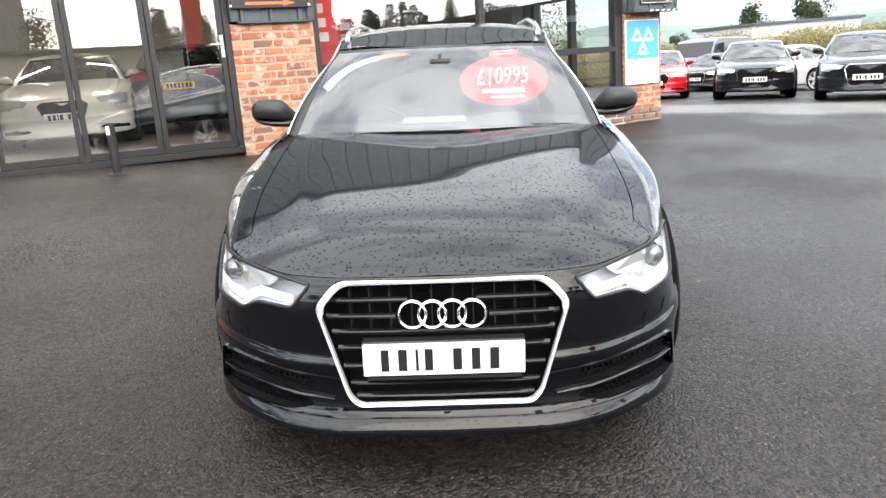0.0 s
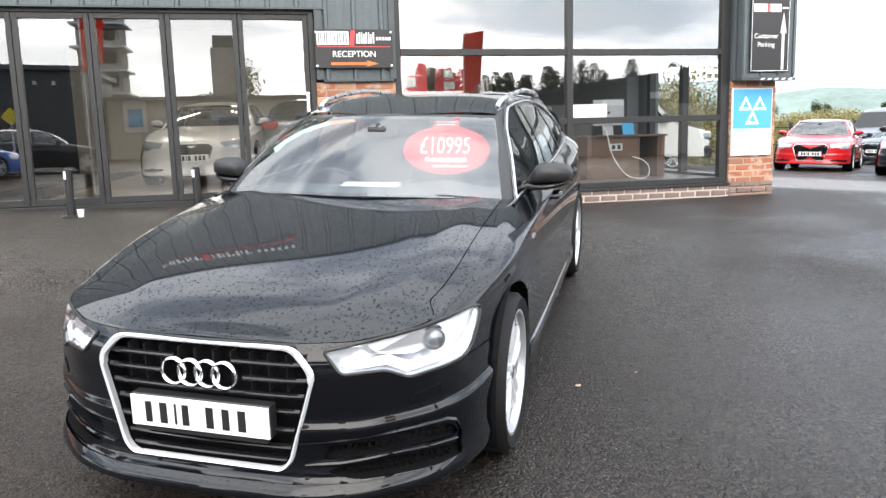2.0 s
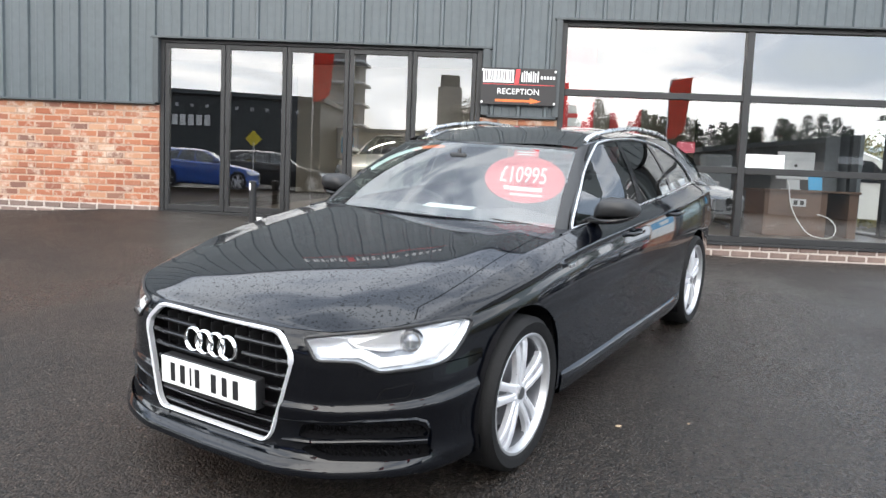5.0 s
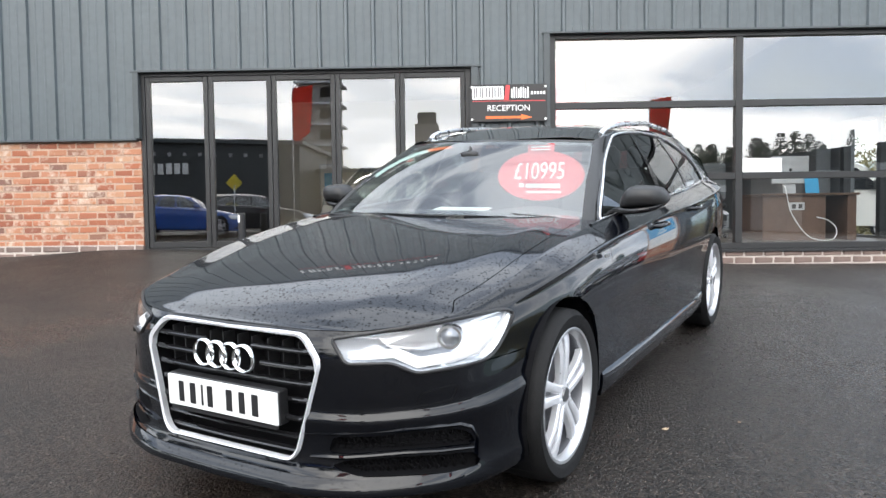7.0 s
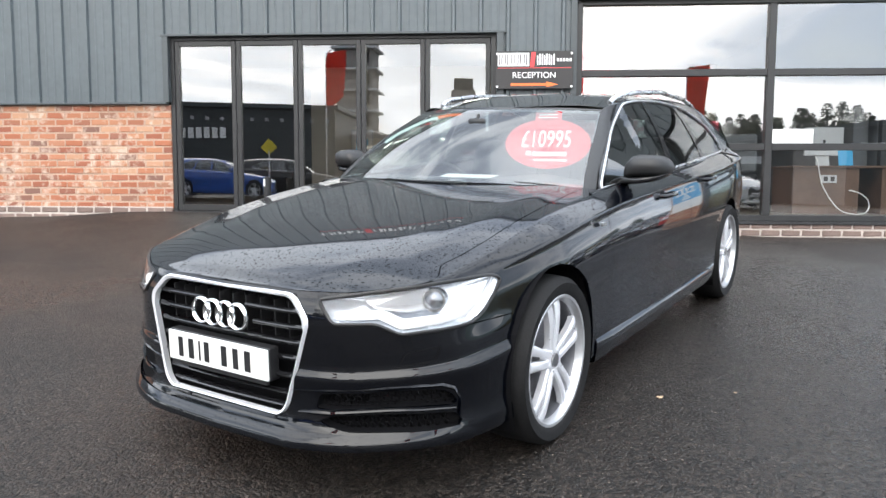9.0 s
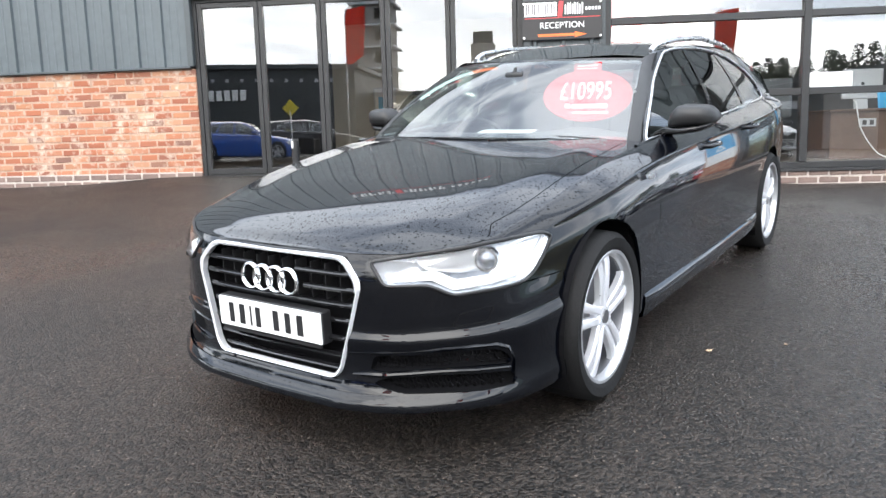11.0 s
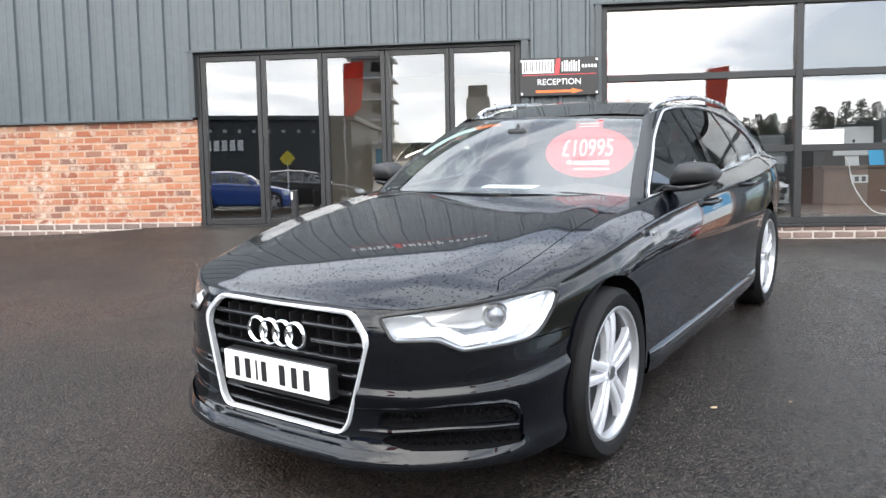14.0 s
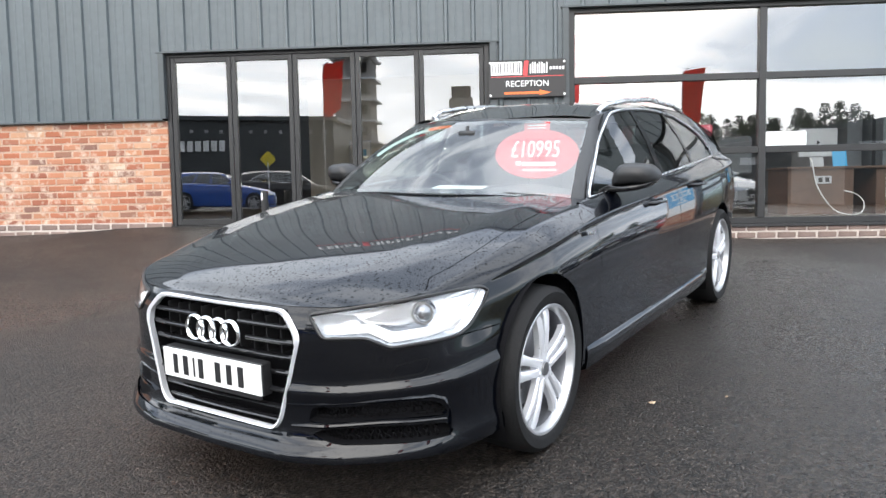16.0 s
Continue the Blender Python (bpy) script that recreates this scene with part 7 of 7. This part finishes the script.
def van(m, paint="grey_paint", label="silver grey panel van behind the parked cars"):
    """A panel van, lofted from its side outline."""
    t = thing("van", label, "van", m, ROW)
    prof = [(0.0, 0.35), (0.02, 0.75), (0.15, 1.02), (0.75, 1.18), (1.45, 1.80), (1.75, 1.93), (2.3, 1.97), (5.0, 1.95), (5.2, 1.85), (5.25, 0.35)]
    bm = bmesh.new()
    rows = []
    for u in np.linspace(-1, 1, 17):
        row = []
        for y, z in prof:
            lean = 1.0 - 0.10 * smooth01((z - 1.0) / 0.95)
            nose = 0.16 * abs(u) ** 4 if y < 1.0 else 0.0
            row.append((0.95 * lean * u, y + nose, z - (0.05 * abs(u) ** 6 if z > 1.5 else 0)))
        rows.append(row)
    add_grid(bm, rows)
    for r in (rows[0], rows[-1]):
        bm.faces.new([bm.verts.new(p) for p in r])
    bmesh.ops.remove_doubles(bm, verts=bm.verts, dist=1e-4)
    bmesh.ops.recalc_face_normals(bm, faces=bm.faces)
    part("body", bm, M[paint], t, smooth=35)
    bm = bmesh.new()
    add_grid(bm, [[(0.84 * u, 0.80, 1.205), (0.80 * u, 1.42, 1.785)] for u in np.linspace(-1, 1, 9)])
    bmesh.ops.translate(bm, vec=(0, -0.012, 0.012), verts=bm.verts)
    part("windscreen", bm, M["gloss_black"], t, "dark windscreen")
    for sg in (-1, 1):
        bm = bmesh.new()
        add_prism(bm, [(1.0, 1.20), (1.55, 1.70), (2.1, 1.74), (2.1, 1.20)], sg * 0.93, sg * 0.955, "x")
        part("side_window", bm, M["gloss_black"], t)
        part("headlamp", box((sg * 0.55, 0.0, 0.80), (sg * 0.88, 0.2, 0.98), 0.03), M["lamp_inner"], t)
        part("door_mirror", box((sg * 0.95, 1.05, 1.20), (sg * 1.15, 1.20, 1.42), 0.03), M["black_trim"], t)
        for y in (0.9, 3.9):
            wheel_parts(t, sg * 0.80, y, 0.335, sg, detail=False)
    part("bumper", box((-0.93, -0.04, 0.30), (0.93, 0.25, 0.62), 0.05), M["black_trim"], t)
    part("grille", box((-0.5, -0.02, 0.78), (0.5, 0.06, 0.90), 0.02), M["dark"], t)


van(tilt_on_ground(18.0, 14.8, -70))
van(tilt_on_ground(7.65, 8.75, 58), "white_paint", "small white panel van beside the showroom end")


# ---------------------------------------------------------------- scrub, trees, hills
def leaf_mat(name, lo, mid_, hi):
    m, nt, b = nodes_of(name)
    g = nt.nodes.new("ShaderNodeNewGeometry")
    ramp = nt.nodes.new("ShaderNodeValToRGB")
    cr = ramp.color_ramp
    cr.elements[0].position, cr.elements[0].color = 0.0, (*lo, 1)
    cr.elements[1].position, cr.elements[1].color = 1.0, (*hi, 1)
    e = cr.elements.new(0.5)
    e.color = (*mid_, 1)
    nt.links.new(g.outputs["Random Per Island"], ramp.inputs[0])
    nt.links.new(ramp.outputs[0], b.inputs["Base Color"])
    b.inputs["Roughness"].default_value = 0.8
    b.inputs["Specular IOR Level"].default_value = 0.2
    return m


M["scrub"] = leaf_mat("yellow_green_scrub", (0.115, 0.115, 0.042), (0.205, 0.182, 0.072), (0.31, 0.25, 0.125))
M["dark_leaf"] = leaf_mat("dark_green_leaves", (0.018, 0.03, 0.014), (0.032, 0.05, 0.020), (0.055, 0.075, 0.03))
M["bark"] = mat("bark", (0.07, 0.055, 0.045), 0.9, vary=0.3, scale=8, bump=0.4)


def clump(name, n, centre, size, material, seed, leaf_size, parent=None):
    """Leaves strewn through uneven lobes: returns one object of many small leaves."""
    rng = np.random.default_rng(seed)
    c0 = np.array(centre) + (rng.random((9, 3)) - 0.5) * np.array(size) * (1.2, 1.2, 0.9)
    s0 = np.array(size) * (0.22 + 0.26 * rng.random((9, 1)))
    pick_ = rng.integers(9, size=n)
    d = rng.normal(size=(n, 3))
    d /= np.linalg.norm(d, axis=1, keepdims=True)
    p = c0[pick_] + d * s0[pick_] * (0.45 + 0.6 * rng.random((n, 1)))
    a, b = rng.normal(size=(n, 3)) + (0, 0, 0.8), rng.normal(size=(n, 3))
    a /= np.linalg.norm(a, axis=1, keepdims=True)
    b -= a * (a * b).sum(1, keepdims=True)
    b /= np.linalg.norm(b, axis=1, keepdims=True)
    l = leaf_size * (0.6 + 0.8 * rng.random((n, 1)))
    v = np.stack([p - a * l, p + b * l * 0.45, p + a * l, p - b * l * 0.45], 1).reshape(-1, 3).tolist()
    f = np.arange(4 * n).reshape(-1, 4).tolist()
    me = bpy.data.meshes.new(name)
    me.from_pydata(v, [], f)
    me.materials.append(material)
    ob = new(name, me)
    if parent is not None:
        ob.parent = parent
    return ob


def bush(x, y, w, h, seed, material="scrub"):
    z = ground_z(x, y)
    ob = clump("bush", 12500, (0, 0, h * 0.42), (w, w, h), M[material], seed, 0.058)
    ob.matrix_world = Matrix.Translation((x, y, z))
    tagged(ob, "overgrown yellow-green bush beyond the car park", "bush", "scrub behind the car park")


def tree(x, y, h, seed, material="dark_leaf", label="dark leafy tree on the skyline"):
    rng = random.Random(seed)
    t = thing("tree", label, "tree", Matrix.Translation((x, y, ground_z(x, y))), "trees round the yard")
    bm = bmesh.new()
    add_cyl(bm, (0, 0, -0.2), (0, 0, h * 0.6), 0.04 * h * 0.6, 0.012 * h, seg=9)
    for k in range(6):
        a, z0 = rng.uniform(0, math.tau), h * rng.uniform(0.28, 0.55)
        l = h * rng.uniform(0.16, 0.28)
        add_cyl(bm, (0, 0, z0), (l * math.cos(a), l * math.sin(a), z0 + l * 0.8), 0.010 * h, 0.003 * h, seg=6)
    part("trunk", bm, M["bark"], t)
    clump("crown", 4200, (0, 0, h * 0.62), (h * 0.50, h * 0.50, h * 0.58), M[material], seed, h * 0.020, t)


def conifer(x, y, h, seed):
    rng = np.random.default_rng(seed)
    t = thing("tree", "dark conifer across the yard", "tree", Matrix.Translation((x, y, ground_z(x, y))), "conifers across the yard")
    bm = bmesh.new()
    add_cyl(bm, (0, 0, -0.2), (0, 0, h * 0.95), 0.02 * h, 0.004 * h, seg=7)
    part("trunk", bm, M["bark"], t)
    v, f = [], []
    for i in range(1100):
        u = rng.random() ** 0.85
        r = (1 - u) ** 0.8 * h * 0.30 * (0.3 + 0.8 * rng.random()) + 0.03 * h
        a = rng.random() * math.tau
        p = np.array((r * math.cos(a), r * math.sin(a), h * (0.12 + 0.88 * u) - r * 0.35))
        d = np.array((math.cos(a), math.sin(a), -0.45))
        w = np.array((-math.sin(a), math.cos(a), 0.0)) * h * 0.014
        l = h * (0.012 + 0.042 * (1 - u))
        k = len(v)
        v += [tuple(p - d * l), tuple(p + w), tuple(p + d * l), tuple(p - w)]
        f.append((k, k + 1, k + 2, k + 3))
    me = bpy.data.meshes.new("crown")
    me.from_pydata(v, [], f)
    me.materials.append(M["dark_leaf"])
    ob = new("crown", me)
    ob.parent = t


rs = random.Random(11)
for i in range(46):
    a = i / 45
    x, y = 12 + 44 * a + rs.uniform(-1.5, 1.5), 38 - 40 * a + rs.uniform(-2, 2)
    bush(x, y, rs.uniform(3.6, 5.2), rs.uniform(1.6, 2.2) + (1.0 if i > 34 else 0), 100 + i)
for i in range(18):
    a = i / 17
    bush(22 + 50 * a + rs.uniform(-2, 2), 50 - 46 * a + rs.uniform(-2, 2), rs.uniform(5, 7), rs.uniform(2.0, 2.6), 300 + i)
bush(8.9, 13.2, 3.4, 3.0, 401)
bush(10.6, 15.6, 3.6, 3.1, 402)
for i in range(10):
    tree(70 + 55 * i / 9 + rs.uniform(-4, 4), 92 - 62 * i / 9 + rs.uniform(-5, 5), rs.uniform(3.8, 5.0) + (3.8 if i in (3, 4) else 0), 500 + i)
for i in range(120):
    conifer(3 + 62 * i / 119 + rs.uniform(-0.6, 0.6), -60 + rs.uniform(-5, 5), rs.uniform(6.0, 8.2), 700 + i)
for i in range(15):
    tree(-50 + 4.0 * i + rs.uniform(-1.5, 1.5), -58 + rs.uniform(-3, 3), rs.uniform(3.6, 5.2) + (1.8 if i in (8, 11) else 0), 800 + i)
for i in range(9):
    tree(-30 - 6 * (i % 3) + rs.uniform(-2, 2), -40 + 7 * i, rs.uniform(7, 10), 860 + i)


def hills():
    # distance haze is put into the colours, the far ring paler and bluer
    M["hill"] = mat("haze_tinted_green_hill", (0.16, 0.21, 0.19), 0.95, vary=0.25, scale=0.02)
    M["hill_far"] = mat("haze_tinted_far_hill", (0.34, 0.40, 0.42), 0.95, vary=0.12, scale=0.01)
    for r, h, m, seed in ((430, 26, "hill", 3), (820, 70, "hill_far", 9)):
        bm = bmesh.new()
        rows = []
        for a in np.linspace(0, math.tau, 181):
            n = noise.noise((2.2 * math.cos(a) + seed, 2.2 * math.sin(a), 0.0)) + 0.5 * noise.noise((6 * math.cos(a), 6 * math.sin(a) + seed, 2.0)) + 0.22 * noise.noise((19 * math.cos(a), 19 * math.sin(a), 4.0))
            side = smooth01(0.5 + 0.9 * math.cos(a - radians(48)))
            top = h * (0.75 + 0.45 * n) * (0.42 + 0.58 * side)
            rows.append([(r * math.cos(a), r * math.sin(a), -3), ((r + 20) * math.cos(a), (r + 20) * math.sin(a), top * 0.7), ((r + 60) * math.cos(a), (r + 60) * math.sin(a), top)])
        add_grid(bm, rows)
        tagged(link_bm("backdrop", bm, M[m], smooth=60), "low wooded hills on the horizon, haze put into their colour", "hills", kind="structure")


hills()


# ---------------------------------------------------------------- buildings across the yard
M["dark_shed"] = mat("dark_metal_shed", (0.035, 0.042, 0.045), 0.5, vary=0.15, scale=0.6)
M["cream_wall"] = mat("cream_render", (0.52, 0.46, 0.36), 0.85, vary=0.12, scale=0.5)
M["tower_grey"] = mat("grey_concrete", (0.30, 0.28, 0.26), 0.85, vary=0.15, scale=0.5)
M["shed_white"] = mat("pale_shed_roof", (0.55, 0.57, 0.58), 0.6, vary=0.1, scale=0.3)
M["yellow"] = mat("yellow_sign", (0.70, 0.55, 0.03), 0.6, vary=0.08)


def shed(name, label, x0, x1, y0, y1, z_left, z_right, material, stripes=0, letters=False):
    t = thing(name, label, "building", Matrix.Translation((x0, y1, 0)))
    w, d = x1 - x0, y0 - y1
    bm = bmesh.new()
    add_prism(bm, [(0, -1.0), (w, -1.0), (w, z_right), (0, z_left)], d, 0.0)
    part("wall", bm, M[material], t)
    bm = bmesh.new()
    add_prism(bm, [(-0.3, z_left), (w + 0.3, z_right), (w + 0.3, z_right + 0.25), (-0.3, z_left + 0.25)], d - 0.3, 0.3)
    part("roof", bm, M["clad_edge"], t)
    n = stripes
    for k in range(n):
        x = w * (k + 0.5) / n
        zt = z_left + (z_right - z_left) * (k + 0.5) / n
        # on the lettered unit small pale plates stand in for reflected light dots
        half, lo, hi = (0.10, 0.80, 0.60) if letters else (w / n * 0.22, 1.3, 0.9)
        part("window", box((x - half, 0.0, zt - lo), (x + half, 0.05, zt - hi)), M["screen_grey"], t)
    if letters:
        for k in range(6):
            part("letter_bar", box((22.6 + k * 0.52, 0.0, 3.75), (22.6 + k * 0.52 + 0.34, 0.08, 4.4)), M["white"], t)
    for k in range(0 if letters else 3):
        x = w * (0.2 + 0.3 * k)
        part("shutter", box((x - 1.4, 0.0, -0.4), (x + 1.4, 0.06, 2.9), 0.01), M["tower_grey"], t)
    return t


shed("industrial_unit", "long dark metal industrial unit across the yard", -46, -13.5, -46, -37, 6.4, 5.45, "dark_shed", 34, True)
shed("office_block", "low cream rendered block across the yard", -13.2, 3.0, -52, -42, 4.0, 4.0, "cream_wall", 6)
shed("far_unit", "grey metal unit with a mono-pitch roof across the yard", 9.0, 34.0, -44, -33, 3.2, 6.2, "dark_shed", 8)
tw = thing("water_tower", "tall grey industrial tower with platforms", "tower", Matrix.Translation((-15.2, -53.5, 0)))
part("shaft", box((-1.5, -1.5, -1), (1.5, 1.5, 15.0), 0.05), M["tower_grey"], tw)
for k in range(6):
    part("platform", box((-1.9, -1.9, 5 + 1.7 * k), (1.9, 1.9, 5.18 + 1.7 * k), 0.02), M["screen_grey"], tw)
    # near-black plates on the shaft stand in for shaded hollows
    part("opening", box((0.2, 1.5, 5.6 + 1.7 * k), (1.2, 1.54, 6.4 + 1.7 * k)), M["dark"], tw)
tw = thing("silo", "small dark silo tower", "tower", Matrix.Translation((-6.5, -56.0, 0)))
part("shaft", box((-1.0, -1.0, -1), (1.0, 1.0, 8.8), 0.05), M["tower_grey"], tw)
part("cap", box((-0.8, -0.8, 8.8), (0.8, 0.8, 9.8), 0.05), M["dark_shed"], tw)
shed("far_shed", "long pale shed among the scrub", 55, 71, 43, 50, 3.5, 3.8, "shed_white", 0)


def feather_flag(x, y, z0, z1, w, turn):
    g = ground_z(x, y)
    t = thing("feather_flag", "red feather flag on a bent pole", "flag", pose(x, y, g, 0, 0, turn), "advertising flags")
    bm = bmesh.new()
    add_tube(bm, [(0, 0, 0), (0, 0, z1 - g - 0.2), (-0.05, 0, z1 - g), (-0.18, 0, z1 - g + 0.08)], 0.018, 8)
    part("pole", bm, M["satin"], t)
    bm = box((-0.25, -0.25, 0), (0.25, 0.25, 0.06), 0.01)
    part("base", bm, M["black_trim"], t)
    bm = bmesh.new()
    rows = []
    for s_ in np.linspace(0, 1, 14):
        z = (z0 + (z1 - z0) * s_) - g
        ww = w * (0.78 + 0.22 * s_) * (1.0 if s_ > 0.15 else 0.45 + 3.6 * s_)
        rows.append([(-0.01 - ww * k, 0.05 * math.sin(6 * k + 4 * s_) * k, z + 0.10 * k * (1 if s_ > 0.9 else 0)) for k in np.linspace(0, 1, 8)])
    add_grid(bm, rows)
    r = bmesh.ops.extrude_face_region(bm, geom=bm.faces[:])
    bmesh.ops.translate(bm, vec=(0, 0.003, 0), verts=[q for q in r["geom"] if isinstance(q, bmesh.types.BMVert)])
    fl = part("flag", bm, M["red_flag"], t, "red cloth", smooth=60)
    for k in range(4):
        zz = z0 - g + (z1 - z0) * (0.30 + 0.13 * k)
        part("print_bar", box((-w * 0.62, 0.052, zz), (-w * 0.32, 0.056, zz + 0.12)), M["white"], fl)


feather_flag(-8.74, -14.5, 3.45, 5.1, 0.66, 180)
feather_flag(2.0, -12.5, 2.6, 4.25, 0.62, 180)
feather_flag(-1.2, -15.0, 2.5, 4.3, 0.6, 180)
ys = thing("warning_sign", "yellow diamond sign on a post", "sign", pose(-12.2, -19.5, ground_z(-12.2, -19.5)))
bm = bmesh.new()
add_cyl(bm, (0, 0, 0), (0, 0, 1.9), 0.03, seg=10)
part("post", bm, M["satin"], ys)
part("plate", box((-0.23, -0.01, -0.23), (0.23, 0.01, 0.23), 0.003, pose(0, 0, 2.0, 0, 45, 0)), M["yellow"], ys)


# ---------------------------------------------------------------- fence beside the car park
fence = thing("fence", "dark weathered posts and rails before the scrub", "fence", Matrix.Translation((0, 0, 0)))
for k in range(14):
    a = k / 13
    x, y = 10.5 + 22 * a, 24.0 - 20 * a
    z = ground_z(x, y)
    part("post", box((x - 0.05, y - 0.05, z - 0.1), (x + 0.05, y + 0.05, z + 1.5), 0.008), M["frame"], fence)
    if k < 13:
        x2, y2 = 10.5 + 22 * (k + 1) / 13, 24.0 - 20 * (k + 1) / 13
        for h in (0.6, 1.3):
            bm = bmesh.new()
            add_tube(bm, [(x, y, z + h), (x2, y2, ground_z(x2, y2) + h)], 0.025, 6)
            part("rail", bm, M["frame"], fence)


# ---------------------------------------------------------------- brickwork, piece by piece
WEAR = random.Random(21)


def brick_mesh(w, h, d, name="brick"):
    bm = box((-w / 2, -d / 2, -h / 2), (w / 2, d / 2, h / 2), 0.008)
    for v in bm.verts:
        v.co += Vector((WEAR.uniform(-0.004, 0.004), WEAR.uniform(-0.002, 0.002), WEAR.uniform(-0.0035, 0.0035)))
    me = bpy.data.meshes.new(name)
    bm.to_mesh(me)
    bm.free()
    return me


BW, BH, JT = 0.218, 0.0715, 0.0150


def brickwork(wall, x0, x1, z0, z1, meshes, y=0.0, zlow=None, loose=True, seed=3):
    """Courses in stretcher bond; zlow gives the ground along x."""
    rng = random.Random(seed)
    rest = bmesh.new()
    n = int((z1 - z0) / (BH + JT)) + 1
    for r in range(n):
        z = z1 - (r + 0.5) * (BH + JT)
        x = x0 - (0.5 if r % 2 else 0.0) * (BW + JT)
        while x < x1 - 0.01:
            a, b = max(x, x0), min(x + BW, x1)
            x += BW + JT
            if b - a < 0.03 or z < ground_z((a + b) / 2, 0) - 0.06:
                continue
            dy = rng.uniform(-0.004, 0.0015)
            tilt = pose(0, 0, 0, rng.uniform(-0.6, 0.6), rng.uniform(-0.5, 0.5), rng.uniform(-0.6, 0.6))
            m = Matrix.Translation(((a + b) / 2, y + 0.045 + dy, z)) @ tilt
            if b - a < BW - 0.005:
                sx = (b - a) / BW
                m = m @ Matrix.Diagonal((sx, 1, 1, 1))
            if loose:
                ob = new("brick", rng.choice(meshes))
                ob.parent = wall
                ob.matrix_world = m
            else:
                add_box(rest, (-BW / 2, -0.045, -BH / 2), (BW / 2, 0.045, BH / 2), 0, m)
    if not loose:
        me = link_bm("brick_courses", rest, M["brick"], wall)
        tagged(me, kind="stuff")
    else:
        rest.free()


BRICKS = []
for k in range(9):
    me = brick_mesh(BW, BH, 0.09)
    me.materials.append(M["brick"])
    BRICKS.append(me)
PLINTH = [brick_mesh(BW - 0.006, BH - 0.006, 0.09)]
PLINTH[0].materials.append(M["blue_brick"])

wall_l = tagged(new("wall_brick_west"), "reclaimed red brick wall with lime-smeared joints", "brick wall", kind="structure")
part("mortar_bed", box((-24.0, 0.0035, 0.3), (-7.272, 0.10, 2.003)), M["mortar"], wall_l)
part("mortar_bed", box((-24.0, -0.012, 0.2), (-7.272, 0.003, 0.731)), M["mortar_pale"], wall_l)
brickwork(wall_l, -10.4, -7.268, 0.735, 2.003, BRICKS)
brickwork(wall_l, -24.0, -10.41, 0.735, 2.003, BRICKS, loose=False)
brickwork(wall_l, -10.4, -7.268, 0.42, 0.729, PLINTH, y=-0.018)
pier = tagged(new("wall_brick_pier"), "narrow reclaimed red brick pier between doors and window", "brick pier", kind="structure")
part("mortar_bed", box((DOOR_X1 + 0.004, 0.0035, 0.3), (WIN_X0 - 0.004, 0.10, 2.003)), M["mortar"], pier)
brickwork(pier, DOOR_X1 + 0.002, WIN_X0 - 0.002, 0.60, 2.003, BRICKS, seed=5)
pillar = tagged(new("wall_brick_pillar"), "red brick corner pillar on a dark brick plinth", "brick pillar", kind="structure")
part("mortar_bed", box((WIN_X1 + 0.004, 0.0035, 0.2), (PIL_X1 - 0.012, 0.10, 1.964)), M["mortar"], pillar)
brickwork(pillar, WIN_X1 + 0.002, PIL_X1, 0.62, 1.964, BRICKS, seed=8)
brickwork(pillar, WIN_X1 + 0.002, PIL_X1, 0.36, 0.615, PLINTH, y=-0.018, seed=2)
plinth = tagged(new("wall_plinth"), "dark brick plinth with pale joints under the window", "plinth", kind="structure")
part("mortar_bed", box((WIN_X0, -0.011, 0.2), (WIN_X1, 0.09, WIN_BOT - 0.037)), M["mortar_pale"], plinth)
brickwork(plinth, WIN_X0, WIN_X1, 0.26, WIN_BOT - 0.006, PLINTH, y=-0.018, seed=4)
